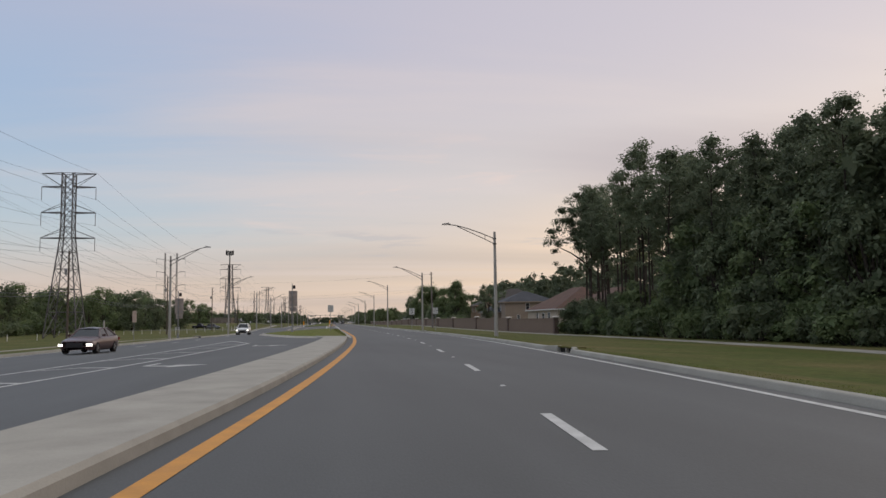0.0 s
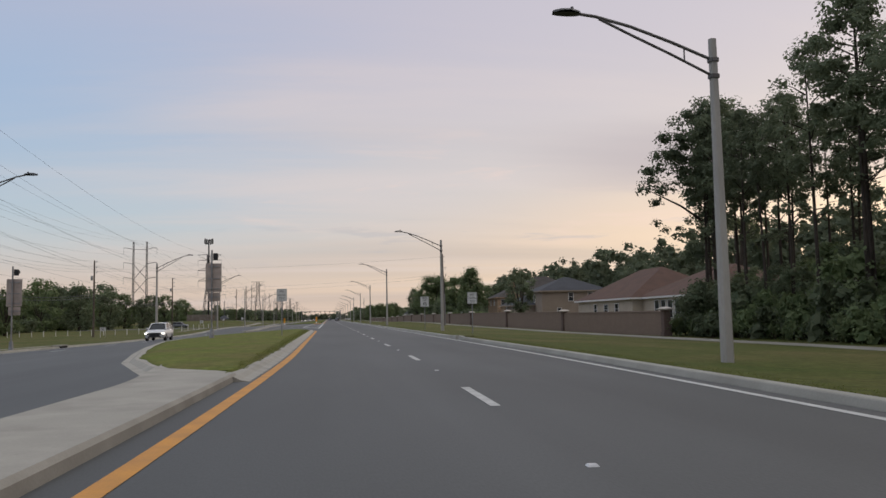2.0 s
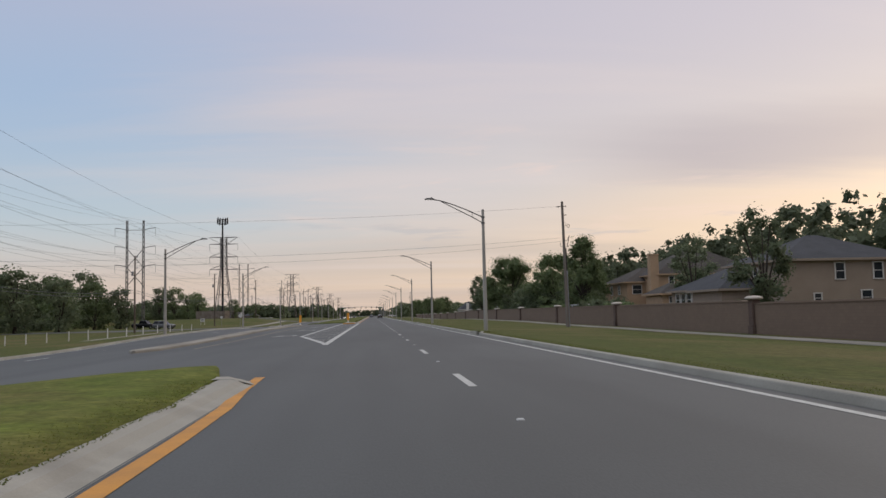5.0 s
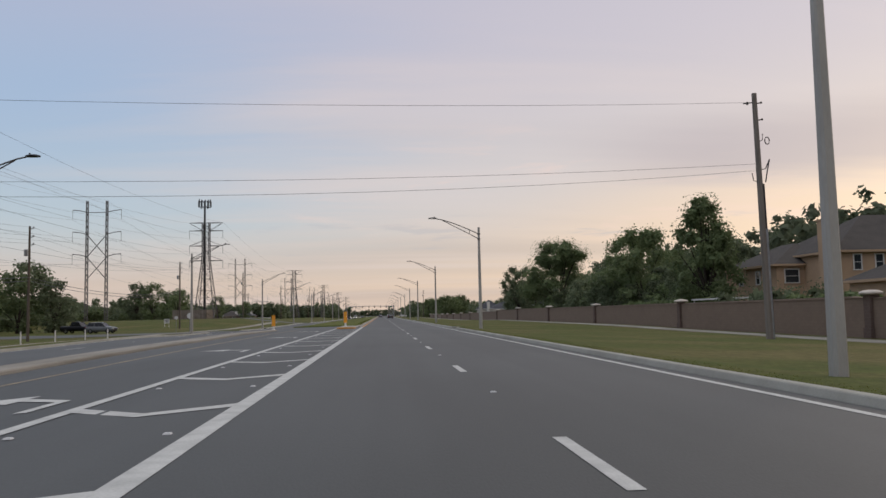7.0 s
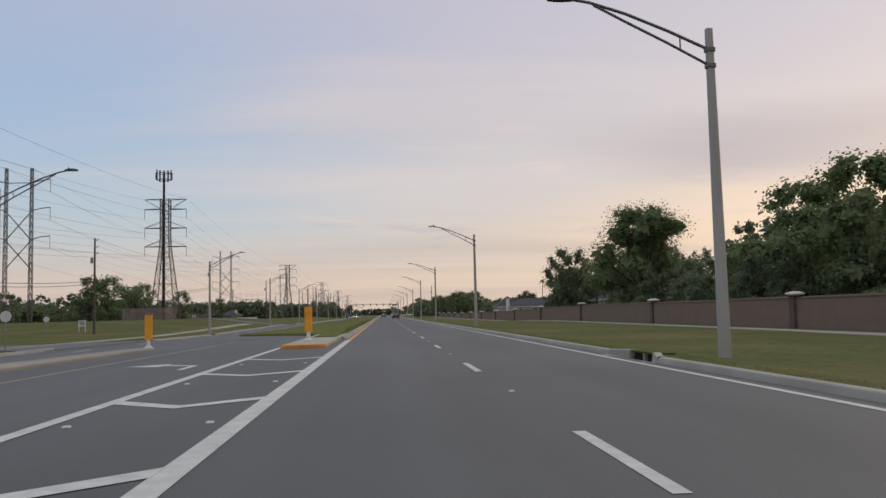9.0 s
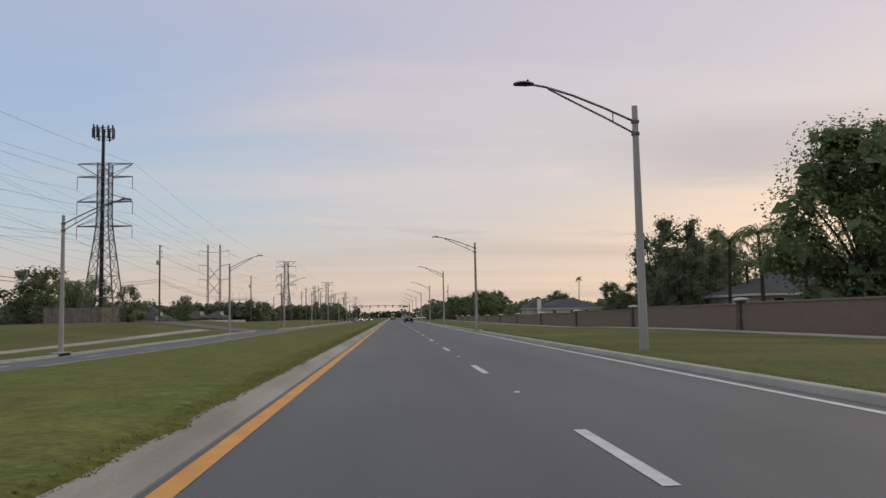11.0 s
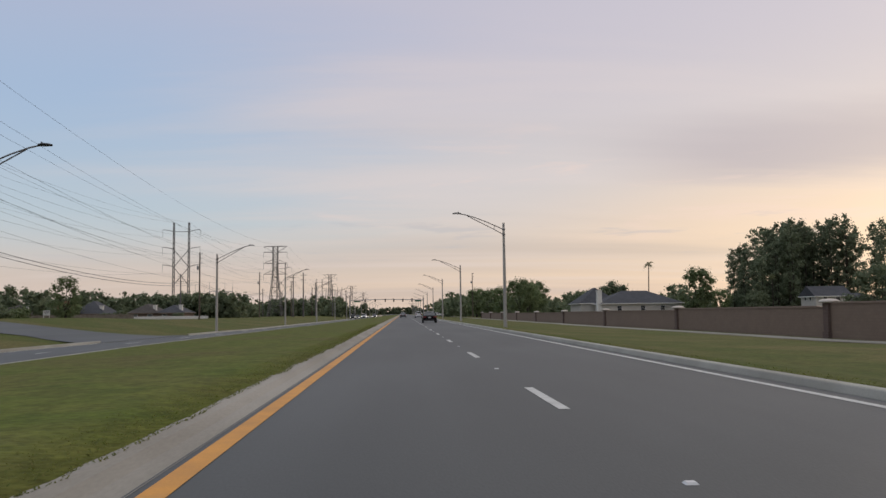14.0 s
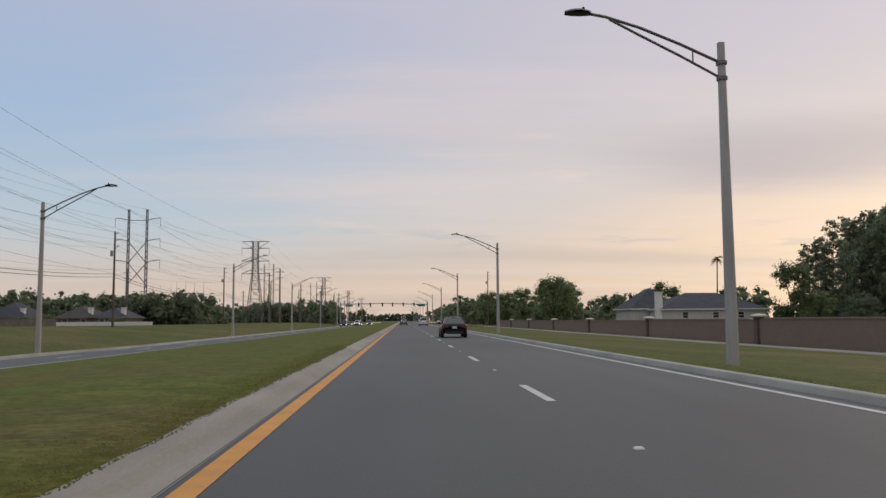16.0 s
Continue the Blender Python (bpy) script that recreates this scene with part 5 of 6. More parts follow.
def pine_tree(seed, h=22.0, bare=0.5, per=80, size=0.165, full=0.75, tuft=1.0, label="tall dark pine with a bare trunk and clumped crown"):
    rng = np.random.default_rng(seed)
    e = empty("pine_tree")
    bend = rng.normal(0, 0.25, 2)
    t = Shape()
    pts = [Vector((bend[0] * (i / 5) ** 2 * 2, bend[1] * (i / 5) ** 2 * 2, h * 0.96 * i / 5)) for i in range(6)]
    t.taper(pts, [0.20 * (1 - 0.16 * i) for i in range(6)])
    blobs = []
    n = 26
    for i in range(n):
        u = i / (n - 1)
        z = h * (bare + (1 - bare) * u)
        env = 3.3 * math.sin(math.pi * (0.16 + 0.80 * u)) ** 0.8
        a = i * 2.4 + rng.normal(0, 0.4)
        d = env * rng.uniform(0.25, 1.0)
        blobs.append((bend[0] * u * 2 + d * math.cos(a), bend[1] * u * 2 + d * math.sin(a), z, rng.uniform(0.85, 1.5) * tuft))
    for i in range(7):                              # thin tufts on the lower branches
        a, d = i * 2.2 + rng.normal(0, 0.5), rng.uniform(0.9, 2.4)
        blobs.append((d * math.cos(a), d * math.sin(a), h * (bare - 0.22 * rng.random()), rng.uniform(0.35, 0.7)))
    limbs(t, lambda p: (p[0] * 0.1, p[1] * 0.1, p[2] - 0.9), [b[:3] for b in blobs[::2]], 0.06)
    for _ in range(5):
        a, z = rng.uniform(0, 6.3), h * rng.uniform(bare * 0.55, bare)
        t.tube((0, 0, z), (1.4 * math.cos(a), 1.4 * math.sin(a), z + 0.2), 0.045, 0.01, 4, False)
    part("trunk", t, BARK, e)
    part("crown", leaf_mesh("crown", blobs, per, size, PINE, seed, 0.66, 0.0, 0.33, full), PINE, e)
    return tagged(e, label, "tree", "woods")


def broad_tree(seed, h=10.0, w=4.5, mat=LEAF, label="broad leafy tree with a rounded uneven crown", lift=0.22, n=34, per=62, size=0.22, name="leafy_tree", full=0.85, cone=False):
    rng = np.random.default_rng(seed)
    e = empty(name)
    t = Shape()
    zc = h * (lift + 0.1)
    t.tube((0, 0, -0.2), (0.1, 0.05, zc), 0.035 * h, 0.024 * h, 9, False)
    blobs = []
    for i in range(n):
        u = rng.random()
        a = i * 2.4 + rng.normal(0, 0.3)
        z = h * (lift + (0.93 - lift) * u)
        env = w * math.sin(math.pi * (0.14 + 0.76 * u)) ** 0.7
        if cone:                                    # widest low down, drawn to a blunt top
            env = w * (1.06 - u) ** 0.75 * min(1.0, 0.55 + 2.0 * u)
        d = env * rng.uniform(0.35, 1.0) * 0.85
        blobs.append((d * math.cos(a), d * math.sin(a), z, rng.uniform(0.22, 0.36) * w * (0.72 if cone else 1.0)))
    limbs(t, lambda p: (0.1, 0.05, min(zc, p[2] * 0.6)), [b[:3] for b in blobs[::3]], 0.011 * h)
    part("trunk", t, BARK, e)
    part("crown", leaf_mesh("crown", blobs, per, size, mat, seed, 0.8, 0.0, 0.33, full), mat, e)
    return tagged(e, label, "tree", "trees")


def shrub(seed, w=2.2, h=3.0, mat=SCRUB, label="dense green shrub at the edge of the woods", per=110, size=0.10):
    rng = np.random.default_rng(seed)
    e = empty("shrub")
    t = Shape()
    blobs = []
    for i in range(11):
        a, d = i * 2.4, w * math.sqrt(rng.random()) * 0.75
        z = h * rng.uniform(0.15, 0.85) * (1 - 0.35 * d / w)
        blobs.append((d * math.cos(a), d * math.sin(a), z, rng.uniform(0.3, 0.5) * w))
    for b in blobs[::2]:
        t.tube((b[0] * 0.2, b[1] * 0.2, -0.1), b[:3], 0.05, 0.01, 4, False)
    part("woody_base", t, BARK, e)
    part("foliage", leaf_mesh("foliage", blobs, per, size, mat, seed, 0.85, 0.0, 0.45), mat, e)
    return tagged(e, label, "shrub", "undergrowth")


def fan_palm(h=15.0, fronds=26, r=1.7, label="tall slim palm with a tufted head", lean=0.3, curl=0.9, width=0.20, trunk=0.17):
    e = empty("palm_tree")
    t = Shape()
    pts = [(lean * (i / 6) ** 2, 0, h * i / 6) for i in range(7)]
    t.taper(pts, [trunk * (1 - 0.05 * i) for i in range(7)])
    part("trunk", t, BARK, e)
    s = Shape()
    rng = np.random.default_rng(int(h * 10))
    for i in range(fronds):
        a, up = i * 2.4, rng.uniform(-0.3, 0.95)
        prev = None
        for k in range(7):
            u = k / 6
            d = r * u * (1 - 0.25 * max(0, up))
            z = h + r * (up * u * 1.2 - curl * u * u)
            c = Vector((lean + d * math.cos(a), d * math.sin(a), z))
            if prev is not None:
                side = Vector((-math.sin(a), math.cos(a), 0))
                wd = width * r * math.sin(math.pi * min(1, u + 0.12)) + 0.03
                for sg in (-1, 1):
                    tip = c + side * (sg * wd) - Vector((0, 0, wd * 0.6)) + (c - prev) * 0.8
                    s.quad(prev, c, tip)
            prev = c
    part("crown", s, FROND, e)
    return tagged(e, label, "palm tree")


def plant(proto, spots, ground=ground_z):
    """Sets a built plant and its copies: x, y, scale, turn, and a height scale."""
    ms = [pose(x, y, ground(x, y) - 0.05, 0, 0, a) @ Matrix.Diagonal((s, s, s * hs, 1)) for x, y, s, a, hs in spots]
    for m in ms[1:]:
        copy_thing(proto, m)
    proto.matrix_basis = ms[0]


rng = np.random.default_rng(3)
# the wood behind the sidewalk: tall pines over bare trunks at its far end, closed broad-leaved growth nearer
TOPS = [(10, 16.5), (45, 18.2), (56, 18.6), (65, 20.4), (70, 20.2), (74, 20.0), (79, 19.6), (83, 22.3), (87, 20.6), (92, 18.6), (99, 19.4), (106, 21.4), (112, 21.2), (119, 17.5)]


def end_of_wood(y):
    """The slanting end of the wood beside the first garden."""
    return 37.8 + 0.59 * (y - 104)


pines = [[] for _ in range(6)]
k = 0
for row, y0, y1, step in ((0, 79, 118, 4.1), (1, 77, 117, 4.6), (2, 78, 113, 5.2), (0, 14, 78, 7.5), (1, 17, 78, 6.0), (2, 15, 78, 7.0)):
    for y in np.arange(y0, y1, step):
        x, yy = 38.2 + row * 4.0 + rng.uniform(-1.2, 1.2), y + rng.uniform(-1.2, 1.2)
        x = max(x, end_of_wood(yy))
        top = between(TOPS, yy) - (rng.uniform(0, 1.6) if abs(yy - 83) > 3 else 0.0)
        pines[k % 4 if yy < 78 else 4 + k % 2].append((x, yy, top / 22.0 * rng.uniform(0.97, 1.0), rng.uniform(0, 360), 1.0))
        k += 1
pines[4] += [(38.6, 83.3, 1.0, 60, 1.04), (39.8, 106.4, 0.96, 20, 1.0), (43.4, 108.6, 1.0, 140, 1.0)]
for i in range(4):
    plant(pine_tree(20 + i, 22, 0.55 + 0.03 * i), pines[i])
for i in (4, 5):
    plant(pine_tree(20 + i, 22, 0.61 + 0.03 * (i - 4), 120, 0.14, 0.45, 0.80, "tall pine with a bare trunk and an open crown"), pines[i])
edge_pine = pine_tree(27, 22, 0.50, 120, 0.14, 0.5, 0.80, "pine at the end of the wood with a long low limb")
part("limb", Shape().taper([(-0.2, 0, 10.6), (-2.2, 0.1, 12.0), (-4.2, 0.0, 12.9), (-5.6, -0.1, 13.5)], [0.13, 0.10, 0.06, 0.02]), BARK, edge_pine)
tufts = [(-5.9, 0, 13.6, 0.9), (-5.0, 0.4, 14.3, 1.1), (-4.9, -0.3, 12.3, 0.7), (-3.8, 0.2, 15.6, 1.2), (-4.3, -0.5, 13.4, 0.8), (-2.9, 0.5, 17.0, 1.2), (-3.0, 0.1, 13.9, 1.0), (-4.6, 0.2, 10.4, 0.6), (-3.9, 0.0, 9.7, 0.6), (-2.6, 0.3, 9.2, 0.7), (-2.2, -0.4, 18.4, 1.1), (-1.6, 0.2, 15.3, 1.1), (-5.2, 0.1, 15.3, 0.9), (-4.4, -0.2, 16.8, 1.0), (-3.5, 0.2, 18.5, 1.0), (-2.4, 0.0, 19.9, 1.0), (-1.2, 0.1, 20.8, 0.9)]
part("foliage", leaf_mesh("foliage", tufts, 120, 0.14, PINE, 28, 0.66, 0.0, 0.40, 0.5), PINE, edge_pine)
plant(edge_pine, [(39.3, 107.0, 0.98, 0, 1.0)])
under = [[] for _ in range(3)]
for j, y in enumerate(np.arange(12, 104, 2.5)):
    for row in range(2):
        under[(j + row) % 3].append((max(35.4, end_of_wood(y) - 1.2) + row * 2.6 + rng.uniform(-0.6, 0.6), y + rng.uniform(-0.6, 0.6), rng.uniform(0.8, 1.25) * (1 + 0.35 * row), rng.uniform(0, 360), rng.uniform(0.8, 1.35)))
for i in range(3):
    plant(shrub(40 + i, 2.1, 3.0 + 0.5 * i, (SCRUB, LEAF2, LEAF)[i]), under[i])
mids = [[] for _ in range(3)]
for j, y in enumerate(np.arange(76, 119, 3.2)):
    mids[j % 3].append((max(40 + rng.uniform(-1.5, 4.0), end_of_wood(y) + 3.2), y, rng.uniform(0.50, 0.62) * (0.85 if y > 100 else 1.0), rng.uniform(0, 360), rng.uniform(0.9, 1.1)))
for j, y in enumerate(np.arange(13, 77, 3.4)):
    mids[j % 3].append((38.0 + rng.uniform(-0.8, 1.2), y + rng.uniform(-1, 1), rng.uniform(0.72, 0.95), rng.uniform(0, 360), rng.uniform(0.95, 1.15)))
    mids[(j + 1) % 3].append((41.0 + rng.uniform(-1.0, 1.5), y + 1.7, rng.uniform(1.05, 1.28), rng.uniform(0, 360), rng.uniform(1.0, 1.15)))
for i in range(3):
    plant(broad_tree(60 + i, 11.5, 4.2, (LEAF2, LEAF, LEAF2)[i], "dark leafy tree in the wood under the pines", 0.08, 42, 38, 0.175, full=1.0), mids[i])
plant(shrub(47, 2.6, 4.4, LEAF2, "large dark shrub at the end of the boundary wall", 120, 0.11), [(35.6, 99.0, 1.2, 10, 1.0), (36.2, 95.0, 1.25, 80, 1.0), (37.3, 103.5, 1.15, 200, 1.05), (40.2, 107.5, 1.2, 20, 1.1)])

# garden trees behind the wall
FINE = dict(per=43, size=0.165)
plant(broad_tree(70, 15.4, 7.2, LEAF, "large spreading oak behind the boundary wall", 0.12, 64, 75, 0.13), [(40.4, 307, 1.12, 0, 0.89)])
plant(broad_tree(71, 12.6, 5.6, LEAF, "leafy garden tree behind the wall", 0.15, 46, **FINE), [(40.5, 257, 1.0, 40, 1.0), (40, 265, 0.78, 10, 1.0), (40.0, 276, 0.62, 200, 0.9), (47, 290, 0.8, 20, 0.9), (42.8, 270, 1.06, 77, 0.95), (51, 276, 0.95, 150, 0.92), (37.5, 296, 0.45, 120, 0.9)])
plant(broad_tree(74, 14.2, 4.9, LEAF2, "tall dense tree behind the wall", 0.12, 48, **FINE), [(44, 247, 0.72, 80, 0.95), (52, 256, 0.8, 10, 0.95)])
plant(broad_tree(79, 14.5, 6.3, LEAF, "tall conical leafy tree behind the boundary wall", 0.08, 90, 60, 0.14, cone=True), [(40.5, 236, 1.0, 0, 1.0)])
plant(broad_tree(72, 12.0, 5.0, LEAF2, "dense dark tree behind the wall", 0.10, 40, **FINE), [(37.5, 262, 0.55, 30, 1.0), (37.2, 268, 0.5, 90, 1.0), (43, 284, 0.6, 10, 0.9), (50, 300, 0.7, 60, 0.9), (52, 320, 0.75, 60, 1.0), (38.0, 339.5, 0.86, 0, 1.24), (38.4, 348, 0.82, 190, 1.24), (43, 355, 0.85, 80, 1.0), (44, 366, 0.75, 30, 1.0), (43, 374, 0.6, 110, 0.95), (44, 346, 0.95, 150, 1.05), (48, 356, 0.9, 20, 1.0), (40, 242, 0.6, 10, 0.9), (41, 250, 0.62, 70, 0.95), (38.5, 255, 0.45, 70, 0.95), (39.5, 272, 0.6, 20, 1.0), (38.5, 281, 0.55, 130, 1.0), (39.5, 288, 0.6, 250, 1.0), (38, 295, 0.5, 10, 1.0)])
plant(broad_tree(73, 11.0, 4.4, LEAF, "mid green tree beyond the wall", 0.14, 34, **FINE), [(39.5, 246, 0.55, 40, 0.8), (55, 205, 0.9, 12, 1.0), (60, 290, 1.0, 45, 1.0), (66, 320, 1.1, 0, 1.0)])
plant(shrub(75, 2.0, 2.6, LEAF2, "clipped dark shrub showing over the wall", 120, 0.10), [(37.5, 176, 1.0, 0, 0.9), (37, 181, 0.9, 50, 0.8), (37.5, 216, 1.2, 80, 1.3), (37.5, 221, 1.2, 10, 1.25), (37, 211, 1.2, 20, 1.3), (37.2, 206, 1.1, 140, 1.2), (36.5, 125, 0.8, 100, 0.9), (36.5, 119, 0.7, 10, 0.9), (37, 348, 1.0, 30, 1.1), (37, 246, 1.1, 0, 1.0), (37.5, 330, 1.0, 0, 1.1), (38, 302, 0.9, 0, 1.0)])
plant(broad_tree(78, 10.6, 2.9, LEAF2, "narrow leafy tree close behind the boundary wall", 0.12, 36, 95, 0.125), [(36.6, 168.5, 1.0, 0, 1.0), (43.8, 199.6, 1.05, 60, 1.0), (48.8, 211, 1.0, 130, 1.0)])


def hedge(x, y0, y1, z, label):
    """A clipped garden hedge with an uneven top."""
    g = np.random.default_rng(int(y0))
    e = empty("hedge", pose(x, (y0 + y1) / 2, z - 1.6))
    spots = [(g.uniform(-0.4, 0.4), y - (y0 + y1) / 2, 0.3 + 1.05 * h + 0.12 * math.sin(y * 0.9), g.uniform(0.45, 0.65)) for y in np.arange(y0, y1, 0.55) for h in (0.0, 0.5, 0.95)]
    part("foliage", leaf_mesh("foliage", spots, 90, 0.07, SCRUB, int(y0), 0.8), SCRUB, e)
    part("woody_base", Shape().tube((0, (y0 - y1) / 2 + 0.5, 0.1), (0, (y1 - y0) / 2 - 0.5, 0.1), 0.06, n=5), BARK, e)
    return tagged(e, label, "hedge", "hedges behind the wall")


hedge(35.9, 231, 250, 2.15, "long clipped green hedge behind the boundary wall")
hedge(36.2, 200, 212, 2.1, "clipped green hedge showing over the wall")
cover = empty("patio_cover", pose(38.8, 226.5, -0.3))
part("roof_slab", Shape().box((0, 0, 2.45), (4.2, 9.0, 0.14), bevel=0.05), TRIM, cover, "flat white roof")
for px, py in ((-1.9, -4.2), (1.9, -4.2), (-1.9, 4.2), (1.9, 4.2)):
    part("post", Shape().box((px, py, 1.2), (0.12, 0.12, 2.4)), TRIM, cover)
tagged(cover, "flat white patio cover behind the boundary wall", "patio cover")


def feather_palm(h=7.0, fronds=24, r=3.0, label="feathery palm with drooping fronds behind the wall"):
    """A palm with arching fronds, each a rib with many hanging leaflets."""
    e = empty("palm_tree")
    part("trunk", Shape().taper([(0.25 * (i / 6) ** 2, 0, h * i / 6) for i in range(7)], [0.19 * (1 - 0.06 * i) for i in range(7)]), BARK, e)
    g = np.random.default_rng(int(h * 7))
    s = Shape()
    for i in range(fronds):
        a, up, l = i * 2.4, g.uniform(0.25, 1.25), r * g.uniform(0.8, 1.1)
        side = Vector((-math.sin(a), math.cos(a), 0))
        ahead = Vector((math.cos(a), math.sin(a), 0))
        pts = []
        for k in range(12):
            u = k / 11
            pts.append(Vector((0.25, 0, h)) + ahead * (l * (u - 0.12 * u * u)) + Vector((0, 0, l * (up * u - (0.75 + 0.45 * up) * u * u))))
        s.path(pts, 0.018, 3)
        for k in range(1, 12):
            for q in (0.0, 0.5):
                c = pts[k - 1].lerp(pts[k], q)
                ln = l * 0.22 * math.sin(math.pi * min(1.0, 0.15 + 0.8 * k / 11)) * g.uniform(0.8, 1.15)
                for sg in (-1, 1):
                    tip = c + side * (sg * ln * 0.75) + ahead * (ln * 0.45) - Vector((0, 0, ln * g.uniform(0.35, 0.9)))
                    s.quad(c, c + ahead * 0.07, tip)
    part("crown", s, FROND, e)
    return tagged(e, label, "palm tree", "palms behind the wall")


plant(feather_palm(7.4), [(40.5, 331.5, 1.1, 0, 1.1), (41.5, 326, 1.15, 100, 1.08), (43, 320.5, 1.05, 200, 1.2), (44.5, 336, 0.95, 60, 0.95), (45.5, 316, 1.1, 30, 1.05), (66, 150, 1.5, 0, 1.35), (60, 140, 1.4, 60, 1.3)])
plant(fan_palm(15.3), [(71.5, 531.8, 1.0, 0, 0.95), (96.3, 512, 0.66, 70, 1.0)])
# pines further along on that side
far_p = [[] for _ in range(2)]
for j in range(104):
    x = 107 + (30 if j < 54 else 100) * rng.random()
    far_p[j % 2].append((x, 544 + 30 * rng.random(), (0.64 + 0.58 * smoothstep(102, 122, x)) * rng.uniform(0.92, 1.12), rng.uniform(0, 360), 1.0))
for i in range(2):
    plant(pine_tree(30 + i, 21, 0.10, 20, 0.30, 1.0, label="dense dark pine beyond the gardens"), far_p[i])
plant(broad_tree(76, 10.0, 5.2, LEAF2, "dark rounded tree beyond the gardens", 0.08, 40, 32, 0.22), [(74, 431, 0.98, 0, 0.85), (82, 434, 0.95, 120, 0.9), (91, 438, 0.9, 70, 0.95), (96, 520, 0.75, 100, 0.9), (92, 512, 0.6, 200, 0.95), (71.4, 568, 1.2, 0, 0.95), (78, 572, 1.0, 60, 0.85), (138, 524, 1.0, 60, 0.9)])
plant(broad_tree(77, 12.0, 5.0, LEAF, "leafy street tree beyond the wall", 0.16, 40, 32, 0.22), [(76.8, 510, 1.0, 50, 1.02), (83, 512, 0.65, 10, 0.9), (36, 528, 0.9, 20, 1.0), (41, 545, 0.85, 0, 1.0), (44, 560, 0.9, 0, 0.9), (48, 575, 1.0, 50, 1.0), (39, 590, 0.9, 30, 1.0), (47, 600, 1.0, 70, 1.0), (40, 540, 0.6, 99, 0.9), (38, 620, 0.9, 10, 1.0), (36, 650, 1.0, 20, 1.0), (38, 690, 1.0, 120, 1.0)])

# left side: the tree belt behind the power lines
belt = [[] for _ in range(3)]
for j in range(46):
    y = 120 + 5.2 * j + rng.uniform(-2, 2)
    belt[j % 3].append((-82 + 9 * rng.random() - (14 if y > 210 else 0), y, rng.uniform(0.85, 1.2), rng.uniform(0, 360), rng.uniform(0.9, 1.1)))
for x, y, s in ((-66, 205, 1.1), (-60, 212, 0.9), (-70, 262, 1.2), (-62, 268, 1.1), (-56, 274, 0.95), (-71, 280, 1.15), (-73, 440, 1.15), (-67, 452, 1.0), (-80, 445, 1.2), (-77, 350, 1.35), (-84, 345, 1.3), (-43.8, 404, 0.6), (-60, 420, 0.8), (-66, 432, 0.9), (-64, 296, 1.0), (-58, 300, 0.95), (-53, 303, 0.85), (-82, 300, 1.0), (-76, 330, 0.9), (-70, 344, 0.7), (-40, 430, 0.5)):
    belt[int(x) % 3].append((x, y, s, x * 7, 1.0))
for i in range(3):
    plant(broad_tree(80 + i, 11.5, 5.2, (LEAF, LEAF2, LEAF)[i], "leafy tree in the belt behind the power lines", 0.03, 46, 18, 0.28), belt[i])
low_b = [[] for _ in range(2)]
for j in range(60):
    y = 130 + 7.0 * j + rng.uniform(-2, 2)
    low_b[j % 2].append((-74 - 22 * rng.random() - (10 if y > 300 else 0), y, rng.uniform(0.9, 1.6), rng.uniform(0, 360), rng.uniform(0.8, 1.1)))
for j in range(34):
    y = 128 + 6.0 * j + rng.uniform(-2, 2)
    low_b[j % 2].append((-68 - 8 * rng.random(), y, rng.uniform(0.8, 1.3), rng.uniform(0, 360), rng.uniform(0.7, 1.0)))
for i in range(2):
    plant(shrub(90 + i, 3.0, 3.4, (LEAF2, SCRUB)[i], "low scrub under the tree belt", 24, 0.26), low_b[i])

plant(shrub(95, 3.4, 6.0, LEAF2, "large dark bush in the open field", 24, 0.28), [(-63, 600, 0.95, 0, 0.8), (-58, 598, 1.1, 40, 0.9), (-53, 602, 1.0, 90, 0.95), (-49.5, 600, 0.8, 10, 0.75), (-74, 538, 0.6, 0, 0.7), (-70, 539, 0.7, 50, 0.8), (-55, 539, 0.55, 20, 0.7)])
# distant woods
def far_woods(wording, spots, mat, seed, size, per=4.6):
    rng = np.random.default_rng(seed)
    blobs = []
    for x, y, h in spots:
        for _ in range(10):
            u = rng.random()
            blobs.append((x + rng.normal(0, 2.0), y + rng.normal(0, 2.0), h * (0.08 + 0.84 * u), rng.uniform(1.6, 2.6) * (1.2 - 0.5 * u)))
    return tagged(part("distant_woods", leaf_mesh("distant_woods", blobs, per, size, mat, seed, 0.85, 0.0, 0.55), mat), wording, "woods", kind="stuff")


sp = [(70 + 26 * rng.random(), y + rng.uniform(-3, 3), rng.uniform(15.2, 19)) for y in np.arange(128, 350, 1.1)]
far_woods("distant dark woods behind the houses", sp, PINE, 101, 0.42, 6)
sp = [((62 if y < 620 else 46) + 60 * rng.random(), y + rng.uniform(-3, 3), rng.uniform(6, 11)) for y in np.arange(556, 980, 2.8)]
sp += [(25 + 24 * rng.random(), 640 + 330 * rng.random(), rng.uniform(7, 11)) for _ in range(70)]
far_woods("distant trees along the road", sp, LEAF2, 102, 0.5)
sp = [(-88 - 40 * rng.random() + (20 if y > 640 else 0), y + rng.uniform(-3, 3), rng.uniform(6.5, 10.5)) for y in np.arange(360, 980, 2.6)]
sp += [(-104 + 58 * rng.random(), 566 + 20 * rng.random(), rng.uniform(6.6, 9.6)) for _ in range(60)]
sp += [(-62 + 38 * rng.random(), 695 + 50 * rng.random(), rng.uniform(7, 11)) for _ in range(50)]
far_woods("distant trees beyond the power lines", sp, LEAF2, 103, 0.5)
sp = [(x + rng.uniform(-8, 8), 1100 + rng.uniform(0, 500) - abs(x) * 0.5, rng.uniform(10, 17)) for x in list(np.arange(-420, -30, 5)) + list(np.arange(24, 420, 5))]
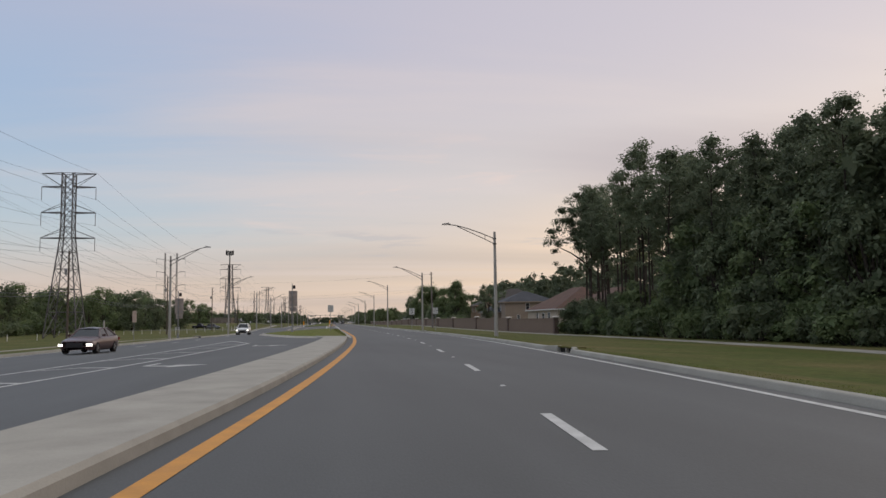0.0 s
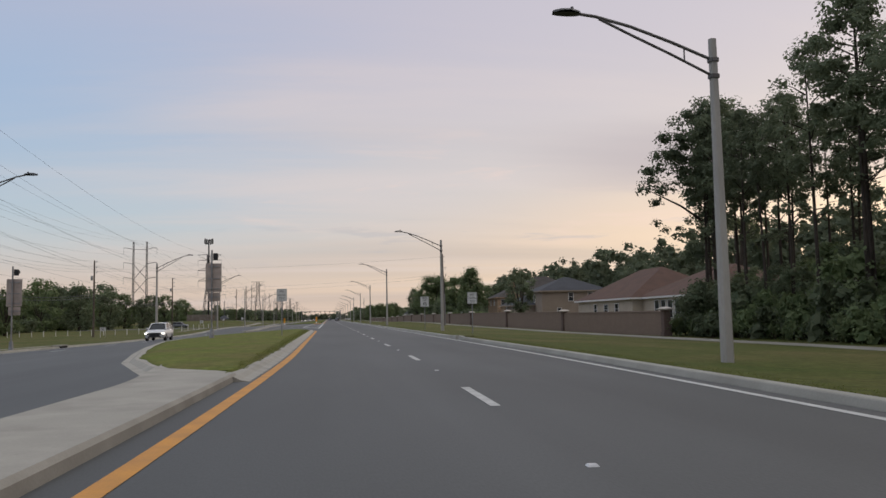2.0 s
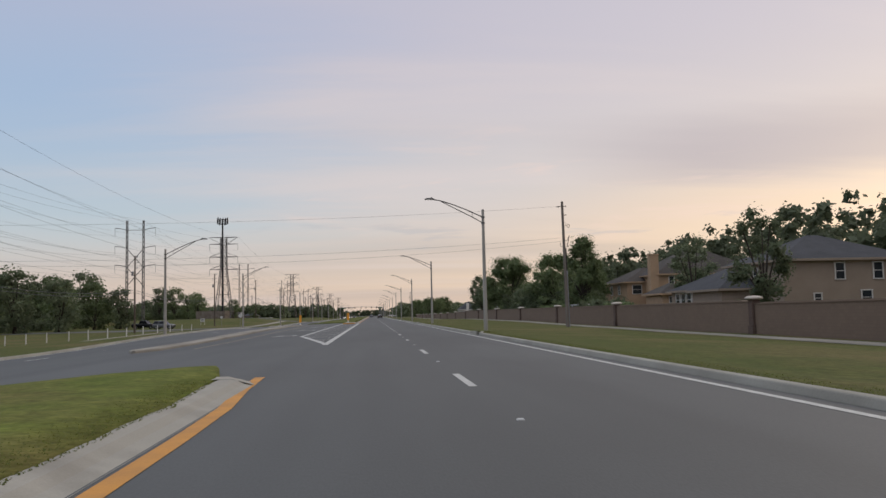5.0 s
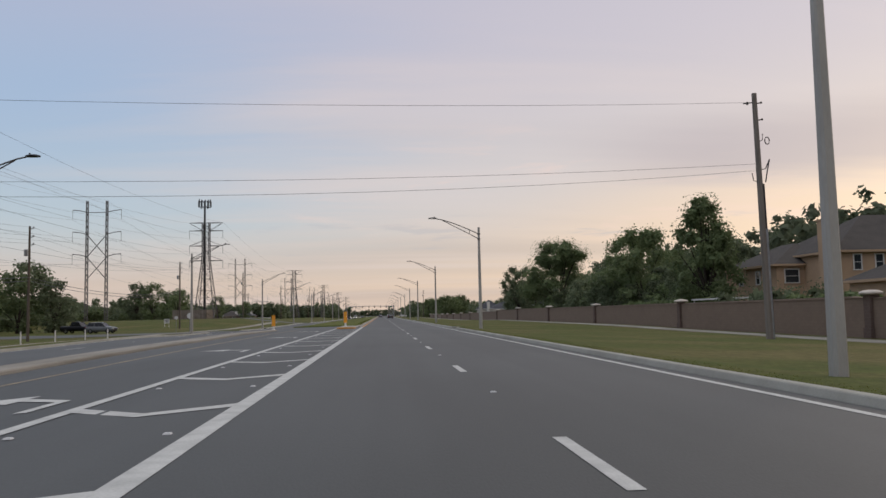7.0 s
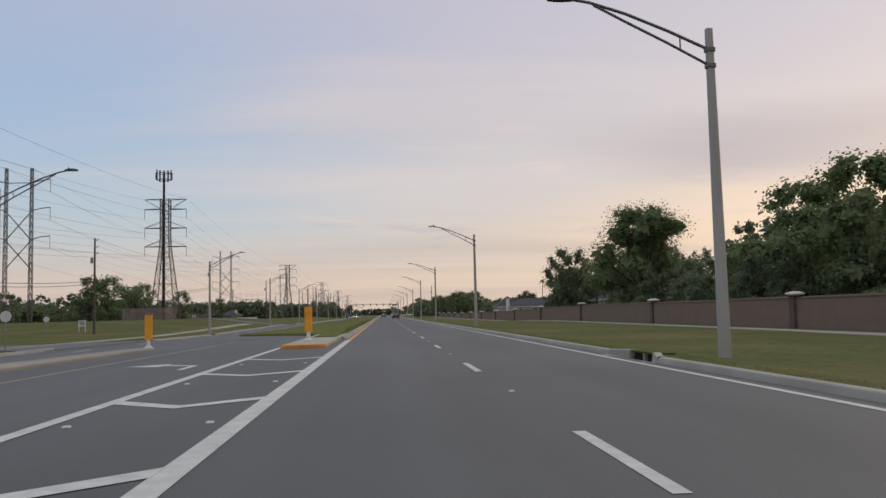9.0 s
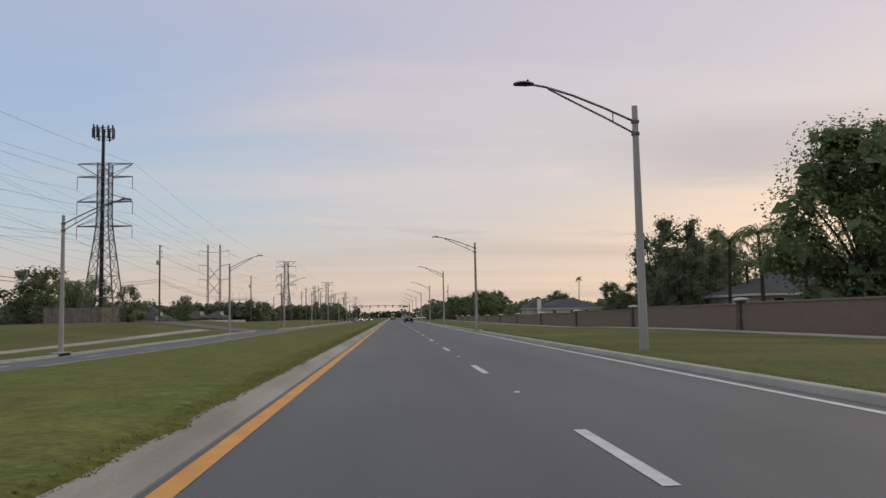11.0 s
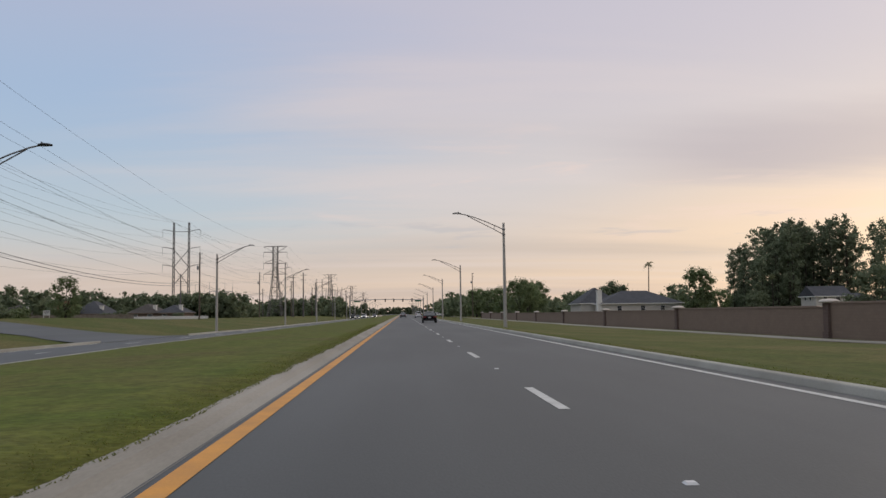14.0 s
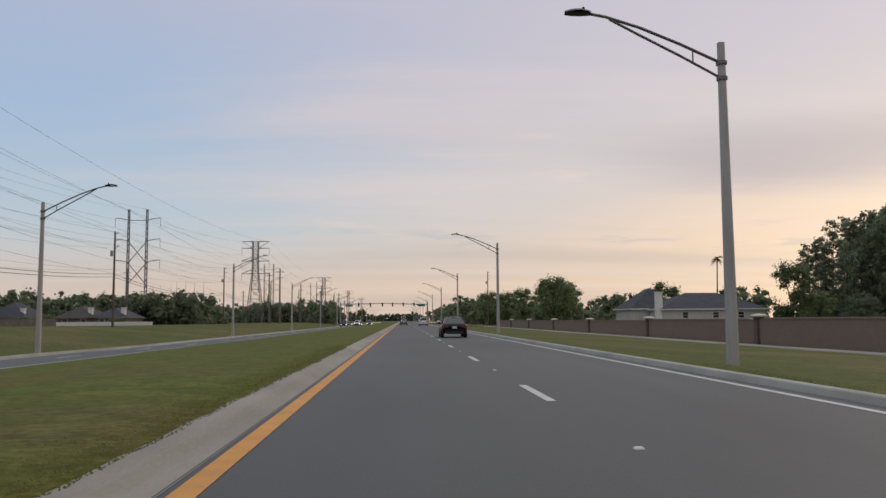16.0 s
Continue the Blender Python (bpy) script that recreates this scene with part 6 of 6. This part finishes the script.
sp += [(x + rng.uniform(-3, 3), 1500 + rng.uniform(0, 60), rng.uniform(7, 11)) for x in np.arange(-44, 40, 3)]
far_woods("woods on the horizon", sp, LEAF2, 104, 1.6)

# ---- houses ----
def hip_roof(x0, x1, y0, y1, z, rise, over=0.5, gable=False):
    """Hip roof over a rectangle, with thickness at the eaves."""
    x0, x1, y0, y1 = x0 - over, x1 + over, y0 - over, y1 + over
    w, l = x1 - x0, y1 - y0
    s = Shape()
    if w <= l:
        i = 0.0 if gable else w / 2
        a, b = ((x0 + x1) / 2, y0 + i, z + rise), ((x0 + x1) / 2, y1 - i, z + rise)
        s.quad((x0, y0, z), (x1, y0, z), a), s.quad((x1, y1, z), (x0, y1, z), b)
        s.quad((x1, y0, z), (x1, y1, z), b, a), s.quad((x0, y1, z), (x0, y0, z), a, b)
    else:
        i = 0.0 if gable else l / 2
        a, b = (x0 + i, (y0 + y1) / 2, z + rise), (x1 - i, (y0 + y1) / 2, z + rise)
        s.quad((x0, y1, z), (x0, y0, z), a), s.quad((x1, y0, z), (x1, y1, z), b)
        s.quad((x0, y0, z), (x1, y0, z), b, a), s.quad((x1, y1, z), (x0, y1, z), a, b)
    return s


def window_part(e, x, y, z, w, h, face, rail=True):
    """A sash window in the wall that faces -x or -y; > frame, pane, sill."""
    rot = 0 if face == "y" else -90
    f = Shape()
    for sx, sz, lx, lz in ((0, h / 2, w + 0.16, 0.09), (0, -h / 2, w + 0.16, 0.09), (w / 2, 0, 0.09, h), (-w / 2, 0, 0.09, h)):
        f.box((sx, -0.03, sz), (lx, 0.10, lz))
    if rail:
        f.box((0, -0.02, 0), (w, 0.06, 0.05))
    fr = part("window", f, TRIM, e, at=pose(x, y, z, 0, 0, rot))
    part("pane", Shape().box((0, 0.0, 0), (w, 0.03, h)), PANE, fr)
    return fr


def house(wording, blocks, wallmat, roofmat, windows=(), chimney=None, chimmat=None, group="houses beyond the wall", base=0.0):
    """Blocks: x0, x1, y0, y1, eave height, roof rise. Windows: x, y, z, w, h, facing."""
    cx, cy = blocks[0][0], blocks[0][2]
    e = empty("house", pose(cx, cy, base))
    for x0, x1, y0, y1, ez, rise, *gab in blocks:
        part("wall", Shape().box(((x0 + x1) / 2 - cx, (y0 + y1) / 2 - cy, ez / 2 - 0.2), (x1 - x0, y1 - y0, ez + 0.4)), wallmat, e)
        part("roof", hip_roof(x0 - cx, x1 - cx, y0 - cy, y1 - cy, ez + 0.02, rise, 0.5, bool(gab)), roofmat, e)
        f = Shape().frame_ring(x0 - 0.52 - cx, x1 + 0.52 - cx, y0 - 0.52 - cy, y1 + 0.52 - cy, ez - 0.17, ez + 0.04, 0.6)
        part("fascia", f, wallmat if wallmat in (STUCCO, STUCCO_TAN, BROWNWALL) else TRIM, e)
    for x, y, z, w, h, face in windows:
        window_part(e, x - cx - (0.02 if face == "x" else 0), y - cy - (0.02 if face == "y" else 0), z, w, h, face)
    if chimney:
        x, y, w, d, top = chimney
        c = Shape().box((x - cx, y - cy, top / 2), (w, d, top), bevel=0.02)
        c.box((x - cx, y - cy, top + 0.08), (w + 0.2, d + 0.2, 0.16))
        part("chimney", c, chimmat or wallmat, e)
    return tagged(e, wording, "house", group)


# brown roofed single-storey house with a glazed porch
win1 = [(42.6, 139.5, 1.8, 1.4, 1.4, "x"), (42.6, 143.6, 1.7, 1.6, 1.4, "x"), (42.6, 148, 1.8, 1.2, 1.4, "x")]
win1 += [(44.0, 118.2 + 1.9 * k, 1.65, 1.35, 2.1, "x") for k in range(7)] + [(44.9 + 1.9 * k, 116.5, 1.65, 1.4, 2.1, "y") for k in range(5)]
house("single-storey house with brown hip roof and glazed porch", [(42.6, 57, 134, 156, 3.1, 4.3), (44.0, 57.5, 116.5, 135, 3.1, 3.5)], STUCCO_WARM, ROOF_BROWN, win1)
win2 = [(47.6, 176, 4.3, 0.9, 1.5, "y"), (51.2, 176, 4.3, 0.9, 1.5, "y"), (45.4, 176, 1.9, 0.7, 0.9, "y"), (50.0, 176, 1.9, 1.0, 1.3, "y"), (42.3, 181, 4.2, 0.9, 1.4, "x")]
house("two-storey beige stucco house with grey hip roof", [(42.3, 54.4, 176, 187, 5.4, 2.6), (38.8, 44.0, 181, 188, 3.0, 1.8)], STUCCO, ROOF_GREY, win2)
win3 = [(51.2, 226, 5.4, 0.8, 1.5, "y"), (53.4, 226, 5.4, 0.8, 1.5, "y"), (57.0, 226, 5.4, 0.9, 1.6, "y"), (47.8, 232, 4.4, 1.5, 1.4, "y"), (46.2, 236, 4.4, 0.9, 1.4, "x"), (46.2, 240, 4.4, 0.9, 1.4, "x"), (56.5, 226, 2.0, 0.9, 1.3, "y")]
house("two-storey tan stucco house with charcoal roof and chimney", [(49.2, 66, 226, 240, 6.5, 4.2), (46.2, 55.2, 232, 244, 5.6, 2.5)], STUCCO_TAN, ROOF_DARK, win3, (48.5, 226.2, 1.3, 1.3, 9.4))
win3b = [(41.6 + 1.5 * k, 188, 2.2, 1.15, 1.5, "y") for k in range(7)] + [(40.6, 190 + 1.6 * k, 2.2, 1.2, 1.5, "x") for k in range(5)]
house("glazed garden room with blue-grey hip roof", [(40.6, 53, 188, 198.5, 3.2, 2.6)], STUCCO, ROOF_GREY, win3b)
house("low garden porch with a dark roof", [(43, 47.5, 208, 214, 3.2, 1.4)], STUCCO_TAN, ROOF_DARK, [(45, 208, 2.0, 2.2, 1.6, "y")])
house("low house with grey hip roof behind palms", [(54, 72, 344, 358, 3.4, 3.4), (50, 56, 348, 356, 3.2, 2.2)], STUCCO, ROOF_GREY, [(56, 344, 2.0, 1.2, 1.3, "y"), (60, 344, 2.0, 1.2, 1.3, "y")])
house("low house with grey roof beyond the oak", [(42, 58, 330, 341, 2.9, 2.4)], STUCCO_PALE, ROOF_GREY, [(45, 330, 1.9, 1.2, 1.2, "y")])
house("low house with slate grey roof and white chimney", [(55.5, 76, 519, 533, 3.0, 3.3), (52, 62, 527, 540, 3.2, 4.2)], STUCCO_PALE, ROOF_GREY, [(60, 519, 1.8, 1.2, 1.2, "y"), (66, 519, 1.8, 1.2, 1.2, "y"), (71, 519, 1.8, 1.2, 1.2, "y")], (55.0, 519.6, 1.2, 1.2, 6.2), TRIM)
house("pale two-storey gabled house among trees", [(100.8, 109, 500, 507, 3.9, 2.4, 1), (109.1, 117, 502, 508.5, 2.6, 2.0)], STUCCO_PALE, ROOF_GREY, [(100.8, 502.5, 3.6, 0.9, 1.3, "x"), (100.8, 504.8, 3.6, 0.9, 1.3, "x"), (103, 500, 3.4, 1.0, 1.2, "y"), (106, 500, 3.4, 1.0, 1.2, "y")])
# houses across the field
for x, w, roof, lab, top in ((-108, 11, ROOF_DARK, "low house with a brown roof", 2.8), (-93, 8, ROOF_RED, "low house with a red shingle roof", 3.7), (-86, 9, ROOF_GREY, "low house with a slate grey roof", 3.6), (-70.5, 8, ROOF_DARK, "low house with a dark roof", 2.6), (-62.5, 7, ROOF_GREY, "small house with a grey-brown roof", 2.2)):
    house(lab, [(x, x + w, 546, 558, 1.7, top)], BROWNWALL, roof, [(x + 2, 546, 1.0, 1.2, 0.8, "y"), (x + w - 2, 546, 1.0, 1.2, 0.8, "y")], (x + w * 0.85, 548, 0.9, 0.9, 3.8), TRIM, "houses across the field", field(545))


# ---- fences on the left ----
def board_fence(label, x0, y0, x1, y1, h, mat, board=0.3, gap=0.02, z=None):
    """Upright boards side by side on two rails, each board a piece of its own."""
    e = empty("fence", pose(x0, y0, ground_z(x0, y0) if z is None else z))
    d = Vector((x1 - x0, y1 - y0, 0))
    n, l = int(d.length / (board + gap)), d.length
    me = Shape().box((0, 0, h / 2), (board, 0.03, h), bevel=0.004).mesh("board", mat)
    a = math.degrees(math.atan2(d.y, d.x))
    for i in range(n):
        p = d * ((i + 0.5) / n)
        part("board", me, mat, e, at=pose(p.x, p.y, 0.03 * math.sin(i * 3.7), 0, 0, a))
    for zz in (0.3 * h, 0.8 * h):
        part("rail", Shape().tube((0, 0, zz), (d.x, d.y, zz), 0.04, n=4), mat, e)
    return tagged(e, label, "fence")


zt = field(395) + 0.0
board_fence("weathered wooden enclosure at the tower's foot", -55, 394, -45.2, 394, 2.7, FENCEWOOD, 0.3, 0.01, zt)
board_fence("weathered wooden enclosure side", -45.2, 394, -44.0, 409, 2.7, FENCEWOOD, 0.3, 0.01, zt)
board_fence("brown wooden garden fence across the field", -96, 531, -64, 531, 1.4, FENCEWOOD, 0.5, 0.02, field(530))
board_fence("low white garden fence across the field", -64, 531, -45, 531, 0.75, TRIM, 0.5, 0.02, field(530))
stake_mesh = Shape().box((0, 0, 0.5), (0.10, 0.10, 1.1), taper=0.9, bevel=0.02).mesh("stake", TRIM)
for i in range(26):
    t = i / 25
    x = -62 + 39 * min(1, t * 1.35) if t < 0.74 else -23.2
    y = 196 if t < 0.74 else 196 + 45 * (t - 0.74) / 0.26
    if i % 7 == 3:
        y += 0.4
    e = new("marker_post", stake_mesh)
    e.matrix_basis = pose(x, y, ground_z(x, y))
    tagged(e, "short white wooden marker post in the grass", "post", "marker posts in the field")
for x in np.arange(-64, -36, 4.0):
    e = new("marker_post", stake_mesh)
    e.matrix_basis = pose(x, 122 + 0.3 * (x + 64), ground_z(x, 122))
    tagged(e, "short white wooden marker post in the grass", "post", "marker posts in the field")

# substation gantry far off
g = empty("substation_gantry", pose(-70.5, 640, field(640)))
for x in (0, 3, 6, 9):
    part("leg", Shape().tube((x - 0.6, 0, 0), (x, 0, 10.5), 0.16, 0.11, 6).tube((x + 0.6, 0, 0), (x, 0, 10.5), 0.16, 0.11, 6), GALV, g)
    part("spike", Shape().tube((x, 0, 10.5), (x, 0, 14.2), 0.08, 0.03, 5), GALV, g)
for z in (8.0, 10.2):
    part("beam", Shape().tube((0, 0, z), (9, 0, z), 0.14, n=6), GALV, g)
for x in (-9, -6.5, -3):
    part("spike", Shape().tube((x, 4, 0), (x, 4, 13.2), 0.13, 0.04, 5), GALV, g)
tagged(g, "grey steel substation gantry beyond the field", "gantry")

# ---- vehicles ----
WHEEL = {}


def wheel_meshes(r):
    if r not in WHEEL:
        t = Shape()
        prof = [(r * 0.62, -0.10), (r * 0.93, -0.11), (r, -0.07), (r, 0.07), (r * 0.93, 0.11), (r * 0.62, 0.10)]
        n = 18
        k = len(t.v)
        for rad, x in prof:
            for i in range(n):
                a = 2 * math.pi * i / n
                t.v.append((x, rad * math.cos(a), rad * math.sin(a)))
        for j in range(len(prof) - 1):
            for i in range(n):
                a, b = k + j * n + i, k + j * n + (i + 1) % n
                t.f.append((a, b, b + n, a + n))
        t.smooth = True
        m = Shape()
        for i in range(5):
            a = 2 * math.pi * i / 5
            m.box((0, r * 0.32 * math.cos(a), r * 0.32 * math.sin(a)), (0.16, 0.09, r * 0.66), Matrix.Rotation(a - math.pi / 2, 3, "X"))
        m.tube((-0.085, 0, 0), (0.085, 0, 0), r * 0.2, n=10)
        WHEEL[r] = t.mesh("tyre", TYRE), m.mesh("rim", RIM)
    return WHEEL[r]


def vehicle(name, label, m, mat, stations, cabin, r=0.33, axles=(1.42, -1.38), lit=False, bed=None, group="cars on the road"):
    """A car facing -y in its own space. Stations: y, underside, belt height, half width.
    Cabin: y at the foot of the windscreen, at the roof's front, at its back, at the foot of the rear window; roof height; half widths."""
    e = empty(name, m)
    rows = []
    for y, zb, zt, hw in stations:
        prof = [(0.80, zb), (0.97, zb + 0.10), (1.0, zb + 0.30), (1.0, zb + 0.55 * (zt - zb)), (0.965, zt - 0.10), (0.90, zt - 0.03), (0.70, zt + 0.005), (0.0, zt + 0.03)]
        half = [(hw * a, y, z) for a, z in prof]
        rows.append(half + [(-x, yy, z) for x, yy, z in reversed(half[:-1])])
    b = Shape().grid(rows)
    for row in (rows[0], rows[-1]):
        n = len(b.v)
        b.v += row
        b.f.append(tuple(range(n, n + len(row))))
    b.smooth = True
    body = part("body", b, mat, e)
    ya, yb, yc, yd, zr, hb, ht = cabin
    zbelt = [s[2] for s in stations if s[0] <= ya][-1] + 0.0
    zb2 = [s[2] for s in stations if s[0] <= yd][-1]
    low = [(-hb, ya, zbelt), (hb, ya, zbelt), (hb, yd, zb2), (-hb, yd, zb2)]
    top = [(-ht, yb, zr - 0.03), (ht, yb, zr - 0.03), (ht, yc, zr), (-ht, yc, zr)]
    g = Shape()
    g.quad(low[0], low[1], top[1], top[0])
    part("windscreen", g, CARGLASS, e)
    part("rear_window", Shape().quad(low[2], low[3], top[3], top[2]), CARGLASS, e)
    for s, (i, j) in ((1, (1, 2)), (-1, (3, 0))):
        part("side_window", Shape().quad(low[i], low[j], top[j], top[i]), CARGLASS, e)
    roof = Shape().grid([[(x * ht * 1.02, y, zr + dz - 0.06 * x * x) for x in (-1, -0.6, 0, 0.6, 1)] for y, dz in ((yb - 0.05, 0.0), (yb + 0.25, 0.05), ((yb + yc) / 2, 0.07), (yc - 0.2, 0.05), (yc + 0.05, 0.01))])
    roof.smooth = True
    part("roof", roof, mat, e)
    pil = Shape()
    for a, c in zip(low, top):
        pil.tube(a, c, 0.045, 0.04, 6)
    ym = (yb + yc) / 2 + 0.1
    for s in (-1, 1):
        pil.tube((s * hb, ym + 0.05, (zbelt + zb2) / 2), (s * ht, ym, zr), 0.04, n=5)
        pil.tube((s * ht, yb, zr - 0.02), (s * ht, yc, zr), 0.035, n=5)
    part("cabin_frame", pil, mat, e)
    y0, y1 = stations[0][0], stations[-1][0]
    zt0, zt1 = stations[1][2], stations[-2][2]
    hw = max(s[3] for s in stations)
    for s in (-1, 1):
        part("headlight", Shape().box((s * hw * 0.74, y0 + 0.13, zt0 - 0.16), (0.40, 0.25, 0.13), bevel=0.05), HEADLIGHT if lit else PLATE, e)
        part("tail_lamp", Shape().box((s * hw * 0.72, y1 - 0.08, zt1 - 0.14), (0.44, 0.18, 0.14), bevel=0.04), TAIL, e)
        part("mirror", Shape().box((s * (hb + 0.16), ya + 0.35, zbelt + 0.12), (0.20, 0.10, 0.13), bevel=0.03), mat, e)
        for ax in axles:
            w = part("wheel", wheel_meshes(r)[0], TYRE, e, at=pose(s * (hw - 0.10), -ax, r))
            part("rim", wheel_meshes(r)[1], RIM, w, at=pose(s * 0.03, 0, 0))
    part("grille", Shape().box((0, y0 + 0.02, 0.52), (0.95, 0.10, 0.26), bevel=0.04), BLACK, e)
    part("lower_bumper", Shape().box((0, y1 - 0.02, 0.36), (1.2, 0.14, 0.18), bevel=0.05), BLACK, e)
    part("number_plate", Shape().box((0, y1 + 0.035, 0.72), (0.31, 0.02, 0.16)), PLATE, e)
    if bed:
        part("bed_floor", Shape().box((0, bed, 0.82), (1.5, 1.6, 0.02)), BLACK, e)
    return tagged(e, label, "car", group)


SEDAN = [(-2.40, 0.42, 0.55, 0.62), (-2.30, 0.26, 0.68, 0.80), (-1.95, 0.20, 0.78, 0.90), (-1.2, 0.19, 0.90, 0.92), (-0.85, 0.19, 0.95, 0.92), (0.6, 0.19, 0.97, 0.92), (1.45, 0.20, 1.00, 0.91), (2.1, 0.24, 1.00, 0.88), (2.36, 0.34, 0.92, 0.80), (2.42, 0.45, 0.80, 0.70)]
SED_CAB = (-0.95, -0.20, 1.0, 1.85, 1.42, 0.80, 0.58)
SUV = [(-2.30, 0.48, 0.70, 0.66), (-2.22, 0.32, 0.88, 0.82), (-1.9, 0.26, 0.98, 0.91), (-1.1, 0.25, 1.06, 0.93), (-0.9, 0.25, 1.08, 0.93), (0.8, 0.25, 1.10, 0.93), (1.6, 0.26, 1.12, 0.92), (2.15, 0.30, 1.10, 0.89), (2.28, 0.40, 1.0, 0.84)]
SUV_CAB = (-1.05, -0.35, 1.75, 2.12, 1.68, 0.82, 0.64)
TRUCK = [(-2.75, 0.55, 0.80, 0.78), (-2.68, 0.40, 1.02, 0.92), (-2.3, 0.36, 1.10, 0.98), (-1.2, 0.35, 1.14, 0.99), (-0.9, 0.35, 1.16, 0.99), (0.9, 0.35, 1.16, 0.99), (1.0, 0.35, 1.20, 0.99), (2.6, 0.38, 1.20, 0.98), (2.75, 0.48, 1.12, 0.95)]
TRUCK_CAB = (-0.95, -0.35, 0.85, 1.02, 1.85, 0.86, 0.72)

vehicle("sedan_car", "black sedan driving away in the outer lane", pose(8.95, 424.0, 0, 0, 0, 180), BLACKCAR, SEDAN, SED_CAB)
vehicle("sedan_car", "dark maroon sedan coming the other way with lights on", pose(-11.9, 41.2, ground_z(-11.9, 41.2), 0, 0, -4), MAROON, SEDAN, SED_CAB, lit=True)
vehicle("suv_car", "white sport utility car coming the other way", pose(-11.2, 118.6, ground_z(-11.2, 118.6), 0, 0, 0), WHITECAR, SUV, SUV_CAB, 0.36, lit=True)
vehicle("pickup_truck", "black pickup truck parked on the grass", pose(-43.5, 289.0, ground_z(-43.5, 289.0), 0, 0, 78), BLACKCAR, TRUCK, TRUCK_CAB, 0.40, (1.7, -1.75), bed=1.85, group="vehicles parked on the grass")
vehicle("suv_car", "dark grey sport utility car parked on the grass", pose(-38.4, 284.5, ground_z(-38.4, 284.5), 0, 0, 82), GREYCAR, SUV, SUV_CAB, 0.36, group="vehicles parked on the grass")
for x, y, p, st, cab, lit, turn, lab in ((-5.2, 626, GREYCAR, SEDAN, SED_CAB, True, 0, "grey sedan waiting at the far crossing with lights on"), (-8.8, 618, WHITECAR, SUV, SUV_CAB, True, 0, "white sport utility car near the far crossing with lights on"),
                                  (-12.4, 612, BLACKCAR, SUV, SUV_CAB, True, 0, "dark sport utility car near the far crossing with lights on"), (-9.0, 634, MAROON, SEDAN, SED_CAB, True, 0, "dark red sedan at the far crossing with lights on"), (-12.5, 640, GREYCAR, SEDAN, SED_CAB, True, 0, "grey sedan behind the crossing with lights on"),
                                  (5.6, 560, GREYCAR, SEDAN, SED_CAB, False, 180, "grey sedan far ahead in the inner lane"), (5.6, 610, BLACKCAR, SUV, SUV_CAB, False, 180, "dark car far ahead in the inner lane"), (9.8, 540, WHITECAR, SUV, SUV_CAB, False, 180, "white sport utility car far ahead in the outer lane"),
                                  (19, 632, WHITECAR, SEDAN, SED_CAB, False, 90, "pale car crossing far ahead")):
    r = 0.36 if st is SUV else 0.33
    vehicle("suv_car" if st is SUV else "sedan_car", lab, pose(x, y, ground_z(x, y) if x < 10 else 0, 0, 0, turn), p, st, cab, r, lit=lit, group="cars at the far crossing")
